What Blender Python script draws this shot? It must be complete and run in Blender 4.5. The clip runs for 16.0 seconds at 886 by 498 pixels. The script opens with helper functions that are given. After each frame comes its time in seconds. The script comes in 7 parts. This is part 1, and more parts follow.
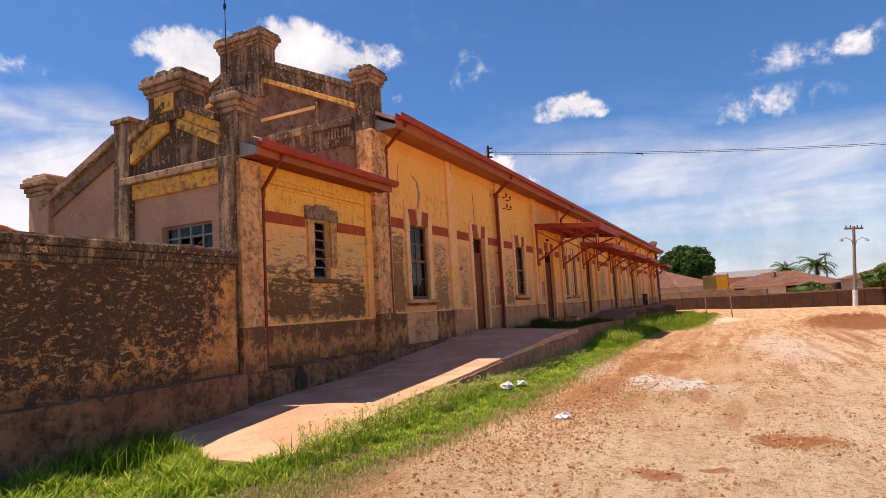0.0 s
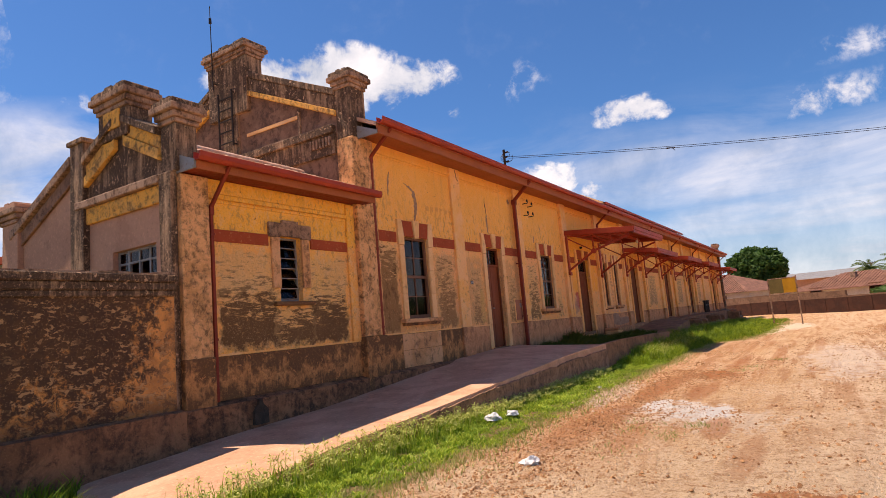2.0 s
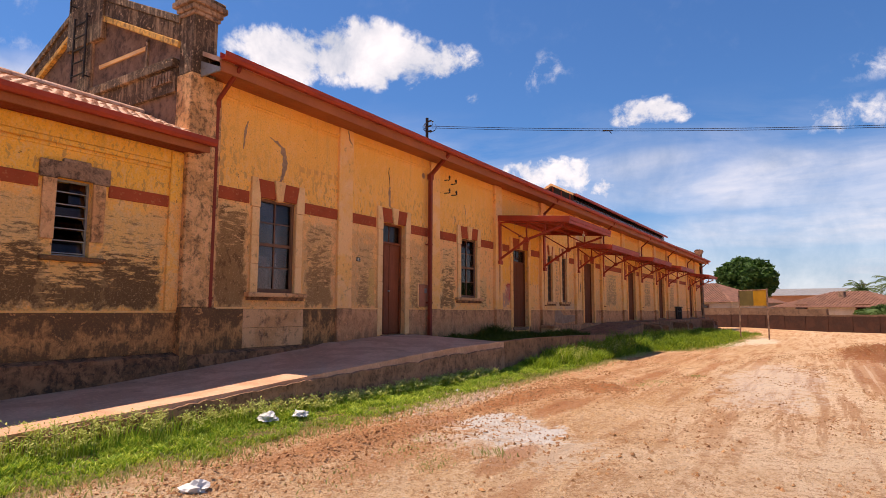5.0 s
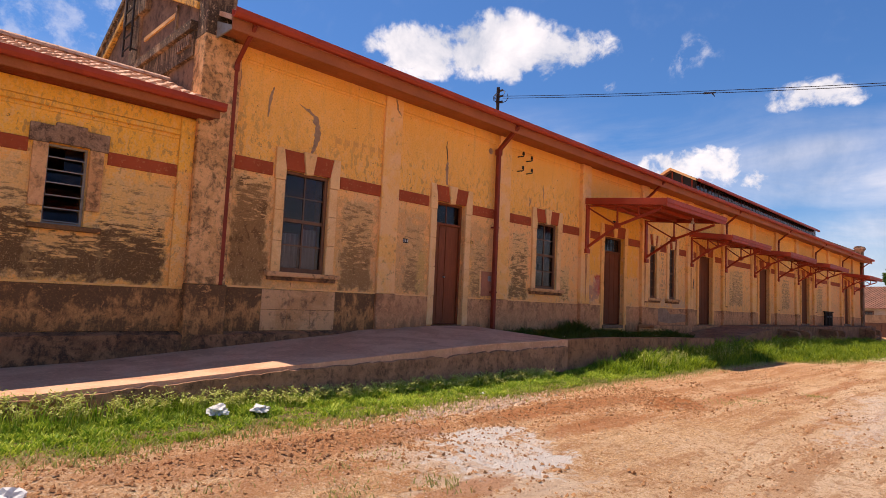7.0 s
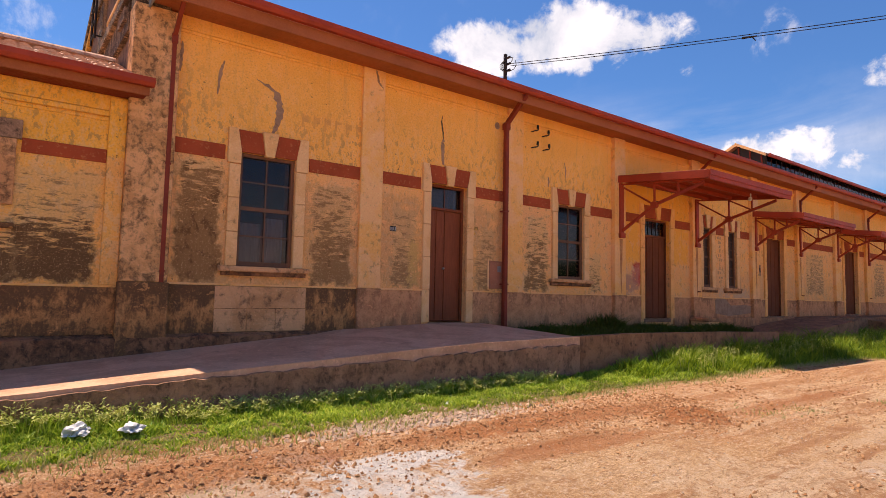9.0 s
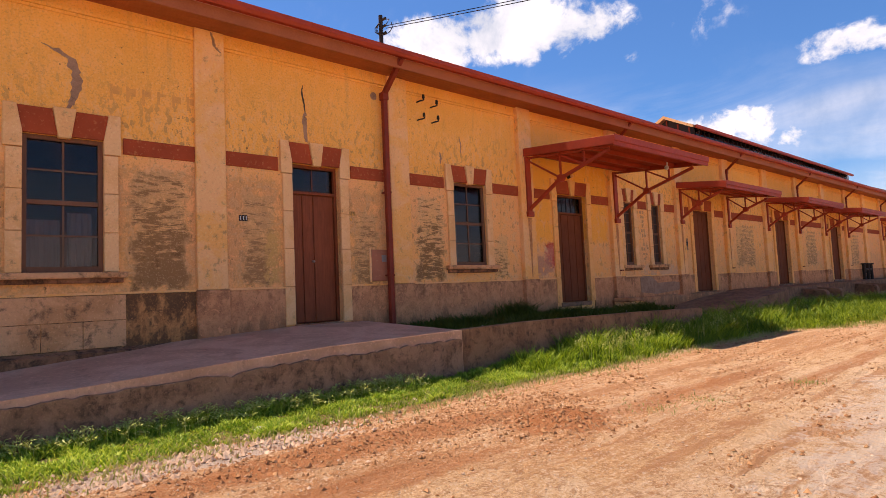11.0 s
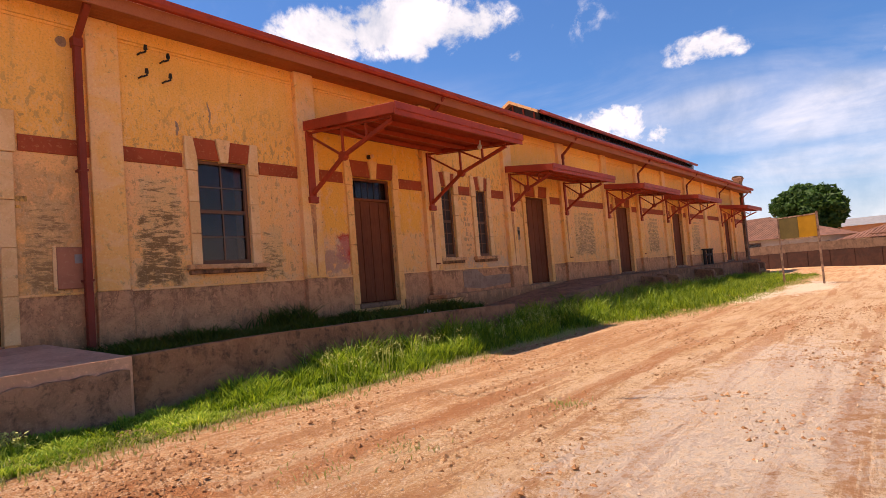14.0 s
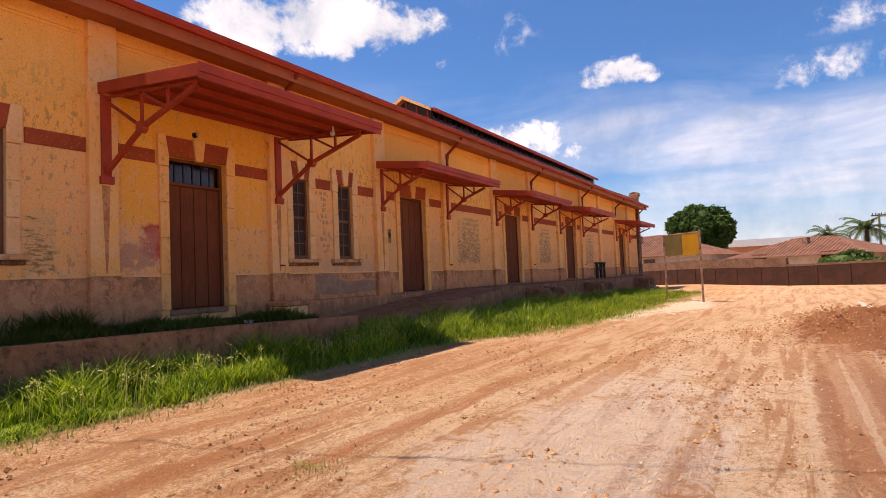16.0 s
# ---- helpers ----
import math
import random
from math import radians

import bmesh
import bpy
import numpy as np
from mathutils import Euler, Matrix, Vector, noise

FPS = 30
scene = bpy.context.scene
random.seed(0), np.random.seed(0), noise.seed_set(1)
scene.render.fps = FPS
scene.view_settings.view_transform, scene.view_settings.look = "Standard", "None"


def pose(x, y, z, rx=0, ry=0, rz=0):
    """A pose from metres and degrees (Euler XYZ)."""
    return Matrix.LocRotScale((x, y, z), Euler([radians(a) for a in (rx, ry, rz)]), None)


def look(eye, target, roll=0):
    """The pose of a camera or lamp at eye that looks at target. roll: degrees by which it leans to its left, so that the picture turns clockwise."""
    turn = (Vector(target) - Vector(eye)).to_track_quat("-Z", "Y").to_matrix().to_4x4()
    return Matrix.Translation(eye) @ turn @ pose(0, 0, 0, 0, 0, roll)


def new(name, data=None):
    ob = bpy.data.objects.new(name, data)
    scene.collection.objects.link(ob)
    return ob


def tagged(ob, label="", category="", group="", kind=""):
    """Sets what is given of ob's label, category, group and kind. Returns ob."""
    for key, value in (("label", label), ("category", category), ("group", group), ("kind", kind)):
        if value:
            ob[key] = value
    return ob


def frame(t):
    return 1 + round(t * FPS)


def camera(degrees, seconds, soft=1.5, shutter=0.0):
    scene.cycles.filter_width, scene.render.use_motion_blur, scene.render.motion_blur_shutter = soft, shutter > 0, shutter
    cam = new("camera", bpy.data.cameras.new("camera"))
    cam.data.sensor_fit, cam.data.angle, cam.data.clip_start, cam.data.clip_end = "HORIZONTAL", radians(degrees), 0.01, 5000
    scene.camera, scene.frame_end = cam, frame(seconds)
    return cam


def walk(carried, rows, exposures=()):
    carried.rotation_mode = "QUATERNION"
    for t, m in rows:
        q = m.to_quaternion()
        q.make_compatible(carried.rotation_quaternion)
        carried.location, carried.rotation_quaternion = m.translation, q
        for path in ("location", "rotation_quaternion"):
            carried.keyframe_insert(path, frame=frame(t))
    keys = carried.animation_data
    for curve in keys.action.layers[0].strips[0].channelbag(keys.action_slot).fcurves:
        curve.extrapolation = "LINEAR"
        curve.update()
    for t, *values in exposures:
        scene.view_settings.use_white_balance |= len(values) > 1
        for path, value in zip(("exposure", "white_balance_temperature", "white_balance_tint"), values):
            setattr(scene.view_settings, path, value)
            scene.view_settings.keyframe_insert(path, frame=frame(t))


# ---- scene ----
cam = camera(73.5, 16.0, 0.7)
METRES, EYE, TILT, LEAN, TURN = 16.484, 1.5, -0.33, 0.0, 26.2
ROWS = [
    (0.0, 0.0, 0.0, 0.0, 0.35, 6.05, 3.27),
    (0.5, 0.0182, 0.0162, 0.0019, 1.75, 6.47, 4.73),
    (1.0, 0.0358, 0.0367, -0.0001, 5.32, 6.62, 5.45),
    (1.5, 0.0564, 0.0561, 0.0022, 6.39, 7.19, 5.49),
    (2.0, 0.0816, 0.0726, 0.0025, 6.61, 7.71, 4.9),
    (2.5, 0.1041, 0.092, -0.0008, 6.55, 7.76, 3.99),
    (3.0, 0.1319, 0.1082, -0.0021, 6.08, 7.35, 3.08),
    (3.5, 0.1591, 0.1273, -0.0019, 5.63, 6.87, 2.47),
    (4.0, 0.185, 0.145, -0.0025, 5.0, 6.66, 1.17),
    (6.5, 0.2904, 0.2728, -0.004, 13.14, 5.22, -2.79),
    (7.0, 0.3084, 0.2985, -0.0049, 18.89, 5.2, -2.68),
    (7.5, 0.3238, 0.3267, -0.0066, 24.87, 4.51, -3.03),
    (8.0, 0.3394, 0.3547, -0.0053, 25.72, 4.43, -3.08),
    (8.5, 0.3538, 0.3847, -0.0044, 25.94, 4.6, -2.73),
    (9.0, 0.362, 0.4137, -0.0062, 26.17, 4.79, -1.33),
    (9.5, 0.3739, 0.4407, -0.0069, 24.96, 4.7, 0.17),
    (12.0, 0.4311, 0.5928, -0.0102, 21.6, 4.02, 3.64),
    (12.5, 0.4467, 0.6201, -0.0095, 21.77, 3.92, 5.71),
    (13.0, 0.4612, 0.6441, -0.0102, 18.79, 3.65, 5.7),
    (13.5, 0.478, 0.6706, -0.0115, 15.82, 3.64, 5.71),
    (14.0, 0.4918, 0.6958, -0.0114, 12.47, 3.24, 4.61),
    (14.5, 0.5059, 0.7206, -0.0108, 7.93, 2.95, 3.45),
    (15.0, 0.5238, 0.7488, -0.0104, 6.37, 2.97, 3.13),
    (15.5, 0.5396, 0.7762, -0.0123, 5.03, 2.87, 2.93),
    (16.0, 0.5572, 0.8032, -0.0122, 4.39, 3.15, 2.36),
]
walk(cam, [(t, pose(0, 0, EYE, TILT, LEAN, TURN) @ pose(METRES * x, METRES * y, METRES * z, 90 + pitch, roll, yaw)) for t, x, y, z, yaw, pitch, roll in ROWS],
     [(0.0, 0.72, 7800, 20), (3.5, 0.73, 7800, 21), (6.5, 0.70, 7700, 21), (9.0, 0.83, 7750, 22), (12.3, 0.96, 7900, 23), (14.5, 0.88, 8000, 24), (16.0, 0.86, 8000, 24)])

# ---- world, sun, exposure ----
SUN_DIR = Vector((-0.386, -0.098, 1.0)).normalized()      # towards the sun
SUN_EL = math.asin(SUN_DIR.z)
SUN_AZ = math.atan2(SUN_DIR.x, SUN_DIR.y)


def make_world():
    w = bpy.data.worlds.new("sky")
    scene.world = w
    w.use_nodes = True
    nt = w.node_tree
    nt.nodes.clear()
    N, L = nt.nodes.new, nt.links.new
    sky = N("ShaderNodeTexSky")
    sky.sky_type = 'NISHITA'
    sky.sun_disc = False
    sky.sun_elevation, sky.sun_rotation = SUN_EL, SUN_AZ
    sky.altitude, sky.air_density, sky.dust_density, sky.ozone_density = 400, 1.15, 0.25, 3.0
    tc = N("ShaderNodeTexCoord")

    def math_node(op, a, b=None, clamp=False):
        m = N("ShaderNodeMath")
        m.operation, m.use_clamp = op, clamp
        for i, v in enumerate((a, b)):
            if v is None:
                continue
            if isinstance(v, (int, float)):
                m.inputs[i].default_value = v
            else:
                L(v, m.inputs[i])
        return m.outputs[0]

    def noise_of(vec, scale, detail, rough, dist=0.0):
        n = N("ShaderNodeTexNoise")
        n.inputs["Scale"].default_value, n.inputs["Detail"].default_value = scale, detail
        n.inputs["Roughness"].default_value, n.inputs["Distortion"].default_value = rough, dist
        L(vec, n.inputs["Vector"])
        return n.outputs["Fac"]

    gen = tc.outputs["Generated"]
    billow = noise_of(gen, 9.0, 9.0, 0.62, 0.25)
    fine = noise_of(gen, 30.0, 6.0, 0.6, 0.3)

    def puff(direction, right_size, up_size, amount=1.0):
        """A heap of cloud round a direction, wider than high."""
        d = Vector(direction).normalized()
        side = d.cross(Vector((0, 0, 1))).normalized()
        up = side.cross(d)
        out = []
        for axis, size in ((side, right_size), (up, up_size)):
            dot = N("ShaderNodeVectorMath")
            dot.operation = 'DOT_PRODUCT'
            L(gen, dot.inputs[0])
            dot.inputs[1].default_value = tuple(axis)
            q = math_node('DIVIDE', dot.outputs["Value"], size)
            q = math_node('SUBTRACT', q, axis.dot(d) / size)
            out.append(math_node('MULTIPLY', q, q))
        r2 = math_node('ADD', out[0], out[1])
        ahead = N("ShaderNodeVectorMath")
        ahead.operation = 'DOT_PRODUCT'
        L(gen, ahead.inputs[0])
        ahead.inputs[1].default_value = tuple(d)
        front = math_node('GREATER_THAN', ahead.outputs["Value"], 0.3)
        f = math_node('SUBTRACT', 1.0, r2)
        f = math_node('MAXIMUM', f, -1.0)
        f = math_node('MULTIPLY', f, front)
        return math_node('MULTIPLY', f, amount)

    total = None
    for d, a, b, k in CLOUDS:
        p = puff(d, a, b, k)
        total = p if total is None else math_node('MAXIMUM', total, p)
    edge = math_node('MULTIPLY', math_node('SUBTRACT', billow, 0.5), 6.0)
    edge2 = math_node('MULTIPLY', math_node('SUBTRACT', fine, 0.5), 4.2)
    body = math_node('ADD', math_node('ADD', total, edge), edge2)
    ramp = N("ShaderNodeMapRange")
    ramp.interpolation_type = 'SMOOTHSTEP'
    ramp.inputs[1].default_value, ramp.inputs[2].default_value = 0.0, 1.35
    L(body, ramp.inputs[0])
    gate = N("ShaderNodeMapRange")
    gate.inputs[1].default_value, gate.inputs[2].default_value = -0.15, 0.3
    L(total, gate.inputs[0])
    heap = math_node('MULTIPLY', ramp.outputs[0], gate.outputs[0])
    # high thin streaks, drawn out along one direction
    mp = N("ShaderNodeMapping")
    mp.inputs["Rotation"].default_value = (0.0, 0.20, 0.35)
    mp.inputs["Scale"].default_value = (1.0, 1.0, 4.0)
    L(gen, mp.inputs["Vector"])
    thin = noise_of(mp.outputs[0], 2.6, 7.0, 0.58, 0.5)
    tr = N("ShaderNodeMapRange")
    tr.inputs[1].default_value, tr.inputs[2].default_value = 0.42, 0.72
    L(thin, tr.inputs[0])
    sep = N("ShaderNodeSeparateXYZ")
    L(gen, sep.inputs[0])
    low = N("ShaderNodeMapRange")
    low.inputs[1].default_value, low.inputs[2].default_value = 0.34, 0.17
    L(sep.outputs["Z"], low.inputs[0])
    streak = math_node('MULTIPLY', tr.outputs[0], low.outputs[0], True)
    streak = math_node('MULTIPLY', streak, 0.80)
    veil = None
    for d, a, b, k in VEILS:
        p = math_node('MULTIPLY', math_node('MAXIMUM', puff(d, a, b, 1.0), 0.0), k)
        veil = p if veil is None else math_node('MAXIMUM', veil, p)
    veil = math_node('MULTIPLY', veil, math_node('ADD', math_node('MULTIPLY', thin, 4.4), -1.30), True)
    cover = math_node('MAXIMUM', heap, math_node('MAXIMUM', math_node('MULTIPLY', veil, 0.85), streak), True)
    haze = N("ShaderNodeMapRange")
    haze.inputs[1].default_value, haze.inputs[2].default_value = 0.17, 0.03
    haze.inputs[4].default_value = 0.72
    L(sep.outputs["Z"], haze.inputs[0])
    cover = math_node('MAXIMUM', cover, haze.outputs[0], True)
    grey = N("ShaderNodeMix")
    grey.data_type = 'RGBA'
    grey.inputs["A"].default_value, grey.inputs["B"].default_value = (4.6, 5.6, 7.2, 1), (8.2, 8.9, 10.0, 1)
    shade = N("ShaderNodeMapRange")
    shade.inputs[1].default_value, shade.inputs[2].default_value = 0.35, 0.62
    L(billow, shade.inputs[0])
    L(shade.outputs[0], grey.inputs["Factor"])
    tint = N("ShaderNodeMix")
    tint.data_type, tint.blend_type = 'RGBA', 'MULTIPLY'
    tint.inputs["Factor"].default_value = 1.0
    tint.inputs["B"].default_value = SKY_TINT
    L(sky.outputs[0], tint.inputs["A"])
    mix = N("ShaderNodeMix")
    mix.data_type = 'RGBA'
    L(cover, mix.inputs["Factor"])
    L(tint.outputs["Result"], mix.inputs["A"])
    L(grey.outputs["Result"], mix.inputs["B"])
    bg = N("ShaderNodeBackground")
    bg.inputs["Strength"].default_value = 0.071
    L(mix.outputs["Result"], bg.inputs["Color"])
    out = N("ShaderNodeOutputWorld")
    L(bg.outputs[0], out.inputs[0])


SKY_TINT = (0.35, 0.76, 1.20, 1)
# direction, half width, half height, weight
CLOUDS = [
    ((-0.675, 0.620, 0.395), 0.110, 0.048, 2.0),
    ((-0.600, 0.690, 0.404), 0.120, 0.060, 2.4),
    ((-0.520, 0.750, 0.396), 0.095, 0.048, 1.8),
    ((-0.215, 0.927, 0.307), 0.066, 0.028, 1.2),
    ((-0.180, 0.934, 0.300), 0.040, 0.016, 0.7),
    ((0.052, 0.962, 0.268), 0.090, 0.024, 0.30),
    ((-0.458, 0.820, 0.345), 0.024, 0.014, 0.9),
    ((-0.368, 0.850, 0.379), 0.042, 0.028, 0.14),
    ((-0.372, 0.902, 0.222), 0.100, 0.034, 0.85),
    ((-0.270, 0.940, 0.200), 0.085, 0.022, 0.5),
    ((0.17, 0.930, 0.322), 0.07, 0.022, 0.35),
    ((0.085, 0.943, 0.325), 0.05, 0.018, 0.2),
    ((-0.83, 0.43, 0.355), 0.045, 0.014, 0.35),
]
# soft veils: direction, half width, half height, weight
VEILS = [((-0.88, 0.45, 0.17), 0.30, 0.20, 1.7), ((0.00, 0.97, 0.19), 0.42, 0.060, 0.75), ((0.05, 0.985, 0.12), 0.5, 0.045, 0.8), ((-0.20, 0.955, 0.225), 0.20, 0.045, 0.5)]
make_world()
sun_data = bpy.data.lights.new("sun", 'SUN')
sun_data.energy, sun_data.angle, sun_data.color = 3.9, radians(0.5), (1.0, 0.95, 0.87)
sun_lamp = new("sun", sun_data)
sun_lamp.matrix_world = look(SUN_DIR * 60, (0, 0, 0))

# ---- materials ----


class Mat:
    """A small builder of node materials in world-size coordinates."""

    def __init__(self, name, rough=0.85, metal=0.0):
        self.m = bpy.data.materials.new(name)
        self.m.use_nodes = True
        self.nt = self.m.node_tree
        self.b = self.nt.nodes["Principled BSDF"]
        self.b.inputs["Roughness"].default_value, self.b.inputs["Metallic"].default_value = rough, metal
        self.b.inputs["Specular IOR Level"].default_value = 0.25
        self.pos = self.n("ShaderNodeNewGeometry").outputs["Position"]

    def n(self, kind):
        return self.nt.nodes.new(kind)

    def put(self, v, socket):
        if isinstance(v, (int, float)):
            socket.default_value = v
        elif isinstance(v, (tuple, list)):
            socket.default_value = (*v, 1) if len(v) == 3 and socket.type == 'RGBA' else v
        else:
            self.nt.links.new(v, socket)

    def scaled(self, s):
        mp = self.n("ShaderNodeMapping")
        mp.inputs["Scale"].default_value = s
        self.put(self.pos, mp.inputs["Vector"])
        return mp.outputs[0]

    def noise(self, scale, detail=4, rough=0.55, dist=0.0, stretch=(1, 1, 1)):
        n = self.n("ShaderNodeTexNoise")
        self.put(self.scaled(stretch), n.inputs["Vector"])
        n.inputs["Scale"].default_value, n.inputs["Detail"].default_value = scale, detail
        n.inputs["Roughness"].default_value, n.inputs["Distortion"].default_value = rough, dist
        return n.outputs["Fac"]

    def cells(self, scale, stretch=(1, 1, 1)):
        n = self.n("ShaderNodeTexVoronoi")
        self.put(self.scaled(stretch), n.inputs["Vector"])
        n.inputs["Scale"].default_value = scale
        return n.outputs["Distance"]

    def rng(self, v, a, b, lo=0.0, hi=1.0):
        r = self.n("ShaderNodeMapRange")
        self.put(v, r.inputs[0])
        for i, q in enumerate((a, b, lo, hi)):
            r.inputs[i + 1].default_value = q
        return r.outputs[0]

    def op(self, kind, a, b=0.0, clamp=True):
        m = self.n("ShaderNodeMath")
        m.operation, m.use_clamp = kind, clamp
        self.put(a, m.inputs[0])
        self.put(b, m.inputs[1])
        return m.outputs[0]

    def axis(self, k):
        s = self.n("ShaderNodeSeparateXYZ")
        self.put(self.pos, s.inputs[0])
        return s.outputs[k]

    def mix(self, f, a, b):
        m = self.n("ShaderNodeMix")
        m.data_type = 'RGBA'
        self.put(f, m.inputs["Factor"])
        self.put(a, m.inputs["A"])
        self.put(b, m.inputs["B"])
        return m.outputs["Result"]

    def random(self):
        return self.n("ShaderNodeObjectInfo").outputs["Random"]

    def done(self, color, height=None, strength=0.4, distance=0.01, rough=None):
        self.put(color, self.b.inputs["Base Color"])
        if height is not None:
            bump = self.n("ShaderNodeBump")
            bump.inputs["Strength"].default_value, bump.inputs["Distance"].default_value = strength, distance
            self.put(height, bump.inputs["Height"])
            self.put(bump.outputs[0], self.b.inputs["Normal"])
        if rough is not None:
            self.put(rough, self.b.inputs["Roughness"])
        return self.m

    def box(self, y0, y1, z0, z1, soft=0.08):
        """1 inside a ragged rectangle of a wall."""
        y, z = self.axis("Y"), self.axis("Z")
        w = self.op('MULTIPLY', self.op('SUBTRACT', self.noise(5.0, 5, 0.65), 0.5, False), 0.55, False)
        y, z = self.op('ADD', y, w, False), self.op('ADD', z, w, False)
        a = self.rng(y, y0 - soft, y0 + soft)
        b = self.rng(y, y1 + soft, y1 - soft)
        c = self.rng(z, z0 - soft, z0 + soft)
        d = self.rng(z, z1 + soft, z1 - soft)
        return self.op('MULTIPLY', self.op('MULTIPLY', a, b), self.op('MULTIPLY', c, d))


def yellow_plaster(name, paint, lower, dirt, z_band, patches, marks=()):
    """Two-tone facade paint: smooth yellow with flakes above the band, chalky peach below it, brushed bare panels."""
    m = Mat(name, 0.9)
    big = m.noise(0.9, 5, 0.62, 0.3)
    mid = m.noise(4.2, 8, 0.70, 0.5)
    smear = m.noise(8.5, 7, 0.66, 0.3, (1, 1.3, 0.75))
    fine = m.noise(34, 5, 0.65)
    z = m.axis("Z")
    up = m.mix(m.rng(big, 0.36, 0.64), paint, tuple(c * f for c, f in zip(paint, (0.93, 0.90, 0.80))))
    up = m.mix(m.op('MULTIPLY', m.rng(mid, 0.50, 0.60), 0.30), up, tuple(min(1, c * f) for c, f in zip(paint, (1.0, 1.10, 1.9))))
    # paint lost in smears over the band, thinning upwards
    reach = m.rng(m.op('ADD', z, m.op('MULTIPLY', m.op('SUBTRACT', big, 0.5, False), 2.4, False), False), z_band + 1.35, z_band + 0.25)
    flake = m.op('MULTIPLY', m.rng(smear, 0.555, 0.57), reach)
    up = m.mix(m.op('MULTIPLY', flake, 0.62), up, (0.44, 0.235, 0.095))
    ghost = m.op('MULTIPLY', m.rng(smear, 0.445, 0.43), reach)
    up = m.mix(m.op('MULTIPLY', ghost, 0.45), up, (0.84, 0.50, 0.24))
    lo = m.mix(m.rng(big, 0.42, 0.64), lower, tuple(c * f for c, f in zip(paint, (0.94, 0.95, 1.3))))
    lo = m.mix(m.op('MULTIPLY', m.rng(mid, 0.53, 0.56), 0.5), lo, (0.80, 0.49, 0.25))
    lo = m.mix(m.op('MULTIPLY', m.rng(smear, 0.585, 0.60), 0.55), lo, (0.42, 0.22, 0.09))
    edge = m.op('ADD', z, m.op('MULTIPLY', m.op('SUBTRACT', fine, 0.5, False), 0.05, False), False)
    col = m.mix(m.rng(edge, z_band - 0.02, z_band + 0.02), lo, up)
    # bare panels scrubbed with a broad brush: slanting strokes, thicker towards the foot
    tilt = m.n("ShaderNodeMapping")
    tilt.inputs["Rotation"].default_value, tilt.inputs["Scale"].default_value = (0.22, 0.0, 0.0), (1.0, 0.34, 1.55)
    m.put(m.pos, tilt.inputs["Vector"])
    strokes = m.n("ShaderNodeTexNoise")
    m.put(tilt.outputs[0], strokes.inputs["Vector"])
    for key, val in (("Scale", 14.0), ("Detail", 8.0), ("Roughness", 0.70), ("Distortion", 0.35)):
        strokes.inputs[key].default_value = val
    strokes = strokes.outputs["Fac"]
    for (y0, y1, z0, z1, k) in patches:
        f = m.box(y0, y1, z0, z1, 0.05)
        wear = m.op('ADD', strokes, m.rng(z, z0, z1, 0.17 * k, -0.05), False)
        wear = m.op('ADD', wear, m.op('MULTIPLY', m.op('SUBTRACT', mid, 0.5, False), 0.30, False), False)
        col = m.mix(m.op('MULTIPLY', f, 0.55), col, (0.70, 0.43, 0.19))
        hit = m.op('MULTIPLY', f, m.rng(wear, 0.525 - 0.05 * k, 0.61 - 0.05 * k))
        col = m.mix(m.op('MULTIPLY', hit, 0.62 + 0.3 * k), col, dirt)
    for (y0, y1, z0, z1, k, tint) in marks:
        f = m.op('MULTIPLY', m.box(y0, y1, z0, z1, 0.05), m.rng(mid, 0.40, 0.48))
        col = m.mix(m.op('MULTIPLY', f, k), col, tint)
    run = m.noise(6.5, 6, 0.66, 0.1, (1, 1, 0.07))
    col = m.mix(m.op('MULTIPLY', m.rng(run, 0.55, 0.68), 0.22), col, (0.45, 0.25, 0.10))
    col = m.mix(m.op('MULTIPLY', m.rng(fine, 0.54, 0.62), 0.30), col, (0.40, 0.22, 0.09))
    col = m.mix(m.op('MULTIPLY', m.rng(fine, 0.44, 0.38), 0.25), col, (1.0, 0.66, 0.34))
    nick = m.op('MULTIPLY', m.rng(m.noise(15, 3, 0.5), 0.725, 0.735), 0.8)
    col = m.mix(nick, col, (0.15, 0.07, 0.035))
    h = m.op('ADD', m.op('MULTIPLY', mid, 0.6, False), m.op('MULTIPLY', fine, 0.35, False), False)
    h = m.op('ADD', h, m.op('MULTIPLY', strokes, 0.6, False), False)
    return m.done(col, h, 0.7, 0.014)


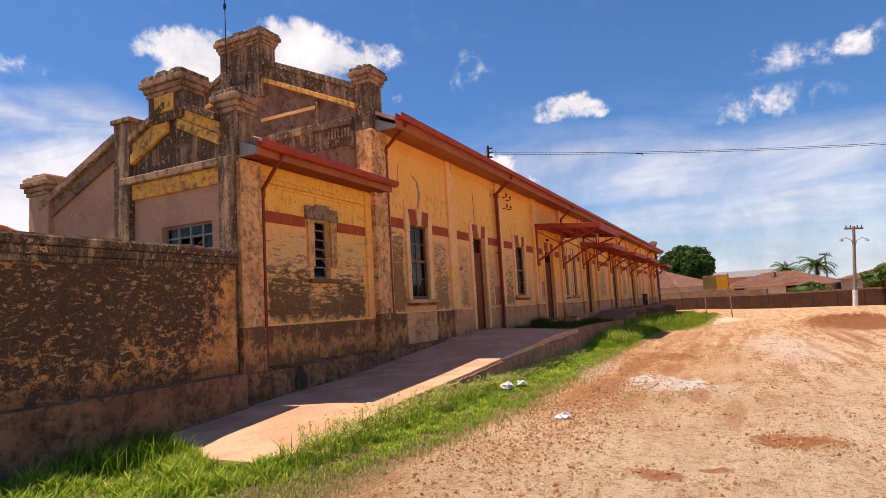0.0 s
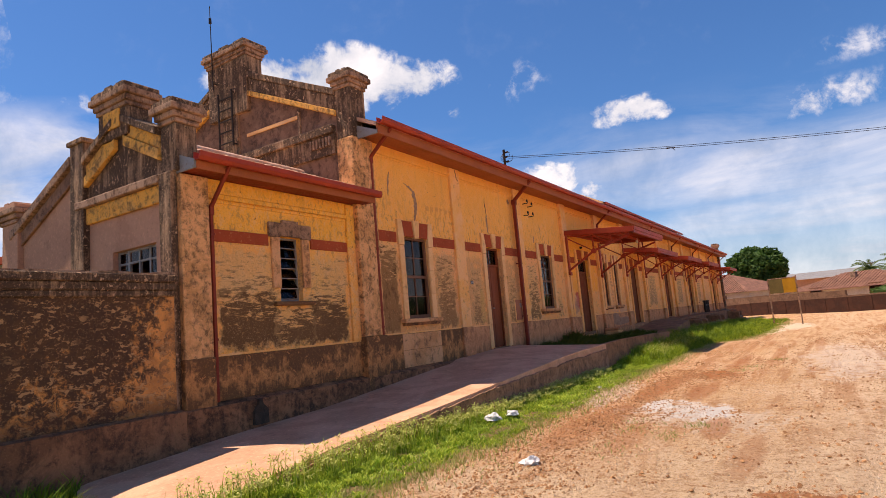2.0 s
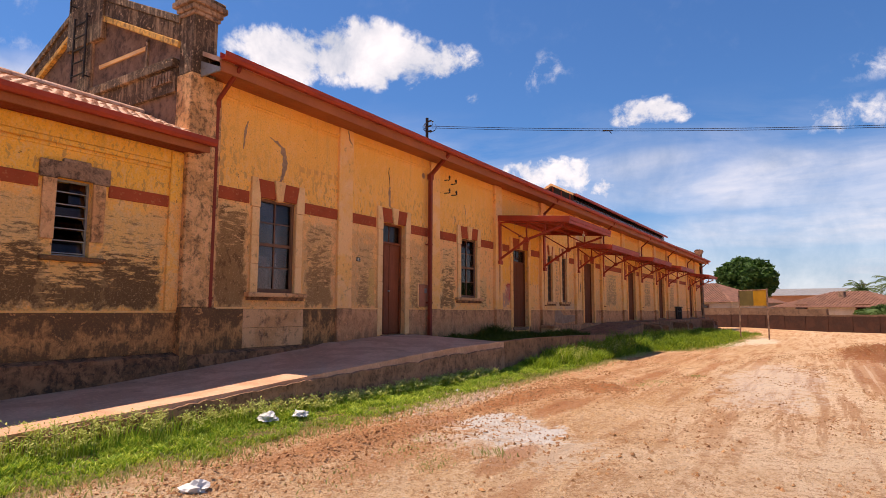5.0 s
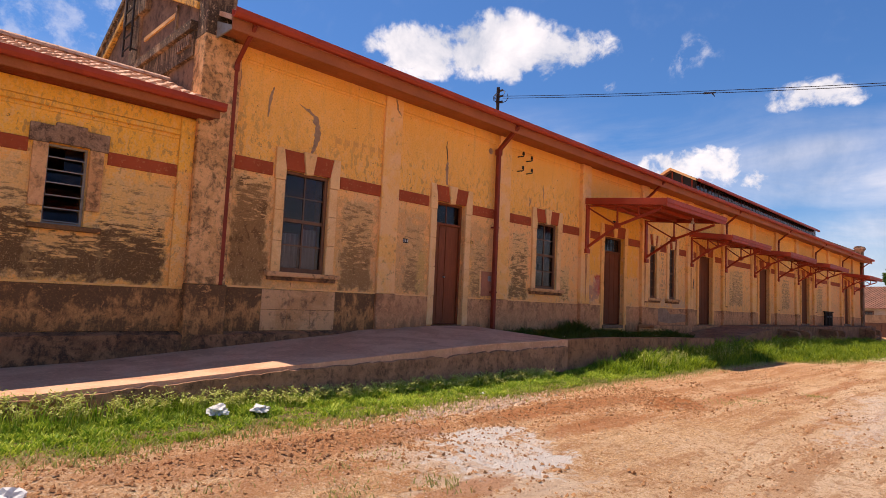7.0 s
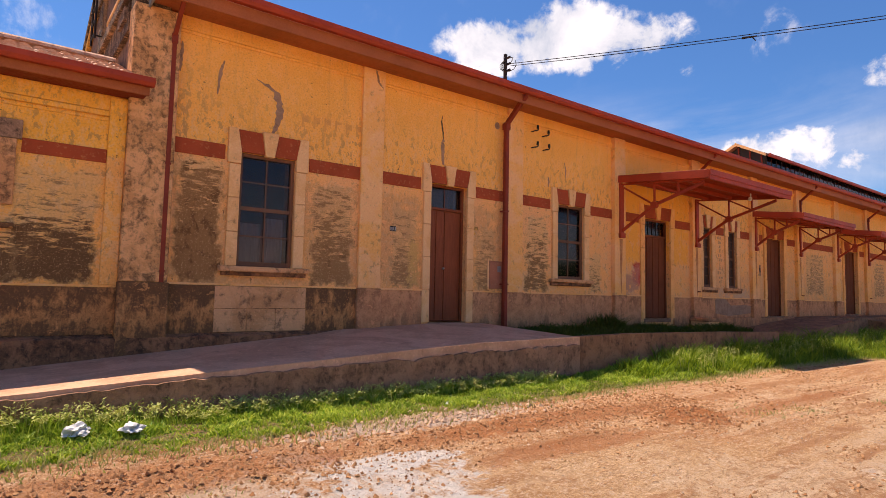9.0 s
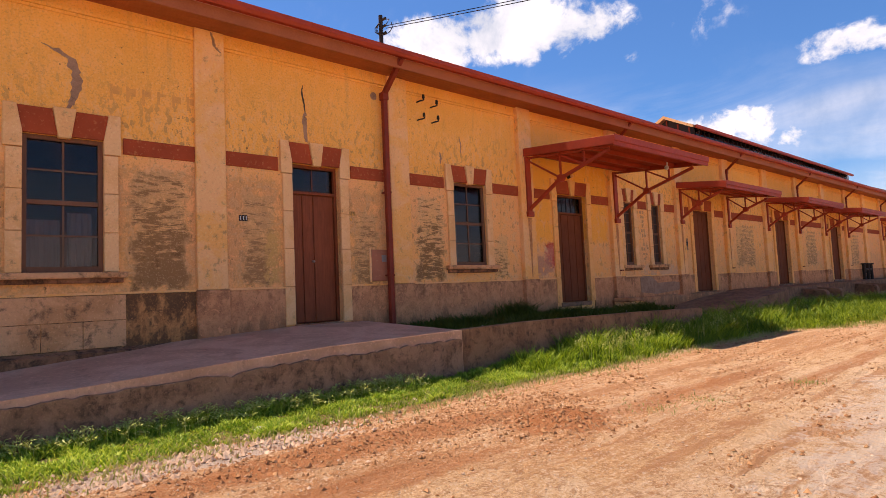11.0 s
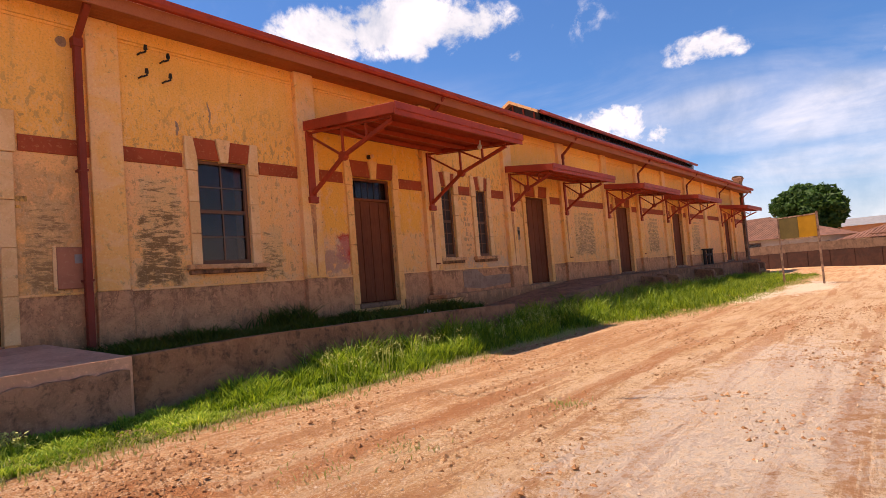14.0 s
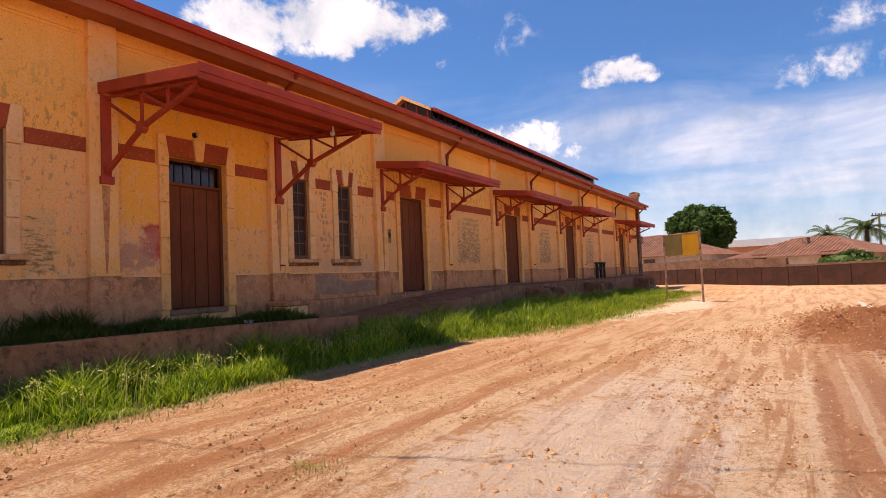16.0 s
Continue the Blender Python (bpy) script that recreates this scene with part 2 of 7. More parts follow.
def dado_plaster(name, skin, stain, dark, split, amount):
    """Lowest render of the wall: a blackish weathered skin that has come away raggedly from paler plaster."""
    m = Mat(name, 0.93)
    a = m.noise(1.3, 6, 0.66, 0.4)
    b = m.noise(6.0, 8, 0.72, 0.5)
    c = m.noise(40, 5, 0.66)
    drip = m.noise(5.0, 6, 0.68, 0.2, (1, 1, 0.22))
    z = m.axis("Z")
    col = m.mix(m.rng(b, 0.42, 0.60), skin, stain)
    lift = m.op('ADD', m.op('MULTIPLY', m.op('SUBTRACT', drip, 0.5, False), 1.5, False), m.op('MULTIPLY', m.op('SUBTRACT', b, 0.5, False), 1.3, False), False)
    lift = m.op('ADD', lift, m.op('MULTIPLY', m.op('SUBTRACT', a, 0.5, False), 1.3, False), False)
    top = m.rng(m.op('ADD', z, lift, False), split - 0.14, split + 0.14)
    low = m.rng(m.op('ADD', z, m.op('MULTIPLY', lift, 0.8, False), False), 0.93, 0.75)
    col = m.mix(m.op('MULTIPLY', m.op('MAXIMUM', top, low), amount), col, dark)
    col = m.mix(m.op('MULTIPLY', m.rng(b, 0.60, 0.63), 0.55), col, tuple(min(1, q * 1.35) for q in skin))
    col = m.mix(m.op('MULTIPLY', m.rng(c, 0.55, 0.65), 0.35), col, skin)
    col = m.mix(m.op('MULTIPLY', m.rng(c, 0.43, 0.35), 0.45), col, dark)
    return m.done(col, m.op('ADD', b, m.op('MULTIPLY', c, 0.6, False), False), 0.8, 0.02)


def grimy(name, base, stain, dark, amount=0.5, scale=1.0, bump=0.5, rough=0.92):
    """Old render or stone: base colour, blotches of a second one and near-black grime."""
    m = Mat(name, rough)
    a = m.noise(1.9 * scale, 7, 0.68, 0.6)
    b = m.noise(8.5 * scale, 7, 0.70, 0.4)
    c = m.noise(38 * scale, 5, 0.65)
    drip = m.noise(6.0 * scale, 6, 0.68, 0.2, (1, 1, 0.16))
    col = m.mix(m.rng(a, 0.44, 0.56), base, stain)
    lump = m.op('ADD', m.op('ADD', m.op('MULTIPLY', b, 0.50, False), m.op('MULTIPLY', drip, 0.22, False), False), m.op('ADD', m.op('MULTIPLY', a, 0.14, False), m.op('MULTIPLY', c, 0.14, False), False), False)
    g = m.rng(lump, 0.575 - 0.17 * amount, 0.655 - 0.16 * amount)
    col = m.mix(m.op('MULTIPLY', g, 0.85), col, dark)
    col = m.mix(m.op('MULTIPLY', m.rng(c, 0.55, 0.66), 0.35), col, tuple(min(1, q * 1.55) for q in base))
    col = m.mix(m.op('MULTIPLY', m.rng(c, 0.42, 0.34), 0.35), col, tuple(q * 0.5 for q in base))
    return m.done(col, m.op('ADD', b, m.op('MULTIPLY', c, 0.6, False), False), bump, 0.018)


def streaked(name, pale, base, dark):
    """Weathered render: tan skin, long black rain streaks, sharp-edged chips of old limewash."""
    m = Mat(name, 0.93)
    a = m.noise(1.4, 7, 0.7, 0.3)
    b = m.noise(11.0, 8, 0.74)
    c = m.noise(46, 5, 0.68)
    run = m.noise(8.0, 7, 0.72, 0.1, (1, 1, 0.09))
    col = m.mix(m.rng(b, 0.40, 0.58), base, pale)
    soot = m.op('ADD', m.op('MULTIPLY', run, 0.62, False), m.op('ADD', m.op('MULTIPLY', a, 0.42, False), m.op('MULTIPLY', b, 0.30, False), False), False)
    col = m.mix(m.op('MULTIPLY', m.rng(soot, 0.565, 0.68), 0.94), col, dark)
    chip = m.op('MULTIPLY', m.rng(m.noise(15, 5, 0.6), 0.605, 0.62), m.rng(a, 0.42, 0.55))
    col = m.mix(m.op('MULTIPLY', chip, 0.8), col, tuple(min(1, q * 1.2) for q in pale))
    col = m.mix(m.op('MULTIPLY', m.rng(c, 0.54, 0.64), 0.4), col, pale)
    col = m.mix(m.op('MULTIPLY', m.rng(c, 0.44, 0.36), 0.5), col, dark)
    return m.done(col, m.op('ADD', b, m.op('MULTIPLY', c, 0.6, False), False), 0.9, 0.02)


def painted(name, col, worn, rough=0.55, metal=0.0, wear=0.35, scale=1.0):
    m = Mat(name, rough, metal)
    a = m.noise(2.2 * scale, 5, 0.6)
    b = m.noise(19 * scale, 5, 0.65)
    c = m.mix(m.rng(a, 0.35, 0.7), col, tuple(q * 0.72 for q in col))
    c = m.mix(m.op('MULTIPLY', m.rng(b, 0.56, 0.68), wear), c, worn)
    return m.done(c, b, 0.25, 0.006, m.rng(b, 0.3, 0.7, rough - 0.1, min(1, rough + 0.2)))


def wooden(name, a, b, rough=0.6, stretch=(9, 9, 0.6)):
    m = Mat(name, rough)
    g = m.noise(4.0, 7, 0.7, 0.8, stretch)
    s = m.noise(1.3, 4, 0.6)
    r = m.random()
    c = m.mix(m.rng(g, 0.3, 0.7), a, b)
    c = m.mix(m.rng(s, 0.35, 0.7, 0, 0.45), c, tuple(q * 0.5 for q in a))
    c = m.mix(m.op('MULTIPLY', r, 0.3), c, b)
    return m.done(c, g, 0.3, 0.006)


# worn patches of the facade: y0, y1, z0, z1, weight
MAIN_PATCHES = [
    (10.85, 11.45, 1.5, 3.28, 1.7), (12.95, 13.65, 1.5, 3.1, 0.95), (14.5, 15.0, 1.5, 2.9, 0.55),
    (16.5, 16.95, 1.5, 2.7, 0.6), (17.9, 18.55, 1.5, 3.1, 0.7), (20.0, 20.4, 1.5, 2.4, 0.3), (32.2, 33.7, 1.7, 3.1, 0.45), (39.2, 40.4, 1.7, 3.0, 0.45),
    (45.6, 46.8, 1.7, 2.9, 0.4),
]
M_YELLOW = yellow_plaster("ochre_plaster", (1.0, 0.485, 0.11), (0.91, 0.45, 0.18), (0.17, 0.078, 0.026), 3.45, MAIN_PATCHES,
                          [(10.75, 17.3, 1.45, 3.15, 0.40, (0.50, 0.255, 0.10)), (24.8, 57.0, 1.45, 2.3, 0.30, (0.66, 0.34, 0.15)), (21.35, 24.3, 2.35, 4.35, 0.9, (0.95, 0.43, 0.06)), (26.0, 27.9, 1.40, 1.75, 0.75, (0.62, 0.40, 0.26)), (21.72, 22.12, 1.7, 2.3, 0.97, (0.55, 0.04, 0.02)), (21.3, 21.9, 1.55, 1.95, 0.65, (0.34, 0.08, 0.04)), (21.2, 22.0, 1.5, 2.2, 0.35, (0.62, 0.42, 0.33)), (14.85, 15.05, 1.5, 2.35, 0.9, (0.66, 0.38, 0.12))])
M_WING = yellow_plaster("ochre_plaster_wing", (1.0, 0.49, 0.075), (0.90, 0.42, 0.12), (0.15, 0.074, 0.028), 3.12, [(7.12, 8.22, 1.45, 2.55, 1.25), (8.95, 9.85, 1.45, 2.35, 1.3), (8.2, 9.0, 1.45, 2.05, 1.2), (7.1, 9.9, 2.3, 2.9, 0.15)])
M_TRIM = grimy("pale_trim_plaster", (0.88, 0.51, 0.24), (0.82, 0.44, 0.18), (0.26, 0.135, 0.06), 0.14, 1.0, 0.35)
M_TRIM_FAR = grimy("ochre_washed_trim_plaster", (0.94, 0.48, 0.17), (0.86, 0.41, 0.13), (0.28, 0.13, 0.05), 0.16, 1.0, 0.35)
M_TRIM_GREY = grimy("brown_grey_trim_plaster", (0.44, 0.265, 0.17), (0.32, 0.18, 0.11), (0.07, 0.04, 0.027), 0.56, 1.3)
M_PIL = grimy("faded_pilaster_plaster", (0.92, 0.50, 0.22), (0.92, 0.46, 0.14), (0.30, 0.16, 0.075), 0.20, 0.9, 0.4)
M_DADO = dado_plaster("stained_dado_plaster", (0.64, 0.285, 0.10), (0.46, 0.19, 0.066), (0.125, 0.062, 0.030), 1.08, 0.88)
M_DADO_FAR = dado_plaster("brown_dado_plaster", (0.70, 0.33, 0.155), (0.52, 0.215, 0.095), (0.20, 0.088, 0.040), 1.48, 0.62)
M_BAND = painted("oxide_red_band_paint", (0.42, 0.075, 0.026), (0.55, 0.22, 0.09), 0.85, 0.0, 0.6)
M_RED = painted("red_oxide_paint", (0.43, 0.055, 0.022), (0.24, 0.04, 0.022), 0.5, 0.0, 0.45)
M_REDPIPE = painted("dark_red_pipe_paint", (0.27, 0.04, 0.018), (0.16, 0.05, 0.03), 0.6, 0.0, 0.5)
M_REDWOOD = wooden("red_stained_boards", (0.34, 0.09, 0.033), (0.46, 0.145, 0.055), 0.65, (0.5, 9, 9))
M_BLACKSTONE = streaked("blackened_render", (0.58, 0.36, 0.21), (0.33, 0.19, 0.11), (0.062, 0.035, 0.022))
M_GABLE = grimy("weathered_brown_render", (0.30, 0.165, 0.105), (0.215, 0.115, 0.072), (0.075, 0.042, 0.03), 0.5, 0.8, 0.5)
M_GREYREND = grimy("plain_taupe_render", (0.50, 0.275, 0.175), (0.44, 0.235, 0.15), (0.28, 0.15, 0.092), 0.1, 0.5, 0.25)
M_OCHRE = grimy("flaking_ochre_moulding", (0.82, 0.40, 0.08), (0.70, 0.36, 0.10), (0.13, 0.07, 0.038), 0.55, 1.2, 0.5)
M_PIER = grimy("flaking_pink_plaster", (0.74, 0.38, 0.18), (0.62, 0.29, 0.12), (0.13, 0.06, 0.03), 0.42, 0.8, 0.7)


def boundary_plaster():
    """Ochre-brown plaster under a ragged sheet of black mould that thins towards the bottom and one end."""
    m = Mat("mould_blackened_wall_plaster", 0.93)
    a = m.noise(1.6, 7, 0.68, 0.5)
    b = m.noise(7.5, 7, 0.72, 0.5)
    c = m.noise(30, 5, 0.65)
    drip = m.noise(5.0, 6, 0.7, 0.2, (1, 1, 0.22))
    z, y = m.axis("Z"), m.axis("Y")
    col = m.mix(m.rng(a, 0.42, 0.58), (0.80, 0.34, 0.095), (0.54, 0.22, 0.07))
    col = m.mix(m.op('MULTIPLY', m.rng(b, 0.50, 0.54), 0.6), col, (0.20, 0.11, 0.06))
    reach = m.op('ADD', m.op('MULTIPLY', z, 0.22, False), m.op('MULTIPLY', m.rng(y, 5.6, 6.3, 0.0, 1.0), -0.40, False), False)
    mould = m.op('ADD', m.op('ADD', m.op('MULTIPLY', a, 0.45, False), m.op('MULTIPLY', drip, 0.45, False), False), m.op('ADD', m.op('MULTIPLY', b, 1.0, False), reach, False), False)
    col = m.mix(m.op('MULTIPLY', m.rng(mould, 1.03, 1.17), 0.93), col, (0.066, 0.037, 0.023))
    chip = m.op('MULTIPLY', m.op('MULTIPLY', m.rng(m.noise(17.0, 6, 0.66, 0.4, (1, 0.6, 1.25)), 0.555, 0.585), m.rng(m.noise(2.2, 4, 0.65), 0.36, 0.54)), 0.75)
    col = m.mix(chip, col, (0.58, 0.32, 0.145))
    foot = m.rng(m.op('ADD', z, m.op('MULTIPLY', m.op('SUBTRACT', a, 0.5, False), 0.6, False), False), 1.0, 0.85)
    col = m.mix(m.op('MULTIPLY', foot, 0.6), col, (0.075, 0.04, 0.025))
    col = m.mix(m.op('MULTIPLY', m.rng(c, 0.56, 0.66), 0.3), col, (0.60, 0.34, 0.16))
    return m.done(col, m.op('ADD', b, m.op('MULTIPLY', c, 0.6, False), False), 0.9, 0.02)


M_BWALL = boundary_plaster()
M_PIER_DARK = grimy("grimy_pink_plaster", (0.80, 0.41, 0.18), (0.64, 0.31, 0.12), (0.12, 0.058, 0.028), 0.52, 1.3, 0.8)
M_PLINTH_DARK = grimy("blackened_plinth_render", (0.34, 0.155, 0.075), (0.22, 0.10, 0.05), (0.07, 0.036, 0.023), 0.5, 1.1, 1.0)
M_PLINTH = grimy("worn_plinth_render", (0.38, 0.165, 0.078), (0.22, 0.095, 0.045), (0.06, 0.03, 0.018), 0.56, 1.2, 1.0)
M_CONC = grimy("dusty_concrete", (0.62, 0.345, 0.215), (0.51, 0.27, 0.16), (0.29, 0.145, 0.085), 0.18, 0.6, 0.2)
M_CONCSIDE = grimy("rough_concrete_edge", (0.42, 0.215, 0.125), (0.30, 0.15, 0.085), (0.10, 0.055, 0.034), 0.46, 1.5, 1.0)
# darker brown than the rough platform edge
M_BEDWALL = grimy("dark_brown_concrete", (0.34, 0.165, 0.085), (0.25, 0.115, 0.058), (0.085, 0.045, 0.026), 0.42, 1.2, 0.9)
# soil of the bed; also the painted dark of the vent and drain
M_SOIL_HOLLOW = grimy("dark_soil_and_hollow_shade", (0.10, 0.06, 0.04), (0.07, 0.045, 0.03), (0.04, 0.03, 0.02), 0.4, 2.0, 0.9)
M_DOOR = wooden("brown_red_door_wood", (0.14, 0.027, 0.009), (0.31, 0.080, 0.026), 0.6)
M_DOOR_OLD = wooden("faded_brown_door_wood", (0.14, 0.034, 0.012), (0.24, 0.070, 0.025), 0.8)
M_FRAME = wooden("dark_brown_window_wood", (0.15, 0.06, 0.03), (0.24, 0.105, 0.055), 0.55)
M_STEEL = painted("grey_painted_steel", (0.30, 0.28, 0.26), (0.22, 0.12, 0.07), 0.5, 0.2, 0.5)
M_DARKMETAL = painted("dark_rusted_iron", (0.045, 0.035, 0.03), (0.13, 0.06, 0.03), 0.6, 0.5, 0.5)
M_WHITE = painted("white_plastic", (0.75, 0.74, 0.70), (0.6, 0.55, 0.48), 0.5, 0.0, 0.3)
M_TILE = grimy("old_clay_roof_tile", (0.58, 0.31, 0.20), (0.66, 0.43, 0.31), (0.26, 0.13, 0.08), 0.18, 2.5, 0.5)
M_FARTILE = grimy("red_clay_roof_tile", (0.25, 0.115, 0.075), (0.19, 0.085, 0.055), (0.09, 0.045, 0.032), 0.5, 0.8, 0.4)
M_BRICK = grimy("dark_brick_wall", (0.070, 0.027, 0.016), (0.048, 0.019, 0.012), (0.05, 0.03, 0.022), 0.3, 0.6, 0.5)
M_INSIDE = grimy("dim_interior_plaster", (0.25, 0.21, 0.17), (0.2, 0.17, 0.14), (0.12, 0.1, 0.08), 0.2)


def glass_material():
    m = bpy.data.materials.new("dusty_window_glass")
    m.use_nodes = True
    nt = m.node_tree
    nt.nodes.clear()
    N, L = nt.nodes.new, nt.links.new
    gl, tr, mx, fr = N("ShaderNodeBsdfGlossy"), N("ShaderNodeBsdfTransparent"), N("ShaderNodeMixShader"), N("ShaderNodeFresnel")
    gl.inputs["Roughness"].default_value = 0.06
    gl.inputs["Color"].default_value = (0.82, 0.68, 0.64, 1)
    tr.inputs["Color"].default_value = (0.62, 0.53, 0.52, 1)
    fr.inputs["IOR"].default_value = 1.5
    L(fr.outputs[0], mx.inputs[0])
    L(tr.outputs[0], mx.inputs[1])
    L(gl.outputs[0], mx.inputs[2])
    out = N("ShaderNodeOutputMaterial")
    L(mx.outputs[0], out.inputs[0])
    return m


M_GLASS = glass_material()


def ground_material():
    m = Mat("red_dirt_ground", 0.95)
    x, y = m.axis("X"), m.axis("Y")
    a = m.noise(0.35, 5, 0.6, 0.4)
    b = m.noise(1.5, 8, 0.72, 0.6, (1, 0.55, 1))
    c = m.noise(7.0, 8, 0.72, 0.3)
    d = m.noise(48, 5, 0.70)
    e = m.noise(20, 7, 0.72, 0.2, (1, 0.7, 1))
    sand, tan, rust, chalk = (0.78, 0.50, 0.27), (0.68, 0.375, 0.17), (0.45, 0.185, 0.066), (0.82, 0.61, 0.40)
    col = m.mix(m.rng(a, 0.38, 0.62), tan, sand)
    col = m.mix(m.op('MULTIPLY', m.rng(b, 0.54, 0.60), 0.55), col, rust)
    col = m.mix(m.op('MULTIPLY', m.rng(b, 0.46, 0.38), 0.45), col, chalk)
    # worn belts: red along the verge, pale and stony near the middle of the yard
    wob = m.op('MULTIPLY', m.op('SUBTRACT', a, 0.5, False), 3.0, False)
    xw = m.op('ADD', x, wob, False)
    belt = m.op('MULTIPLY', m.rng(xw, -0.9, -1.7), m.rng(y, 5.5, 8.0))
    col = m.mix(m.op('MULTIPLY', belt, m.rng(c, 0.40, 0.56, 0.25, 0.85)), col, (0.62, 0.27, 0.105))
    pale = m.op('MULTIPLY', m.rng(xw, -0.6, 1.2), m.rng(b, 0.66, 0.42))
    col = m.mix(m.op('MULTIPLY', pale, 0.80), col, (0.92, 0.685, 0.465))
    near = m.op('MULTIPLY', m.rng(y, 10.0, 6.5), m.rng(xw, -3.2, -1.8))
    col = m.mix(m.op('MULTIPLY', near, m.rng(b, 0.64, 0.44, 0.35, 0.85)), col, (0.92, 0.68, 0.43))
    col = m.mix(m.op('MULTIPLY', m.rng(c, 0.55, 0.575), 0.62), col, (0.48, 0.21, 0.084))
    col = m.mix(m.op('MULTIPLY', m.rng(e, 0.55, 0.585), 0.6), col, (0.42, 0.185, 0.078))
    col = m.mix(m.op('MULTIPLY', m.rng(e, 0.45, 0.38), 0.6), col, (0.88, 0.66, 0.45))
    col = m.mix(m.op('MULTIPLY', m.rng(d, 0.55, 0.60), 0.5), col, (0.46, 0.23, 0.105))
    col = m.mix(m.op('MULTIPLY', m.rng(d, 0.45, 0.41), 0.55), col, (0.86, 0.67, 0.48))
    col = m.mix(m.rng(y, 17.0, 32.0, 0.0, 0.55), col, (0.58, 0.335, 0.165))
    track = m.noise(2.6, 6, 0.68, 0.5, (1.6, 0.13, 1))
    far = m.rng(y, 9.0, 15.0, 0.15, 0.7)
    col = m.mix(m.op('MULTIPLY', m.rng(track, 0.52, 0.57), far), col, (0.50, 0.225, 0.095))
    col = m.mix(m.op('MULTIPLY', m.rng(track, 0.46, 0.38), m.op('MULTIPLY', far, 0.7)), col, (0.78, 0.54, 0.33))

    def spot(cx, cy, rx, ry, k, tint, src, ragged=3.2, grain=None):
        dx = m.op('DIVIDE', m.op('SUBTRACT', x, cx, False), rx, False)
        dy = m.op('DIVIDE', m.op('SUBTRACT', y, cy, False), ry, False)
        r = m.op('ADD', m.op('MULTIPLY', dx, dx, False), m.op('MULTIPLY', dy, dy, False), False)
        r = m.op('ADD', r, m.op('ADD', m.op('MULTIPLY', m.op('SUBTRACT', c, 0.5, False), ragged, False), m.op('MULTIPLY', m.op('SUBTRACT', b, 0.5, False), ragged, False), False), False)
        f = m.op('MULTIPLY', m.rng(r, 1.0, 0.6), k)
        if grain is not None:
            f = m.op('MULTIPLY', f, grain)
        return m.mix(f, src, tint)

    # spilt lime, dragged into streaks
    drag = m.rng(m.noise(4.5, 7, 0.72, 0.3, (0.45, 1.3, 1)), 0.42, 0.53, 0.10, 1.0)
    col = spot(-1.0, 10.6, 1.0, 0.9, 0.45, (0.78, 0.64, 0.50), col, 5.0)
    col = spot(-1.20, 11.15, 0.72, 0.80, 0.95, (0.80, 0.73, 0.66), col, 4.5, drag)
    col = spot(-1.75, 11.5, 0.22, 0.65, 0.95, (0.80, 0.73, 0.66), col, 3.0)
    col = spot(-0.85, 11.2, 0.26, 0.60, 0.95, (0.80, 0.73, 0.66), col, 3.0)
    col = spot(-2.75, 12.6, 0.30, 1.3, 0.8, (0.62, 0.50, 0.41), col, 3.5)
    col = spot(1.0, 19.5, 1.0, 4.5, 0.55, (0.78, 0.66, 0.55), col, 4.0, m.rng(e, 0.42, 0.52, 0.2, 1.0))
    # freshly turned red earth
    for cx, cy, rx, ry, k in ((-1.45, 15.4, 0.50, 0.55, 0.85), (-2.2, 9.4, 0.35, 1.8, 0.55), (0.42, 7.1, 0.42, 0.32, 0.9), (-0.78, 5.5, 0.22, 0.16, 0.8), (-0.32, 5.8, 0.15, 0.12, 0.8), (-1.55, 9.0, 0.25, 0.9, 0.4), (-0.7, 10.0, 0.18, 0.7, 0.6), (-2.1, 13.6, 0.28, 2.2, 0.7), (-1.35, 13.3, 0.22, 1.3, 0.6), (-0.2, 8.6, 0.16, 1.1, 0.45), (-1.3, 18.0, 0.22, 2.6, 0.5), (-0.6, 21.0, 0.16, 3.2, 0.5), (0.35, 24.0, 0.14, 3.0, 0.45)):
        col = spot(cx, cy, rx, ry, k, (0.47, 0.165, 0.055), col)
    col = spot(4.0, 29.0, 1.9, 3.6, 0.95, (0.33, 0.115, 0.042), col, 2.0)
    col = spot(2.95, 23.5, 0.45, 5.0, 0.55, (0.46, 0.185, 0.075), col, 2.0)
    for cx, w, k, tint in ((2.6, 0.10, 0.6, (0.40, 0.16, 0.07)), (3.1, 0.12, 0.6, (0.40, 0.16, 0.07)), (2.45, 0.03, 0.45, (0.78, 0.56, 0.38)), (2.86, 0.035, 0.5, (0.78, 0.56, 0.38)), (3.3, 0.03, 0.5, (0.78, 0.56, 0.38)), (1.66, 0.06, 0.4, (0.44, 0.18, 0.08))):
        col = spot(cx, 22.5, w, 4.2, k, tint, col)      # tyre tracks
    col = spot(-1.5, 33.2, 0.45, 3.0, 0.95, (0.80, 0.62, 0.43), col)
    col = spot(-0.7, 37.5, 0.8, 4.0, 0.95, (0.80, 0.62, 0.43), col)
    col = spot(4.2, 36.5, 0.12, 3.5, 0.95, (0.80, 0.70, 0.58), col)         # sand strip by the board
    # earth under the grass
    gx = m.op('ADD', x, m.op('MULTIPLY', m.op('SUBTRACT', c, 0.5, False), 0.9, False), False)
    turf = m.op('MULTIPLY', m.rng(gx, -2.85, -3.25), m.rng(y, 52.0, 47.0))
    col = m.mix(m.op('MULTIPLY', turf, m.rng(e, 0.60, 0.40, 0.45, 0.95)), col, (0.12, 0.135, 0.03))
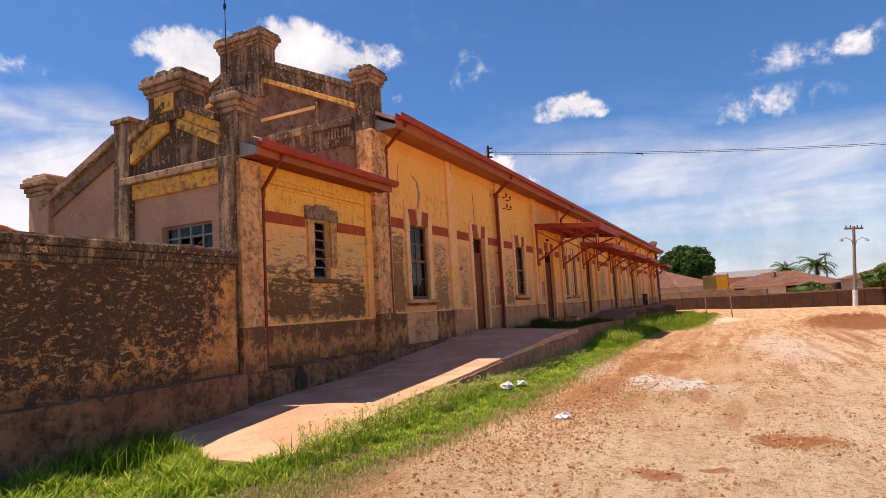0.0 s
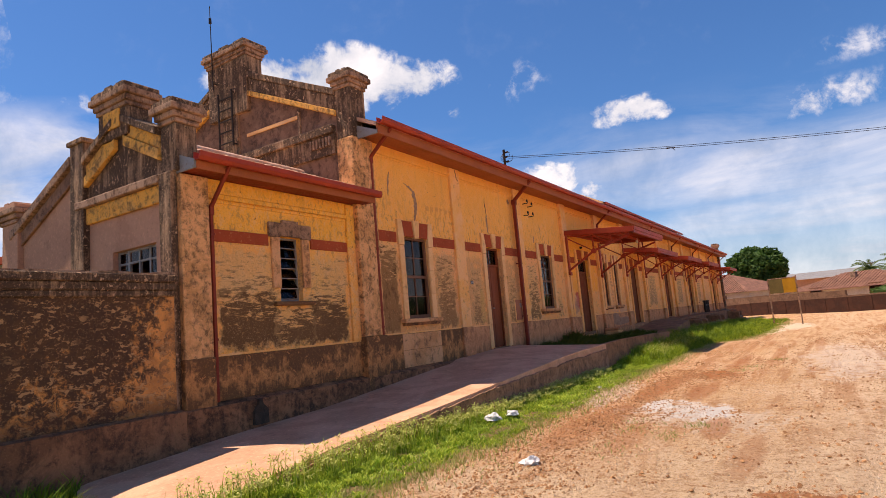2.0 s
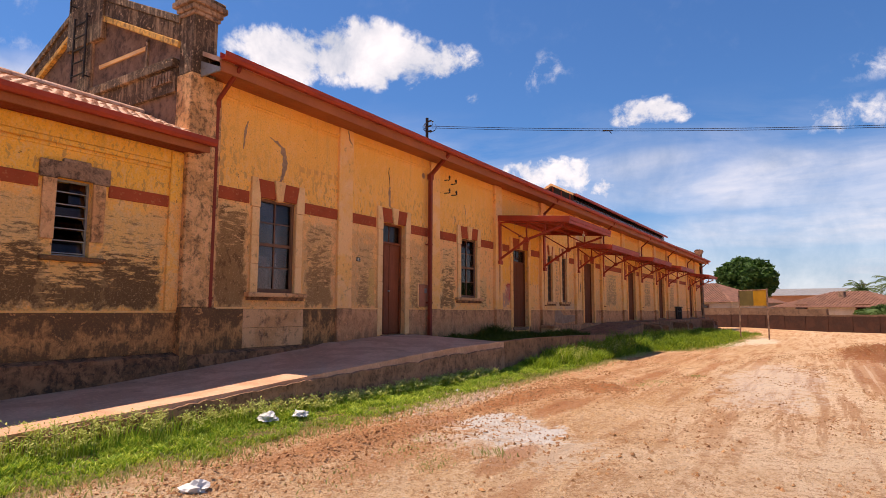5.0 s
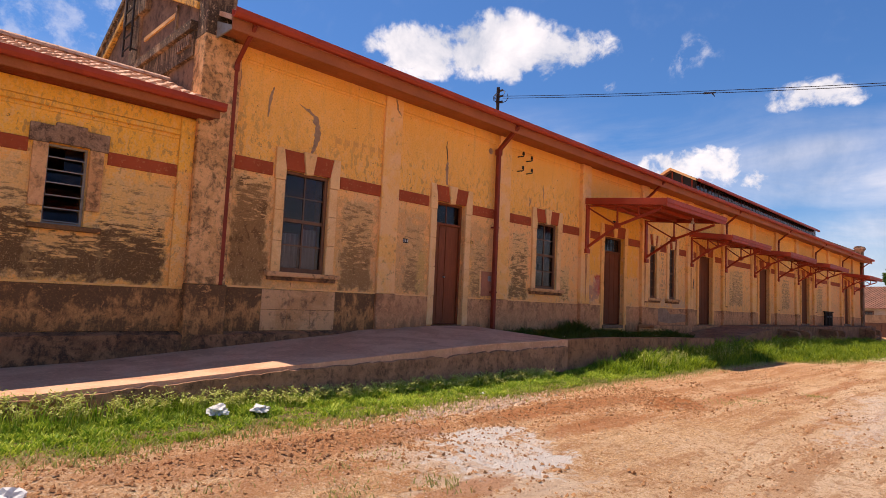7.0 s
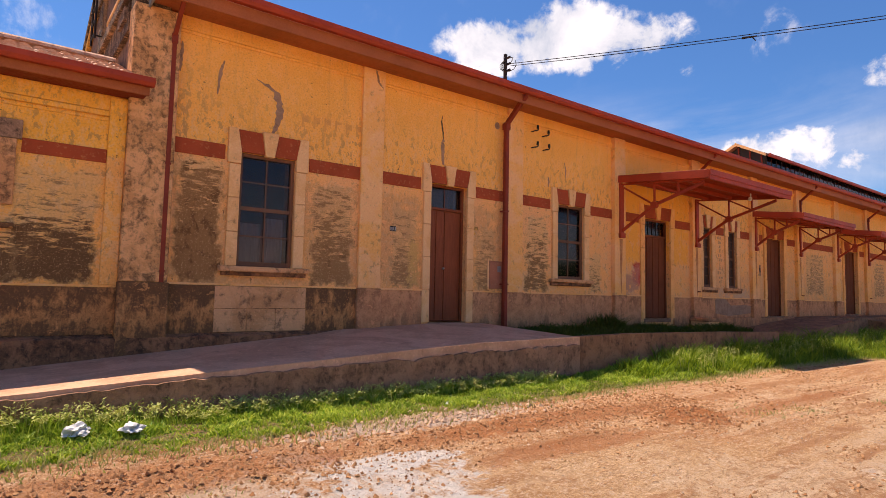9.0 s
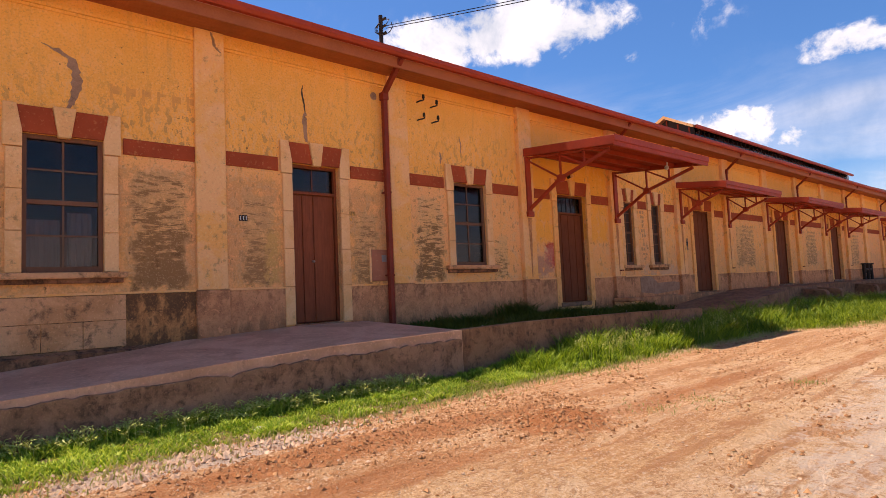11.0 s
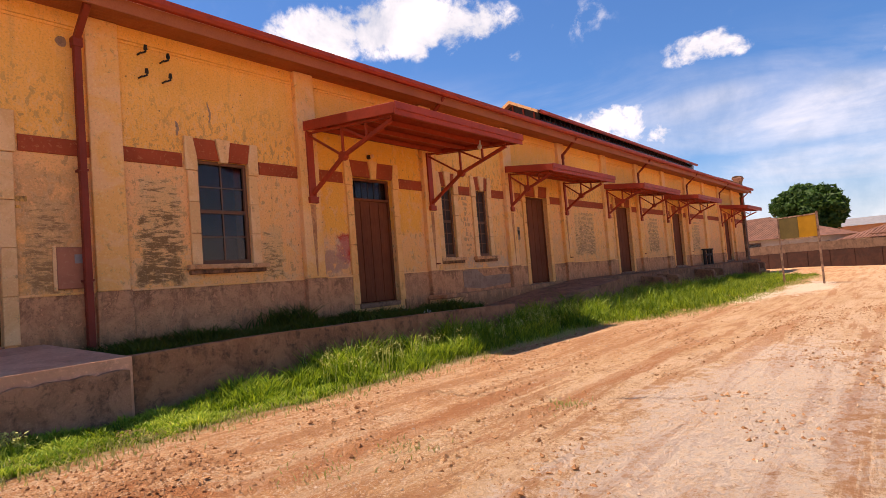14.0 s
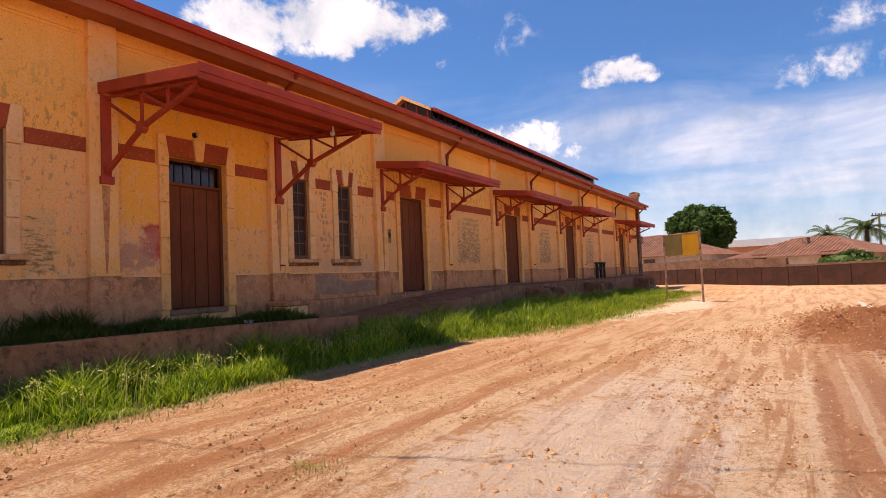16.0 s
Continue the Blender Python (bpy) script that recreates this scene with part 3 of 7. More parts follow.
    h = m.op('ADD', m.op('ADD', m.op('MULTIPLY', b, 1.6, False), m.op('MULTIPLY', c, 1.2, False), False), m.op('ADD', m.op('MULTIPLY', e, 0.9, False), m.op('MULTIPLY', d, 0.5, False), False), False)
    return m.done(col, h, 1.0, 0.085)


M_GROUND = ground_material()


def leaf_material(name, a, b):
    m = Mat(name, 0.6)
    rnd = m.n("ShaderNodeNewGeometry").outputs["Random Per Island"]
    n = m.noise(0.7, 3)
    c = m.mix(rnd, a, b)
    c = m.mix(m.rng(n, 0.35, 0.7, 0, 0.5), c, tuple(q * 0.6 for q in a))
    m.b.inputs["Subsurface Weight"].default_value = 0.0
    mat = m.done(c)
    nt = m.nt
    tl = nt.nodes.new("ShaderNodeBsdfTranslucent")
    nt.links.new(c, tl.inputs["Color"])
    mx = nt.nodes.new("ShaderNodeMixShader")
    mx.inputs[0].default_value = 0.35
    out = [q for q in nt.nodes if q.type == 'OUTPUT_MATERIAL'][0]
    nt.links.new(m.b.outputs[0], mx.inputs[1])
    nt.links.new(tl.outputs[0], mx.inputs[2])
    nt.links.new(mx.outputs[0], out.inputs[0])
    return mat


M_GRASS = leaf_material("green_grass", (0.04, 0.12, 0.005), (0.46, 0.58, 0.04))
M_VERGE = leaf_material("short_yellow_green_grass", (0.13, 0.29, 0.014), (0.66, 0.71, 0.10))
M_DRY = leaf_material("yellowing_grass", (0.34, 0.36, 0.08), (0.52, 0.46, 0.18))
M_SEED = leaf_material("pale_grass_seed", (0.46, 0.50, 0.10), (0.70, 0.66, 0.24))
# bed weeds: the shade they stand in is put into these dark greens
M_WEED = leaf_material("weed_painted_shade", (0.05, 0.072, 0.006), (0.12, 0.145, 0.012))
M_LEAF = leaf_material("dark_tree_leaf", (0.026, 0.075, 0.012), (0.085, 0.165, 0.026))
M_PALM = leaf_material("palm_leaf", (0.06, 0.10, 0.02), (0.12, 0.17, 0.05))
M_BUSH = leaf_material("bush_leaf", (0.07, 0.13, 0.025), (0.13, 0.20, 0.05))

# ---- mesh helpers ----


def box(bm, x0, x1, y0, y1, z0, z1):
    v = [bm.verts.new((x, y, z)) for x in (x0, x1) for y in (y0, y1) for z in (z0, z1)]
    for f in ((0, 1, 3, 2), (4, 6, 7, 5), (0, 4, 5, 1), (2, 3, 7, 6), (0, 2, 6, 4), (1, 5, 7, 3)):
        bm.faces.new([v[i] for i in f])
    return v


def prism(bm, pts, axis, a, b):
    """An outline (two coordinates) drawn out along an axis from a to b."""
    def at(p, s):
        return {"x": (s, p[0], p[1]), "y": (p[0], s, p[1]), "z": (p[0], p[1], s)}[axis]
    lo, hi = [bm.verts.new(at(p, a)) for p in pts], [bm.verts.new(at(p, b)) for p in pts]
    n = len(pts)
    bm.faces.new(lo)
    bm.faces.new(hi[::-1])
    for i in range(n):
        bm.faces.new((lo[i], hi[i], hi[(i + 1) % n], lo[(i + 1) % n]))


def rod(bm, p, q, r, n=8, r2=None):
    """A round bar from p to q."""
    p, q = Vector(p), Vector(q)
    d = (q - p).normalized()
    u = d.orthogonal().normalized()
    w = d.cross(u)
    r2 = r if r2 is None else r2
    lo = [bm.verts.new(p + r * (u * math.cos(6.2832 * i / n) + w * math.sin(6.2832 * i / n))) for i in range(n)]
    hi = [bm.verts.new(q + r2 * (u * math.cos(6.2832 * i / n) + w * math.sin(6.2832 * i / n))) for i in range(n)]
    bm.faces.new(lo[::-1])
    bm.faces.new(hi)
    for i in range(n):
        bm.faces.new((lo[i], lo[(i + 1) % n], hi[(i + 1) % n], hi[i]))


def beam(bm, p, q, a, b):
    """A square bar from p to q, a wide, b high."""
    p, q = Vector(p), Vector(q)
    d = (q - p).normalized()
    side = d.cross(Vector((0, 0, 1)))
    side = side.normalized() if side.length > 1e-4 else Vector((0, 1, 0))
    up = side.cross(d)
    c = [(-a / 2, -b / 2), (a / 2, -b / 2), (a / 2, b / 2), (-a / 2, b / 2)]
    lo = [bm.verts.new(p + side * s + up * t) for s, t in c]
    hi = [bm.verts.new(q + side * s + up * t) for s, t in c]
    bm.faces.new(lo)
    bm.faces.new(hi[::-1])
    for i in range(4):
        bm.faces.new((lo[i], hi[i], hi[(i + 1) % 4], lo[(i + 1) % 4]))


def mesh_of(name, bm, material, bevel=0.0):
    bmesh.ops.recalc_face_normals(bm, faces=bm.faces)
    if bevel:
        sharp = [e for e in bm.edges if len(e.link_faces) == 2 and e.calc_face_angle(0) > 0.6]
        bmesh.ops.bevel(bm, geom=sharp, offset=bevel, segments=1, affect='EDGES', clamp_overlap=True)
    me = bpy.data.meshes.new(name)
    bm.to_mesh(me)
    bm.free()
    me.materials.append(material)
    return me


def part(name, bm, material, parent=None, label="", bevel=0.0):
    ob = new(name, mesh_of(name, bm, material, bevel))
    if parent is not None:
        ob.parent = parent
    if label:
        tagged(ob, label)
    return ob


def empty(name, at, label, category, group="", kind=""):
    ob = new(name)
    ob.location = at
    ob.empty_display_size = 0.2
    return tagged(ob, label, category, group, kind)


def BM():
    return bmesh.new()


def rough_up(bm, amount, scale, keep=None):
    """Uneven worn faces."""
    for v in bm.verts:
        if keep and keep(v.co):
            continue
        v.co += noise.noise_vector(v.co * scale) * amount


def wall_mesh(bm, xf, xb, y0, y1, z0, z1, holes):
    """A wall between planes xf (front) and xb along y, pierced by holes (ya, yb, za, zb)."""
    ys = sorted({y0, y1, *[h[0] for h in holes], *[h[1] for h in holes]})
    zs = sorted({z0, z1, *[h[2] for h in holes], *[h[3] for h in holes]})
    solid = lambda i, j: 0 <= i < len(ys) - 1 and 0 <= j < len(zs) - 1 and not any(h[0] <= (ys[i] + ys[i + 1]) / 2 <= h[1] and h[2] <= (zs[j] + zs[j + 1]) / 2 <= h[3] for h in holes)
    cache = {}

    def v(x, y, z):
        k = (x, y, z)
        if k not in cache:
            cache[k] = bm.verts.new(k)
        return cache[k]
    for i in range(len(ys) - 1):
        for j in range(len(zs) - 1):
            if not solid(i, j):
                continue
            a, b, c, d = ys[i], ys[i + 1], zs[j], zs[j + 1]
            bm.faces.new((v(xf, a, c), v(xf, b, c), v(xf, b, d), v(xf, a, d)))
            bm.faces.new((v(xb, a, c), v(xb, a, d), v(xb, b, d), v(xb, b, c)))
            if not solid(i - 1, j):
                bm.faces.new((v(xf, a, c), v(xf, a, d), v(xb, a, d), v(xb, a, c)))
            if not solid(i + 1, j):
                bm.faces.new((v(xf, b, c), v(xb, b, c), v(xb, b, d), v(xf, b, d)))
            if not solid(i, j - 1):
                bm.faces.new((v(xf, a, c), v(xb, a, c), v(xb, b, c), v(xf, b, c)))
            if not solid(i, j + 1):
                bm.faces.new((v(xf, a, d), v(xf, b, d), v(xb, b, d), v(xb, a, d)))

# ---- ground ----


def smooth(a, b, t):
    u = min(1.0, max(0.0, (t - a) / (b - a)))
    return u * u * (3 - 2 * u)


def ground_z(x, y):
    z = -0.06 - 0.06 * max(-1.0, min(1.0, x / 2.0)) + 0.03 * max(0.0, min(2.6, -1.2 - x))
    z += 0.018 * max(-12.0, min(14.0, x + 1.0)) * smooth(36, 58, y)
    return z


def ruts(x, y):
    """Clods, tyre ruts and small heaps of the dirt yard."""
    f = smooth(-3.1, -2.2, x)
    z = 0.030 * noise.noise(Vector((x * 1.1, y * 0.5, 0))) + 0.022 * noise.noise(Vector((x * 3.3, y * 2.2, 5)))
    z += 0.03 * abs(noise.noise(Vector((x * 8, y * 6, 9))))
    # a freshly dug ridge along the verge and a few spoil heaps
    z += 0.05 * math.exp(-((x + 2.25) / 0.28) ** 2) * smooth(5, 8, y) * smooth(16, 13, y) * (0.3 + noise.noise(Vector((x * 5, y * 5, 3))) + 0.4)
    for cx, cy, rx, ry, h in HEAPS:
        d = ((x - cx) / rx) ** 2 + ((y - cy) / ry) ** 2
        if d < 4:
            z += h * math.exp(-d) * (0.75 + 0.9 * noise.noise(Vector((x * 6, y * 6, 1))))
    return z * f


HEAPS = [(-1.45, 15.4, 0.40, 0.45, 0.10), (-2.1, 9.4, 0.22, 0.6, 0.06), (3.0, 29.2, 0.9, 1.3, 0.30), (3.0, 31.8, 0.8, 1.4, 0.25), (4.6, 31.5, 1.2, 1.8, 0.40), (0.42, 7.1, 0.40, 0.30, 0.035), (-0.78, 5.5, 0.2, 0.16, 0.03)]


def make_ground():
    def line(stops):
        out = []
        for a, b, n in stops:
            out += [a + (b - a) * i / n for i in range(n)]
        return out + [stops[-1][1]]
    xs = line([(-1600, -60, 6), (-60, -8, 8), (-8, -4.4, 4), (-4.4, -2.6, 8), (-2.6, 3.2, 72), (3.2, 10, 30), (10, 60, 10), (60, 1600, 6)])
    ys = line([(-1600, -60, 5), (-60, -6, 6), (-6, 2, 8), (2, 24, 240), (24, 40, 90), (40, 75, 40), (75, 160, 8), (160, 2200, 8)])
    verts, faces = [], []
    for y in ys:
        for x in xs:
            verts.append((x, y, ground_z(x, y) + (ruts(x, y) if -4 < x < 10 and -2 < y < 50 else 0.0)))
    w = len(xs)
    for j in range(len(ys) - 1):
        for i in range(w - 1):
            faces.append((j * w + i, j * w + i + 1, (j + 1) * w + i + 1, (j + 1) * w + i))
    me = bpy.data.meshes.new("ground")
    me.from_pydata(verts, [], faces)
    me.materials.append(M_GROUND)
    me.polygons.foreach_set("use_smooth", [True] * len(faces))
    tagged(new("ground", me), "rutted red dirt yard with pale gravel patches", "ground", kind="structure")


make_ground()

# ---- the station building ----
XF, XB = -6.62, -13.28          # faces of the long walls
RIDGE_X, RIDGE_Z = -9.95, 7.25
YS, YN = 10.2, 57.7             # south and north gables
FLOOR_Z = 0.86
PIERS = [14.0, 17.5, 21.05, 24.6, 28.1, 31.45, 34.85, 38.2, 41.5, 44.9, 48.1, 51.3, 54.6]
WINDOWS = [(11.71, 12.60, 1.74, 3.48), (18.85, 19.77, 1.78, 3.48), (25.06, 25.55, 1.76, 3.50), (26.50, 27.02, 1.76, 3.50)]
DOORS = [(15.31, 16.20, 0.86, 3.49, 0), (22.18, 23.36, 0.88, 3.49, 1), (29.02, 30.30, 0.90, 3.49, 2), (35.75, 37.15, 0.95, 3.49, 2), (42.45, 43.95, 0.98, 3.49, 2), (52.2, 53.7, 1.0, 3.49, 2)]
holes = [w for w in WINDOWS] + [d[:4] for d in DOORS]

bm = BM()
wall_mesh(bm, XF, XF - 0.42, YS + 0.4, YN, -0.3, 5.42, holes)
tagged(part("wall_east", bm, M_YELLOW), "ochre plastered station facade with peeling stained paint", "wall", kind="structure")
bm = BM()
box(bm, XB, XB + 0.4, YS + 0.4, YN, -0.3, 5.5)
tagged(part("wall_west", bm, M_GREYREND), "plain rendered rear wall", "wall", kind="structure")
bm = BM()
box(bm, XB + 0.4, XF - 0.42, YS + 0.4, YN - 0.4, -0.3, FLOOR_Z - 0.02)
tagged(part("floor", bm, M_INSIDE), "dim bare interior floor", "floor", kind="structure")


def gable_outline(z_eave, half, z_ridge):
    return [(RIDGE_X - half, -0.3), (RIDGE_X + half, -0.3), (RIDGE_X + half, z_eave), (RIDGE_X, z_ridge), (RIDGE_X - half, z_eave)]


bm = BM()
prism(bm, gable_outline(6.1, 3.33, 7.62), "y", YS, YS + 0.4)
south = tagged(part("wall_south", bm, M_GABLE), "weathered brown rendered gable with parapet", "wall", kind="structure")
bm = BM()
prism(bm, gable_outline(6.1, 3.33, 7.62), "y", YN - 0.4, YN)
tagged(part("wall_north", bm, M_GABLE), "weathered rendered north gable", "wall", kind="structure")

# coping and raking mouldings on the south gable
SL = (7.62 - 6.1) / 3.33
for s in (1, -1):
    def rake(name, z0, z1, y0, y1, mat, x_in=0.55, label=""):
        bm = BM()
        pts = []
        for d, dz in ((x_in, z1), (3.1, z1), (3.1, z0), (x_in, z0)):
            pts.append((RIDGE_X + s * d, 7.62 - SL * d + dz))
        prism(bm, pts, "y", y0, y1)
        part(name, bm, mat, south, label, 0.01)
    rake("coping", 0.0, 0.14, YS - 0.09, YS + 0.49, M_BLACKSTONE, label="lichen-blackened coping")
    rake("rake_fascia", -0.30, -0.004, YS - 0.05, YS - 0.001, M_BLACKSTONE)
    rake("rake_moulding", -0.42, -0.304, YS - 0.09, YS - 0.001, M_OCHRE, label="flaking ochre raking moulding")
# string course and its dentils over the wing roof
bm = BM()
box(bm, RIDGE_X - 3.0, -6.92, YS - 0.14, YS - 0.001, 5.46, 5.62)
part("string_course", bm, M_BLACKSTONE, south, "", 0.01)
bm = BM()
box(bm, RIDGE_X - 3.0, -6.92, YS - 0.07, YS - 0.001, 5.05, 5.456)
part("frieze", bm, M_BLACKSTONE, south)
for i in range(7):
    bm = BM()
    box(bm, -7.55 + i * 0.085, -7.50 + i * 0.085, YS - 0.12, YS - 0.072, 5.22, 5.40)
    part("dentil", bm, M_TRIM_GREY, south)
bm = BM()
box(bm, -9.5, -7.9, YS - 0.03, YS - 0.001, 6.02, 6.09)
part("ledge", bm, M_TRIM, south)
bm = BM()
box(bm, -7.92, -7.86, YS - 0.035, YS - 0.001, 5.63, 6.2)
part("ledge_post", bm, M_BLACKSTONE, south)


def capped_pier(name, x0, x1, y0, y1, z0, z1, parent, mat, capmat, label, panel=False):
    """A square masonry pier with a moulded, stepped cap."""
    bm = BM()
    box(bm, x0, x1, y0, y1, z0, z1 - 0.36)
    p = part(name, bm, mat, parent, label, 0.012)
    for k, (o, a, b, mt) in enumerate(((0.03, 0.36, 0.29, capmat), (0.06, 0.288, 0.20, capmat), (0.11, 0.198, 0.10, capmat), (0.08, 0.098, 0.02, mat))):
        bm = BM()
        v = box(bm, x0 - o, x1 + o, y0 - o, y1 + o, z1 - a, z1 - b)
        rough_up(bm, 0.012, 3.0)
        part("cap_moulding", bm, mt, p, "", 0.012)
    bm = BM()
    for i in range(5):
        a = x0 - 0.05 + (x1 - x0) * 0.2 * i
        box(bm, a, a + (x1 - x0) * 0.24, y0 - 0.05 + 0.04 * (i % 2), y1 + 0.04, z1 - 0.02, z1 + 0.012 * (i % 3))
    part("cap_rubble", bm, mat, p)
    if panel:
        bm = BM()
        box(bm, x0 + 0.14, x1 - 0.14, y0 - 0.025, y0 - 0.001, z1 - 1.0, z1 - 0.5)
        part("cap_panel", bm, M_OCHRE, p, "flaking ochre panel")
    return p


capped_pier("apex_pier", -10.68, -9.36, YS - 0.10, YS + 0.36, 6.6, 8.25, south, M_BLACKSTONE, M_TRIM_GREY, "tall blackened apex pier with moulded cap")
bm = BM()
box(bm, -6.88, -6.47, YS - 0.06, YS + 0.54, 1.463, 5.3)
part("corner_pier_shaft", bm, M_PIER_DARK, south, "flaking pinkish plaster pier", 0.012)
bm = BM()
box(bm, -6.88, -6.445, YS - 0.07, YS + 0.56, 0.2, 1.46)
part("corner_pier_base", bm, M_DADO, south, "", 0.012)
capped_pier("corner_pier", -6.86, -6.48, YS - 0.05, YS + 0.40, 5.303, 6.66, south, M_BLACKSTONE, M_TRIM_GREY, "blackened corner pier with moulded cap")
capped_pier("corner_pier", -6.86, -6.46, YN - 0.5, YN + 0.04, -0.2, 6.5, bpy.data.objects["wall_north"], M_BLACKSTONE, M_TRIM_GREY, "weathered corner pier at the far gable")
bm = BM()
box(bm, -10.25, -9.75, YS - 0.06, YS - 0.002, 5.62, 7.3)
part("apex_pilaster", bm, M_BLACKSTONE, south)

# roof and eaves


def roof_slab(name, x_eave, z_eave, x_ridge, z_ridge, y0, y1, thick, mat):
    bm = BM()
    prism(bm, [(x_eave, z_eave), (x_ridge, z_ridge), (2 * x_ridge - x_eave, z_eave), (2 * x_ridge - x_eave, z_eave - thick), (x_ridge, z_ridge - thick), (x_eave, z_eave - thick)], "y", y0, y1)
    return part(name, bm, mat)


roof = tagged(roof_slab("roof", -6.02, 5.50, RIDGE_X, RIDGE_Z, YS + 0.42, YN - 0.42, 0.08, M_TILE), "low clay-tiled main roof", "roof", kind="structure")
bm = BM()
prism(bm, [(-6.88, 5.89), (-6.02, 5.50), (-6.02, 5.42), (-6.88, 5.81)], "y", YS + 0.12, YS + 0.41)
part("eave_return", bm, M_TILE, roof)
ED = YN + 0.1
for i in range(5):
    bm = BM()
    a, b = -6.62 + i * 0.118, -6.62 + (i + 1) * 0.118 - 0.006
    za, zb = 5.36 - i * 0.012, 5.36 - (i + 1) * 0.012
    prism(bm, [(a, za), (b, zb), (b, zb + 0.02), (a, za + 0.02)], "y", YS + 0.15, ED)
    part("soffit_board", bm, M_REDWOOD, roof, "red-stained soffit board")
bm = BM()
box(bm, -6.028, -5.99, YS + 0.13, ED, 5.27, 5.46)
part("fascia", bm, M_REDWOOD, roof, "red-brown fascia board", 0.004)


def gutter_bm(x, z, y0, y1, w=0.15, h=0.12):
    bm = BM()
    prism(bm, [(x, z), (x, z - h * 0.7), (x + w * 0.25, z - h), (x + w * 0.8, z - h), (x + w, z - h * 0.6), (x + w, z), (x + w - 0.012, z), (x + w - 0.016, z - h * 0.55), (x + w * 0.75, z - h + 0.012), (x + w * 0.3, z - h + 0.012), (x + 0.012, z - h * 0.65), (x + 0.012, z)], "y", y0, y1)
    return bm


part("gutter", gutter_bm(-5.986, 5.56, YS + 0.1, ED), M_RED, roof, "red painted metal gutter")
bm = BM()
prism(bm, [(-6.90, 5.70), (-6.0, 5.33), (-6.0, 5.26), (-6.90, 5.26)], "y", YS + 0.10, YS + 0.128)
part("eave_end_board", bm, M_STEEL, roof, "grey sheet-metal eave end")

# pilasters, dado, band and cornice lines of the facade
pil = []
wall_e = bpy.data.objects["wall_east"]
for k, y in enumerate(PIERS):
    bm = BM()
    box(bm, XF - 0.01, XF + (0.06 if y < 20 else 0.11), y - 0.22, y + 0.22, 1.46, 5.345)
    part("pilaster", bm, M_PIL, wall_e, "", 0.008)
    bm = BM()
    box(bm, XF - 0.01, XF + (0.085 if y < 20 else 0.132), y - 0.24, y + 0.24, 0.3, 1.457)
    part("pilaster_base", bm, M_DADO if y < 13 else M_DADO_FAR, wall_e, "", 0.01)
EDGES = [10.75] + PIERS + [57.2]
opens = sorted([(w[0], w[1], w[2] - 0.12) for w in WINDOWS] + [(d[0], d[1], 0.0) for d in DOORS])
for k in range(len(EDGES) - 1):
    a = EDGES[k] + (0.24 if k else 0.0)
    b = EDGES[k + 1] - (0.24 if k < len(EDGES) - 2 else 0.0)
    inside = [o for o in opens if a < o[0] < b]
    # cornice mouldings
    for z0, z1, o in ((5.10, 5.14, 0.02), (5.144, 5.20, 0.04)):
        bm = BM()
        box(bm, XF - 0.01, XF + o, a - 0.02, b + 0.02, z0, z1)
        part("cornice_moulding", bm, M_YELLOW, wall_e)
    cuts = [a - 0.02] + [q for o in inside for q in (o[0] - 0.235, o[1] + 0.235)] + [b + 0.02]
    for i in range(0, len(cuts), 2):
        if cuts[i + 1] - cuts[i] < 0.06:
            continue
        bm = BM()
        box(bm, XF - 0.01, XF + 0.022, cuts[i], cuts[i + 1], 3.33, 3.55)
        part("band", bm, M_BAND, wall_e, "oxide-red painted band", 0.005)
    # dado, cut by the doors only
    cuts = [a - 0.004] + [q for o in inside if o[2] == 0.0 for q in (o[0] - 0.17, o[1] + 0.17)] + [b + 0.004]
    for i in range(0, len(cuts), 2):
        bm = BM()
        box(bm, XF - 0.01, XF + 0.03, cuts[i], cuts[i + 1], 0.3, 1.44)
        part("dado", bm, M_DADO if EDGES[k] < 13 else M_DADO_FAR, wall_e)
        bm = BM()
        box(bm, XF - 0.01, XF + 0.042, cuts[i], cuts[i + 1], 1.443, 1.47)
        part("dado_moulding", bm, M_PIL, wall_e)


for a, b, z0, z1 in ((11.42, 11.9, 0.76, 1.1), (11.91, 12.35, 0.76, 1.1), (12.36, 12.85, 0.76, 1.1), (11.42, 12.85, 1.11, 1.435)):
    bm = BM()
    box(bm, XF + 0.025, XF + 0.036, a, b, z0, z1)
    part("plaster_block", bm, M_PIER, wall_e, "pale patched plaster block", 0.004)


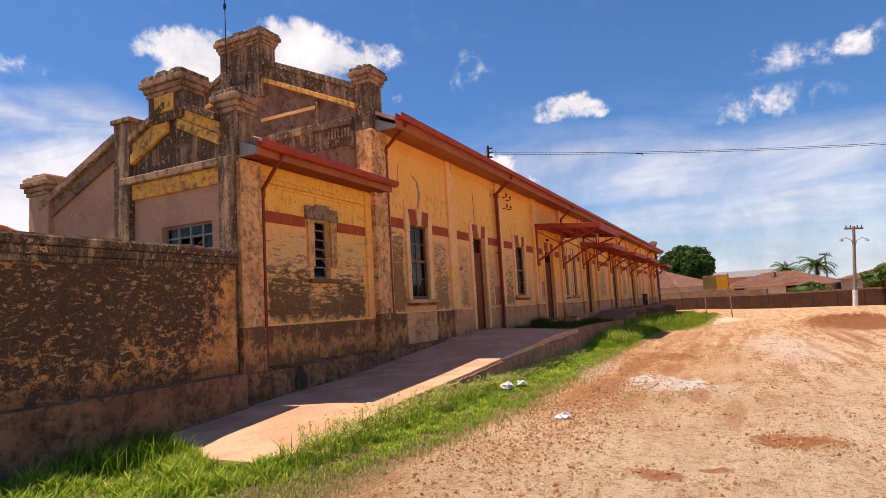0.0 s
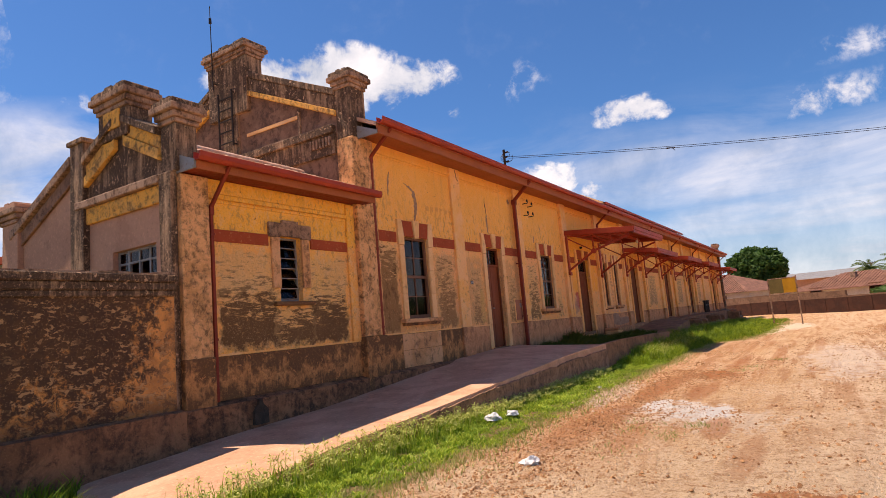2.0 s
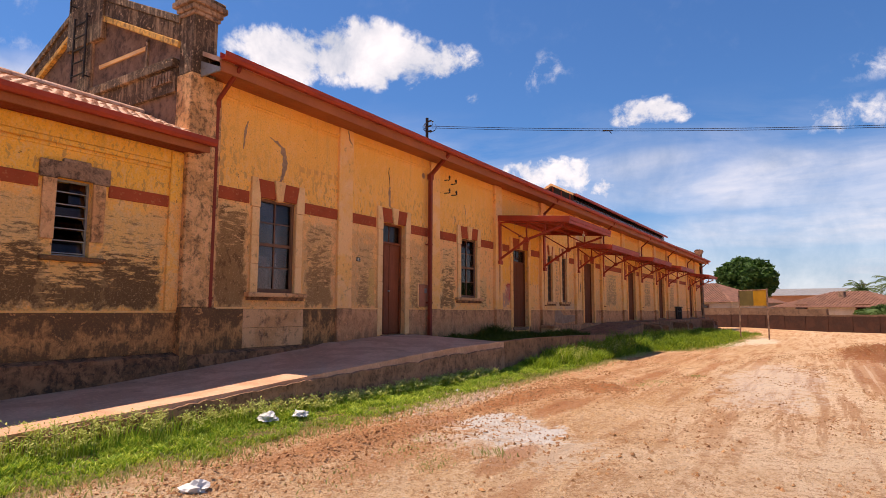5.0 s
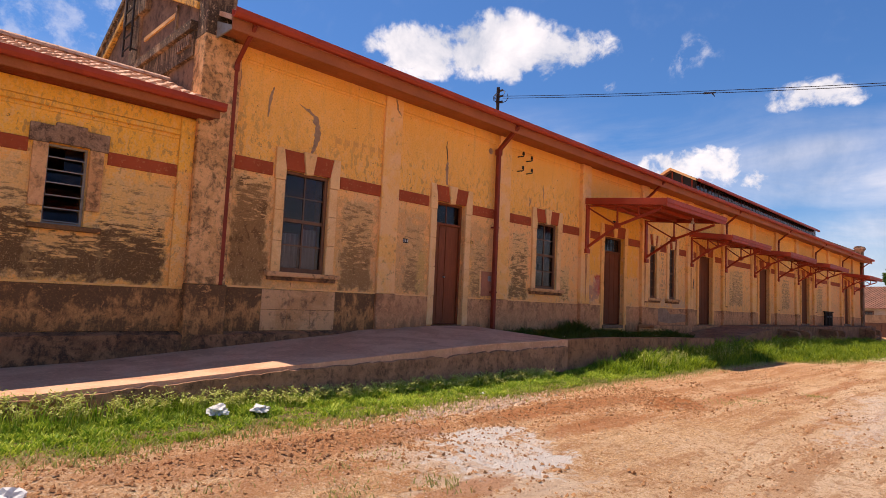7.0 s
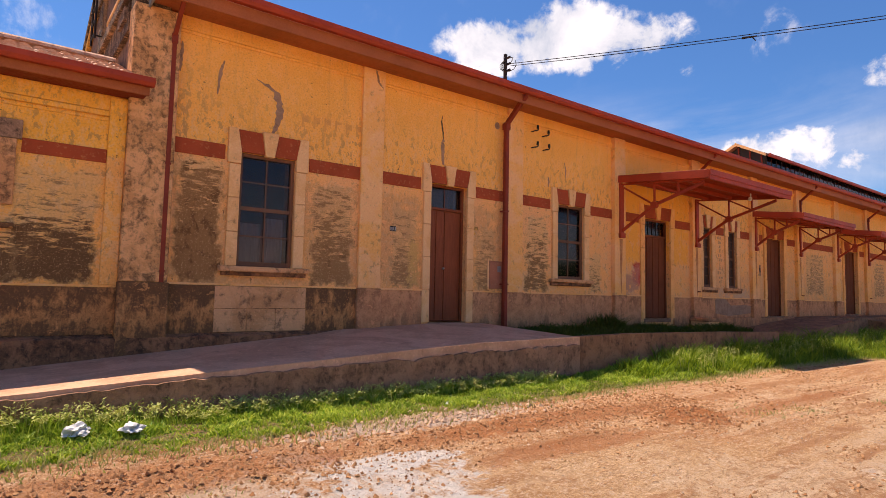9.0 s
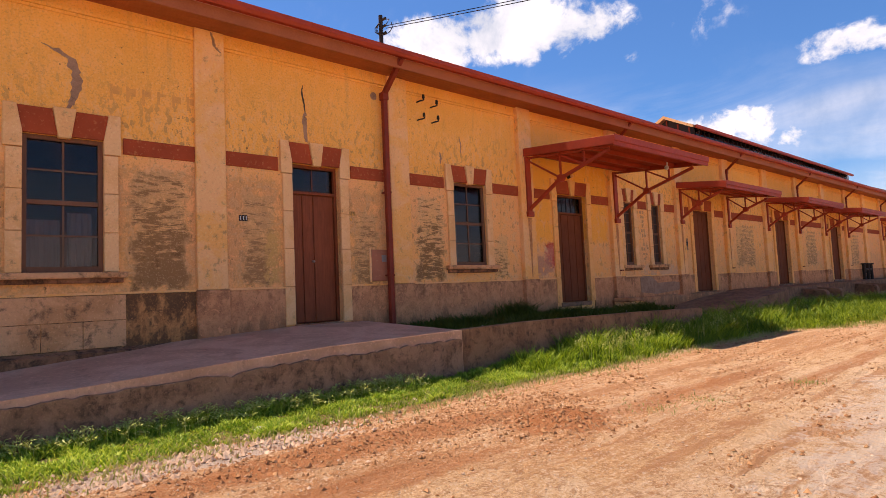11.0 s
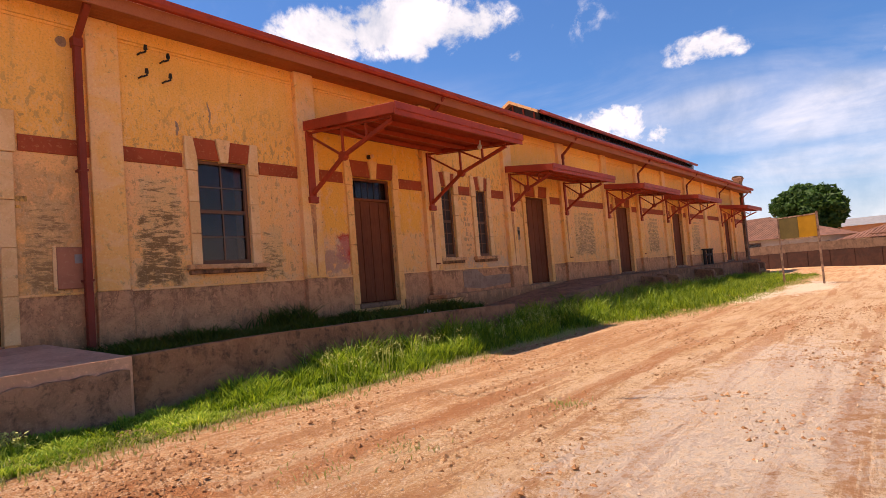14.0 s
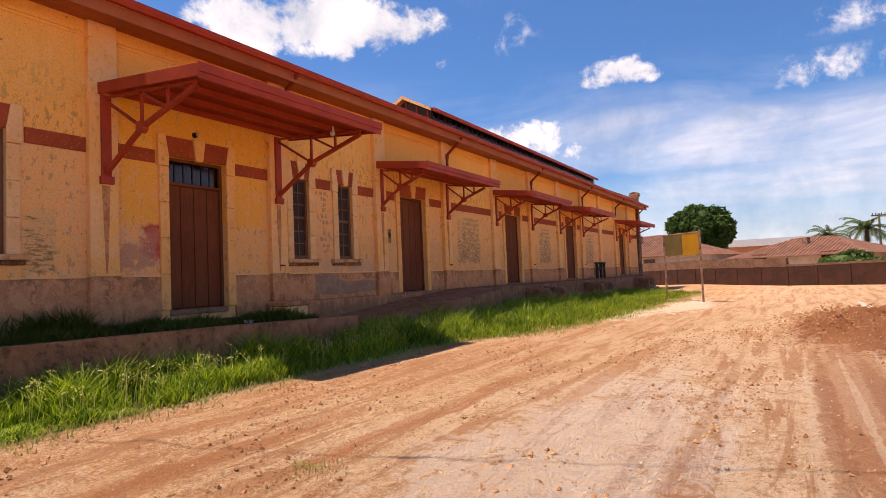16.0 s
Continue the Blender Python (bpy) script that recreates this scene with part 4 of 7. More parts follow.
def surround(parent, y0, y1, z0, z1, door, mat=M_TRIM, red=M_BAND, key=M_TRIM):
    """Jambs, eared head with red voussoirs and a pale keystone; a sill under windows."""
    w = 0.20
    for s, y in ((-1, y0), (1, y1)):
        n = 4 if door else 3
        for k in range(n):
            za, zb = z0 + (z1 - 0.19 - z0) * k / n, z0 + (z1 - 0.19 - z0) * (k + 1) / n - 0.007
            bm = BM()
            box(bm, XF - 0.01, XF + 0.043 + 0.003 * (k % 2), min(y, y + s * (w - 0.03)), max(y, y + s * (w - 0.03)), za, zb)
            part("jamb_block", bm, mat, parent, "", 0.007)
        bm = BM()
        o = [(y, z1 - 0.187), (y + s * w, z1 - 0.187), (y + s * w, z1 + 0.35), (y + s * 0.06, z1 + 0.35), (y, z1 + 0.01)]
        prism(bm, o, "x", XF - 0.01, XF + 0.055)
        part("head_ear", bm, mat, parent, "", 0.006)
    c = (y0 + y1) / 2
    for s, y in ((-1, y0), (1, y1)):
        bm = BM()
        prism(bm, [(y - s * 0.002, z1 + 0.002), (y + s * 0.056, z1 + 0.335), (c + s * 0.135, z1 + 0.335), (c + s * 0.075, z1 + 0.002)], "x", XF - 0.01, XF + 0.04)
        part("voussoir", bm, red, parent, "oxide-red painted voussoir")
    bm = BM()
    prism(bm, [(c - 0.07, z1 - 0.03), (c + 0.07, z1 - 0.03), (c + 0.13, z1 + 0.36), (c - 0.13, z1 + 0.36)], "x", XF - 0.01, XF + 0.075)
    part("keystone", bm, key, parent, "", 0.006)


def window(name, y0, y1, z0, z1, cols, rows, label, pane_mat=None):
    e = empty(name, (XF, (y0 + y1) / 2, z0), label, "window", kind="structure")
    e.location = (0, 0, 0)
    surround(e, y0, y1, z0, z1, False)
    bm = BM()
    box(bm, XF - 0.02, XF + 0.12, y0 - 0.26, y1 + 0.26, z0 - 0.08, z0)
    rough_up(bm, 0.018, 5)
    part("window_sill", bm, M_PIER, e, "crumbling plaster sill", 0.01)
    bm = BM()
    box(bm, XF - 0.02, XF + 0.075, y0 - 0.22, y1 + 0.22, z0 - 0.145, z0 - 0.075)
    rough_up(bm, 0.01, 6)
    part("sill_moulding", bm, M_PLINTH, e, "", 0.008)
    xg = XF - 0.085
    f = 0.055
    for a, b, c, d, nm in ((y0, y0 + f, z0, z1, "window_frame"), (y1 - f, y1, z0, z1, "window_frame"), (y0 + f, y1 - f, z1 - f, z1, "window_frame"), (y0 + f, y1 - f, z0, z0 + f + 0.02, "window_frame")):
        bm = BM()
        box(bm, xg - 0.05, xg + 0.05, a, b, c, d)
        part(nm, bm, M_FRAME, e, "", 0.004)
    zm = (z0 + z1) / 2 + 0.02
    bm = BM()
    box(bm, xg - 0.03, xg + 0.035, y0 + f, y1 - f, zm - 0.03, zm + 0.03)
    part("meeting_rail", bm, M_FRAME, e, "", 0.004)
    for (c, d) in ((z0 + f + 0.02, zm - 0.03), (zm + 0.03, z1 - f)):
        for i in range(1, cols):
            bm = BM()
            y = y0 + f + (y1 - y0 - 2 * f) * i / cols
            box(bm, xg - 0.015, xg + 0.02, y - 0.011, y + 0.011, c, d)
            part("glazing_bar", bm, M_FRAME, e)
        for j in range(1, rows):
            bm = BM()
            z = c + (d - c) * j / rows
            box(bm, xg - 0.013, xg + 0.018, y0 + f, y1 - f, z - 0.011, z + 0.011)
            part("glazing_bar", bm, M_FRAME, e)
        for i in range(cols):
            for j in range(rows):
                bm = BM()
                a = y0 + f + (y1 - y0 - 2 * f) * i / cols
                b = y0 + f + (y1 - y0 - 2 * f) * (i + 1) / cols
                p, q = c + (d - c) * j / rows, c + (d - c) * (j + 1) / rows
                t = 0.002 * ((i * 3 + j * 5) % 3 - 1)
                prism(bm, [(xg + t, p), (xg + 0.004 + t, p), (xg + 0.004 - t, q), (xg - t, q)], "y", a, b)
                part("pane", bm, pane_mat or M_GLASS, e).visible_shadow = False
    return e


# dark brown wood that fills the panes of windows 3 and 4 instead of glass
M_DARKPANE = wooden("dark_pane_wood", (0.035, 0.018, 0.012), (0.06, 0.03, 0.018), 0.5)
window("window_1", *WINDOWS[0], 2, 2, "brown wooden sash window with cloudy panes")
window("window_2", *WINDOWS[1], 2, 2, "brown wooden sash window in pale surround")
window("window_3", *WINDOWS[2], 2, 3, "narrow dark-shuttered sash window with bars", M_DARKPANE)
window("window_4", *WINDOWS[3], 2, 3, "narrow dark-shuttered sash window with bars", M_DARKPANE)


def door(name, y0, y1, z0, z1, style):
    e = empty(name, (0, 0, 0), ("polished red-brown wooden door with glass transom", "faded brown double door with barred transom", "dark brown wooden double door standing shut")[style], "door", kind="structure")
    surround(e, y0, y1, z0, z1, True, M_TRIM if y0 < 20 else M_TRIM_FAR, M_BAND, M_TRIM if y0 < 20 else M_TRIM_FAR)
    xd = XF - 0.15
    wood = M_DOOR if style == 0 else M_DOOR_OLD
    f = 0.05
    zt = z0 + 2.14 if style < 2 else z1 - 0.1
    for a, b, c, d in ((y0, y0 + f, z0, z1), (y1 - f, y1, z0, z1), (y0 + f, y1 - f, z1 - f, z1), (y0 + f, y1 - f, zt, zt + 0.05)):
        if style == 2 and c == zt:
            continue
        bm = BM()
        box(bm, xd - 0.05, xd + 0.06, a, b, c, d)
        part("door_frame", bm, wood, e, "", 0.004)
    leaves = [(y0 + f, y1 - f)] if style == 0 else [(y0 + f, (y0 + y1) / 2), ((y0 + y1) / 2, y1 - f)]
    top = zt if style < 2 else z1 - f
    for a, b in leaves:
        bm = BM()
        box(bm, xd - 0.03, xd + 0.005, a + 0.003, b - 0.003, z0 + 0.005, top)
        leaf = part("door_leaf", bm, wood, e, "", 0.003)
        cuts = [a, a + (b - a) * 0.24, a + (b - a) * 0.5, b] if style == 0 else [a + (b - a) * i / 2 for i in range(3)]
        for i in range(len(cuts) - 1):
            bm = BM()
            box(bm, xd + 0.007, xd + 0.025, cuts[i] + 0.008, cuts[i + 1] - 0.008, z0 + 0.02, top - 0.015)
            part("plank", bm, wood, leaf, "", 0.004)
    if style < 2:
        bm = BM()
        box(bm, xd, xd + 0.004, y0 + f, y1 - f, zt + 0.05, z1 - f)
        part("transom_pane", bm, M_GLASS, e).visible_shadow = False
        k = 2 if style == 0 else 6
        for i in range(1, k):
            bm = BM()
            y = y0 + f + (y1 - y0 - 2 * f) * i / k
            box(bm, xd - 0.012, xd + 0.016, y - 0.008, y + 0.008, zt + 0.05, z1 - f)
            part("transom_bar", bm, wood if style == 0 else M_DARKMETAL, e)
    if style == 0:
        bm = BM()
        rod(bm, (xd + 0.02, y0 + 0.42, z0 + 1.02), (xd + 0.07, y0 + 0.42, z0 + 1.02), 0.02, 10)
        part("door_handle", bm, M_STEEL, e, "small steel door knob")
    bm = BM()
    box(bm, XF - 0.42, XF + 0.04, y0, y1, z0 - 0.10, z0)
    part("threshold", bm, M_CONCSIDE, e, "", 0.01)
    return e


for i, d in enumerate(DOORS):
    door("door_%d" % (i + 1), *d)

# ---- south wing ----
WY0, WY1 = 6.5, 10.15
WX = -9.06
bm = BM()
W1 = (8.30, 8.78, 2.14, 3.20)
wall_mesh(bm, XF, XF - 0.35, WY0 + 0.3, WY1, -0.2, 4.05, [W1])
wing = tagged(part("wall_wing_east", bm, M_WING), "ochre plastered wing wall with dark peeling patches", "wall", kind="structure")
bm = BM()
box(bm, XF - 0.01, XF + 0.115, WY0 + 0.001, 6.945, 0.76, 3.93)
part("pilaster", bm, M_PIER_DARK, wing, "pale flaking corner pilaster", 0.01)
bm = BM()
box(bm, XF - 0.01, XF + 0.135, WY0 - 0.02, 6.955, 0.4, 1.38)
part("pilaster_base", bm, M_DADO, wing, "", 0.01)
bm = BM()
box(bm, XF - 0.01, XF + 0.05, 9.93, 10.14, 1.407, 3.93)
part("pilaster", bm, M_WING, wing, "", 0.008)
bm = BM()
box(bm, XF - 0.01, XF + 0.03, 6.958, 10.14, 0.76, 1.375)
part("dado", bm, M_DADO, wing)
bm = BM()
box(bm, XF - 0.01, XF + 0.04, 6.958, 10.14, 1.378, 1.405)
part("dado_moulding", bm, M_PIL, wing)
for a, b in ((6.948, 8.08), (9.0, 9.928)):
    bm = BM()
    box(bm, XF - 0.01, XF + 0.022, a, b, 3.03, 3.21)
    part("band", bm, M_BAND, wing, "oxide-red painted band", 0.005)
for z0, z1, o in ((3.60, 3.64, 0.025), (3.66, 3.73, 0.045), (3.74, 3.95, 0.02)):
    bm = BM()
    box(bm, XF - 0.01, XF + o, 6.948, 9.928, z0, z1)
    part("cornice_moulding", bm, M_WING, wing, "", 0.006)

# louvred steel window of the wing
lw = empty("window_5", (0, 0, 0), "rusty steel louvre window with broken tilted panes", "window", kind="structure")
y0, y1, z0, z1 = W1
for s, y in ((-1, y0), (1, y1)):
    bm = BM()
    box(bm, XF - 0.01, XF + 0.04, min(y, y + s * 0.17), max(y, y + s * 0.17), z0 + 0.22, z1 - 0.02)
    part("jamb", bm, M_PIER, lw, "flaking ochre jamb", 0.006)
bm = BM()
prism(bm, [(y0 - 0.22, z1 - 0.017), (y0, z1 - 0.017), (y0, z1 + 0.002), (y1, z1 + 0.002), (y1, z1 - 0.017), (y1 + 0.22, z1 - 0.017), (y1 + 0.22, z1 + 0.22), (y1 - 0.06, z1 + 0.22), (y1 - 0.06, z1 + 0.27), (y0 + 0.06, z1 + 0.27), (y0 + 0.06, z1 + 0.22), (y0 - 0.22, z1 + 0.22)], "x", XF - 0.01, XF + 0.05)
part("window_head", bm, M_TRIM_GREY, lw, "grey-brown plaster head block", 0.006)
bm = BM()
box(bm, XF - 0.02, XF + 0.09, y0 - 0.16, y1 + 0.2, z0 - 0.07, z0 - 0.002)
rough_up(bm, 0.01, 4)
part("window_sill", bm, M_DADO, lw, "", 0.01)
for a, b, c, d in ((y0, y0 + 0.03, z0, z1), (y1 - 0.03, y1, z0, z1), (y0 + 0.03, y1 - 0.03, z1 - 0.03, z1), (y0 + 0.03, y1 - 0.03, z0, z0 + 0.03)):
    bm = BM()
    box(bm, XF - 0.14, XF - 0.10, a, b, c, d)
    part("window_frame", bm, M_STEEL, lw)
for i in range(6):
    z = z0 + 0.05 + i * 0.168
    t = 0.05 if i in (1, 2) else 0.02
    bm = BM()
    prism(bm, [(XF - 0.12 + t, z), (XF - 0.115 + t, z), (XF - 0.115 - t, z + 0.15), (XF - 0.12 - t, z + 0.15)], "y", y0 + (0.04 if i < 4 else 0.22), y1 - 0.04)
    part("louvre_pane", bm, M_GLASS, lw)
    bm = BM()
    box(bm, XF - 0.13 + t, XF - 0.112 + t, y0 + 0.03, y1 - 0.03, z - 0.008, z + 0.006)
    part("louvre_rail", bm, M_STEEL, lw)

# wing gable end
bm = BM()
GW = (-8.22, -7.10, 2.30, 3.05)
for a, b, c, d in ((WX, GW[0], -0.2, 4.2), (GW[1], XF, -0.2, 4.2), (GW[0], GW[1], -0.2, GW[2]), (GW[0], GW[1], GW[3], 4.2)):
    box(bm, a, b, WY0, WY0 + 0.3, c, d)
prism(bm, [(WX, 4.2), (XF, 4.2), (-7.2, 4.72), (-7.5, 4.95), (-8.2, 4.95), (-8.5, 4.72)], "y", WY0, WY0 + 0.3)
wg = tagged(part("wall_wing_south", bm, M_GREYREND), "taupe rendered wing end with ochre pediment", "wall", kind="structure")
bm = BM()
prism(bm, [(WX, 3.93), (XF - 0.2, 3.93), (XF - 0.2, 4.3), (-7.84, 4.86), (WX, 4.3)], "y", WY0 - 0.02, WY0 - 0.002)
part("tympanum", bm, M_BLACKSTONE, wg, "mould-blackened tympanum")
bm = BM()
box(bm, WX - 0.05, XF - 0.23, WY0 - 0.12, WY0 - 0.002, 3.84, 3.96)
part("string_course", bm, M_TRIM_GREY, wg, "", 0.012)
bm = BM()
box(bm, WX, XF - 0.23, WY0 - 0.05, WY0 - 0.002, 3.58, 3.837)
part("frieze", bm, M_OCHRE, wg, "flaking ochre frieze", 0.01)
for s in (1, -1):
    c = -7.86
    for z0, z1, o, mt in ((-0.02, 0.17, 0.06, M_OCHRE), (-0.19, -0.024, 0.10, M_OCHRE), (0.174, 0.29, 0.14, M_BLACKSTONE)):
        bm = BM()
        prism(bm, [(c + s * 0.12, 4.78 + z0), (c + s * 1.0, 4.36 + z0), (c + s * 1.0, 4.36 + z1), (c + s * 0.12, 4.78 + z1)], "y", WY0 - o, WY0 + (0.32 if z0 > 0 else -0.021))
        part("raking_moulding", bm, mt, wg, "", 0.01)
capped_pier("gable_pier", -8.40, -7.60, WY0 - 0.10, WY0 + 0.30, 4.75, 5.55, wg, M_BLACKSTONE, M_TRIM_GREY, "broad moulded apex pier with ochre panel")
bm = BM()
box(bm, -8.22, -7.78, WY0 - 0.125, WY0 - 0.101, 4.90, 5.18)
part("apex_panel", bm, M_OCHRE, wg, "flaking ochre apex panel")
capped_pier("corner_pier", -6.84, -6.50, WY0 - 0.06, WY0 + 0.28, 3.96, 5.0, wg, M_BLACKSTONE, M_TRIM_GREY, "blackened corner pier with moulded cap")
bm = BM()
box(bm, -6.86, -6.58, WY0 - 0.10, WY0 - 0.002, 0.3, 3.96)
part("corner_pilaster", bm, M_BLACKSTONE, wg, "grime-streaked corner pilaster", 0.01)
bm = BM()
box(bm, -9.28, -8.88, WY0 - 0.10, WY0 + 0.36, 0.3, 4.92)
part("side_pilaster", bm, M_BLACKSTONE, wg, "", 0.012)
bm = BM()
box(bm, -9.32, -8.84, WY0 - 0.14, WY0 + 0.40, 4.92, 5.0)
part("side_pilaster_cap", bm, M_BLACKSTONE, wg, "", 0.012)
bm = BM()
prism(bm, [(-11.5, -0.2), (-9.28, -0.2), (-9.28, 4.62), (-11.5, 3.66)], "y", WY0, WY0 + 0.3)
lean = tagged(part("wall_lean_to", bm, M_GREYREND), "taupe rendered lean-to wall with sloping coping", "wall", kind="structure")
bm = BM()
prism(bm, [(-11.4, 3.70), (-9.28, 4.62), (-9.28, 4.78), (-11.4, 3.86)], "y", WY0 - 0.12, WY0 + 0.38)
part("sloping_coping", bm, M_TRIM_GREY, lean, "", 0.012)
bm = BM()
prism(bm, [(-11.4, 3.45), (-9.28, 4.37), (-9.28, 4.616), (-11.4, 3.696)], "y", WY0 - 0.05, WY0 - 0.002)
part("sloping_moulding", bm, M_GABLE, lean, "", 0.01)
capped_pier("end_pier", -11.72, -11.12, WY0 - 0.1, WY0 + 0.5, -0.2, 4.36, lean, M_GREYREND, M_TRIM_GREY, "plain rendered end pier with moulded cap")
bm = BM()
box(bm, -11.7, -11.4, WY0 + 0.5, YS, -0.2, 3.6)
box(bm, -11.4, WX - 0.24, YS - 0.3, YS - 0.01, -0.2, 4.4)
tagged(part("wall_wing_west", bm, M_GREYREND), "plain rendered rear wing wall", "wall", kind="structure")
# steel window in the gable end
gwn = empty("window_6", (0, 0, 0), "grey steel casement window with a broken dark pane", "window", kind="structure")
for i in range(5):
    bm = BM()
    x = GW[0] + (GW[1] - GW[0] - 0.035) * i / 4
    box(bm, x, x + 0.035, WY0 + 0.08, WY0 + 0.12, GW[2], GW[3])
    part("glazing_bar", bm, M_STEEL, gwn)
for z in (GW[2], 2.62, 2.84, GW[3] - 0.035):
    bm = BM()
    box(bm, GW[0] + 0.036, GW[1] - 0.036, WY0 + 0.085, WY0 + 0.115, z, z + 0.03)
    part("glazing_bar", bm, M_STEEL, gwn)
for i in range(4):
    for j, (a, b) in enumerate(((2.33, 2.62), (2.65, 2.84), (2.87, 3.015))):
        if j < 2 and i in (1, 2):
            continue
        bm = BM()
        x = GW[0] + (GW[1] - GW[0] - 0.035) * i / 4 + 0.036
        box(bm, x, x + 0.243, WY0 + 0.098, WY0 + 0.102, a, b)
        part("pane", bm, M_GLASS, gwn)

# wing roof
wr = tagged(roof_slab("roof_wing", -6.12, 4.11, -7.86, 4.80, WY0 + 0.32, WY1, 0.06, M_TILE), "small clay-tiled wing roof with red eaves", "roof", kind="structure")
bm = BM()
prism(bm, [(-11.4, 3.4), (-9.3, 4.3), (-9.3, 4.2), (-11.4, 3.3)], "y", WY0 + 0.31, YS - 0.31)
part("lean_to_roof", bm, M_TILE, wr)
bm = BM()
box(bm, -6.19, -6.16, WY0 + 0.02, 10.32, 3.92, 4.06)
part("fascia", bm, M_REDWOOD, wr, "red-brown fascia board", 0.004)
for i in range(4):
    bm = BM()
    box(bm, -6.62 + i * 0.108, -6.62 + i * 0.108 + 0.103, WY0 + 0.04, 10.3, 3.955 - i * 0.006, 3.975 - i * 0.006)
    part("soffit_board", bm, M_REDPIPE, wr, "red-stained soffit board")
part("gutter", gutter_bm(-6.156, 4.13, WY0 - 0.03, 10.36, 0.14, 0.11), M_RED, wr, "red painted metal gutter")
bm = BM()
prism(bm, [(-6.62, 4.22), (-6.17, 4.05), (-6.17, 3.93), (-6.62, 3.93)], "y", WY0 - 0.005, WY0 + 0.02)
part("eave_end_board", bm, M_STEEL, wr, "grey sheet-metal eave end")

# ---- boundary wall beside the wing ----
bm = BM()
box(bm, -6.80, -6.50, -3.5, WY0 - 0.145, -0.2, 2.22)
bw = tagged(part("wall_boundary", bm, M_BWALL), "mould-blackened plastered boundary wall with coping", "wall", kind="structure")
for z0, z1, o in ((2.222, 2.30, 0.03), (2.302, 2.40, 0.055), (2.402, 2.50, 0.085)):
    bm = BM()
    box(bm, -6.80 - o, -6.50 + o, -3.5, WY0 - 0.145, z0, z1)
    part("coping_moulding", bm, M_BLACKSTONE, bw, "", 0.012)
bm = BM()
n = 34
for i in range(n):
    y = -3.5 + i * (9.85 / n)
    box(bm, -6.86, -6.44, y, y + 9.85 / n - 0.004, 2.502, 2.515 + 0.02 * random.random())
rough_up(bm, 0.012, 5)
part("coping_top", bm, M_TRIM_GREY, bw, "", 0.0)


def strip(bm, pts, z_low):
    """A solid laid along (x_out, x_in, y, z_out, z_in) sections down to z_low."""
    prev = None
    for xo, xi, y, zo, zi in pts:
        q = [bm.verts.new(p) for p in ((xo, y, z_low), (xo, y, zo), (xi, y, zi), (xi, y, z_low))]
        if prev:
            for k in range(4):
                bm.faces.new((prev[k], prev[(k + 1) % 4], q[(k + 1) % 4], q[k]))
        else:
            bm.faces.new(q)
        prev = q
    bm.faces.new(prev[::-1])


def slab_z(y):
    return float(np.interp(y, [3.2, 4.4, 5.2, 6.7, 9.2, 10.6, 13.3, 14.5, 16.6], [0.0, 0.05, 0.17, 0.30, 0.42, 0.50, 0.64, 0.69, 0.72]))


def slab_zi(y):
    return float(np.interp(y, [3.2, 4.4, 5.2, 7.2, 8.9, 10.8, 13.5, 15.3, 16.9], [0.0, 0.05, 0.17, 0.30, 0.37, 0.53, 0.76, 0.84, 0.83]))


# plinth of wing and boundary wall
bm = BM()
ys = [-3.5 + i * 0.15 for i in range(67)]
strip(bm, [(-6.36 + 0.02 * noise.noise(Vector((y * 3, 0, 0))), -6.62, y, 0.735 + 0.012 * noise.noise(Vector((y * 5, 1, 0))), 0.77) for y in ys if y < 6.45], -0.2)
tagged(part("plinth_boundary", bm, M_PLINTH_DARK), "crumbling rendered plinth below boundary wall", "plinth", kind="structure")
bm = BM()
strip(bm, [(-6.44 + 0.02 * noise.noise(Vector((y * 3, 0, 0))), -6.62, y, 0.71 + 0.012 * noise.noise(Vector((y * 5, 1, 0))), 0.757) for y in [6.46 + i * 0.12 for i in range(64)] if y < 13.9], -0.2)
tagged(part("plinth", bm, M_PLINTH), "crumbling rendered plinth below the facade", "plinth", kind="structure")

# sloping concrete platform
bm = BM()
ys = [4.4 + i * (16.62 - 4.4) / 120 for i in range(121)]
strip(bm, [(-4.13 + 0.015 * noise.noise(Vector((y * 4, 7, 0))) - max(0, 5.0 - y) * 0.7, float(np.interp(y, [4.4, 4.87, 5.2], [-4.85, -5.97, -6.60])) + 0.06 * noise.noise(Vector((y * 3, 1, 4))) * smooth(5.2, 4.8, y), y, slab_z(y), slab_zi(y)) for y in ys], -0.3)
platform = tagged(part("platform", bm, M_CONC), "sloping dusty concrete loading platform", "platform", kind="structure")
bm = BM()
prev = None
for y in [5.0 + i * 0.06 for i in range(194)]:
    t = slab_z(y) - 0.035 - 0.09 * abs(noise.noise(Vector((y * 1.7, 3, 0)))) - 0.03 * noise.noise(Vector((y * 9, 3, 0))) * 1.0 - 0.08 * smooth(9, 15, y)
    xo = -4.085 + 0.012 * noise.noise(Vector((y * 6, 2, 1)))
    q = [bm.verts.new((xo, y, -0.2)), bm.verts.new((xo, y, t)), bm.verts.new((-4.2, y, t + 0.01)), bm.verts.new((-4.2, y, -0.2))]
    if prev:
        for k in range(4):
            bm.faces.new((prev[k], prev[(k + 1) % 4], q[(k + 1) % 4], q[k]))
    prev = q
part("platform_edge", bm, M_CONCSIDE, platform, "rough crumbling concrete edge")

# planting bed wall beyond the platform
bm = BM()
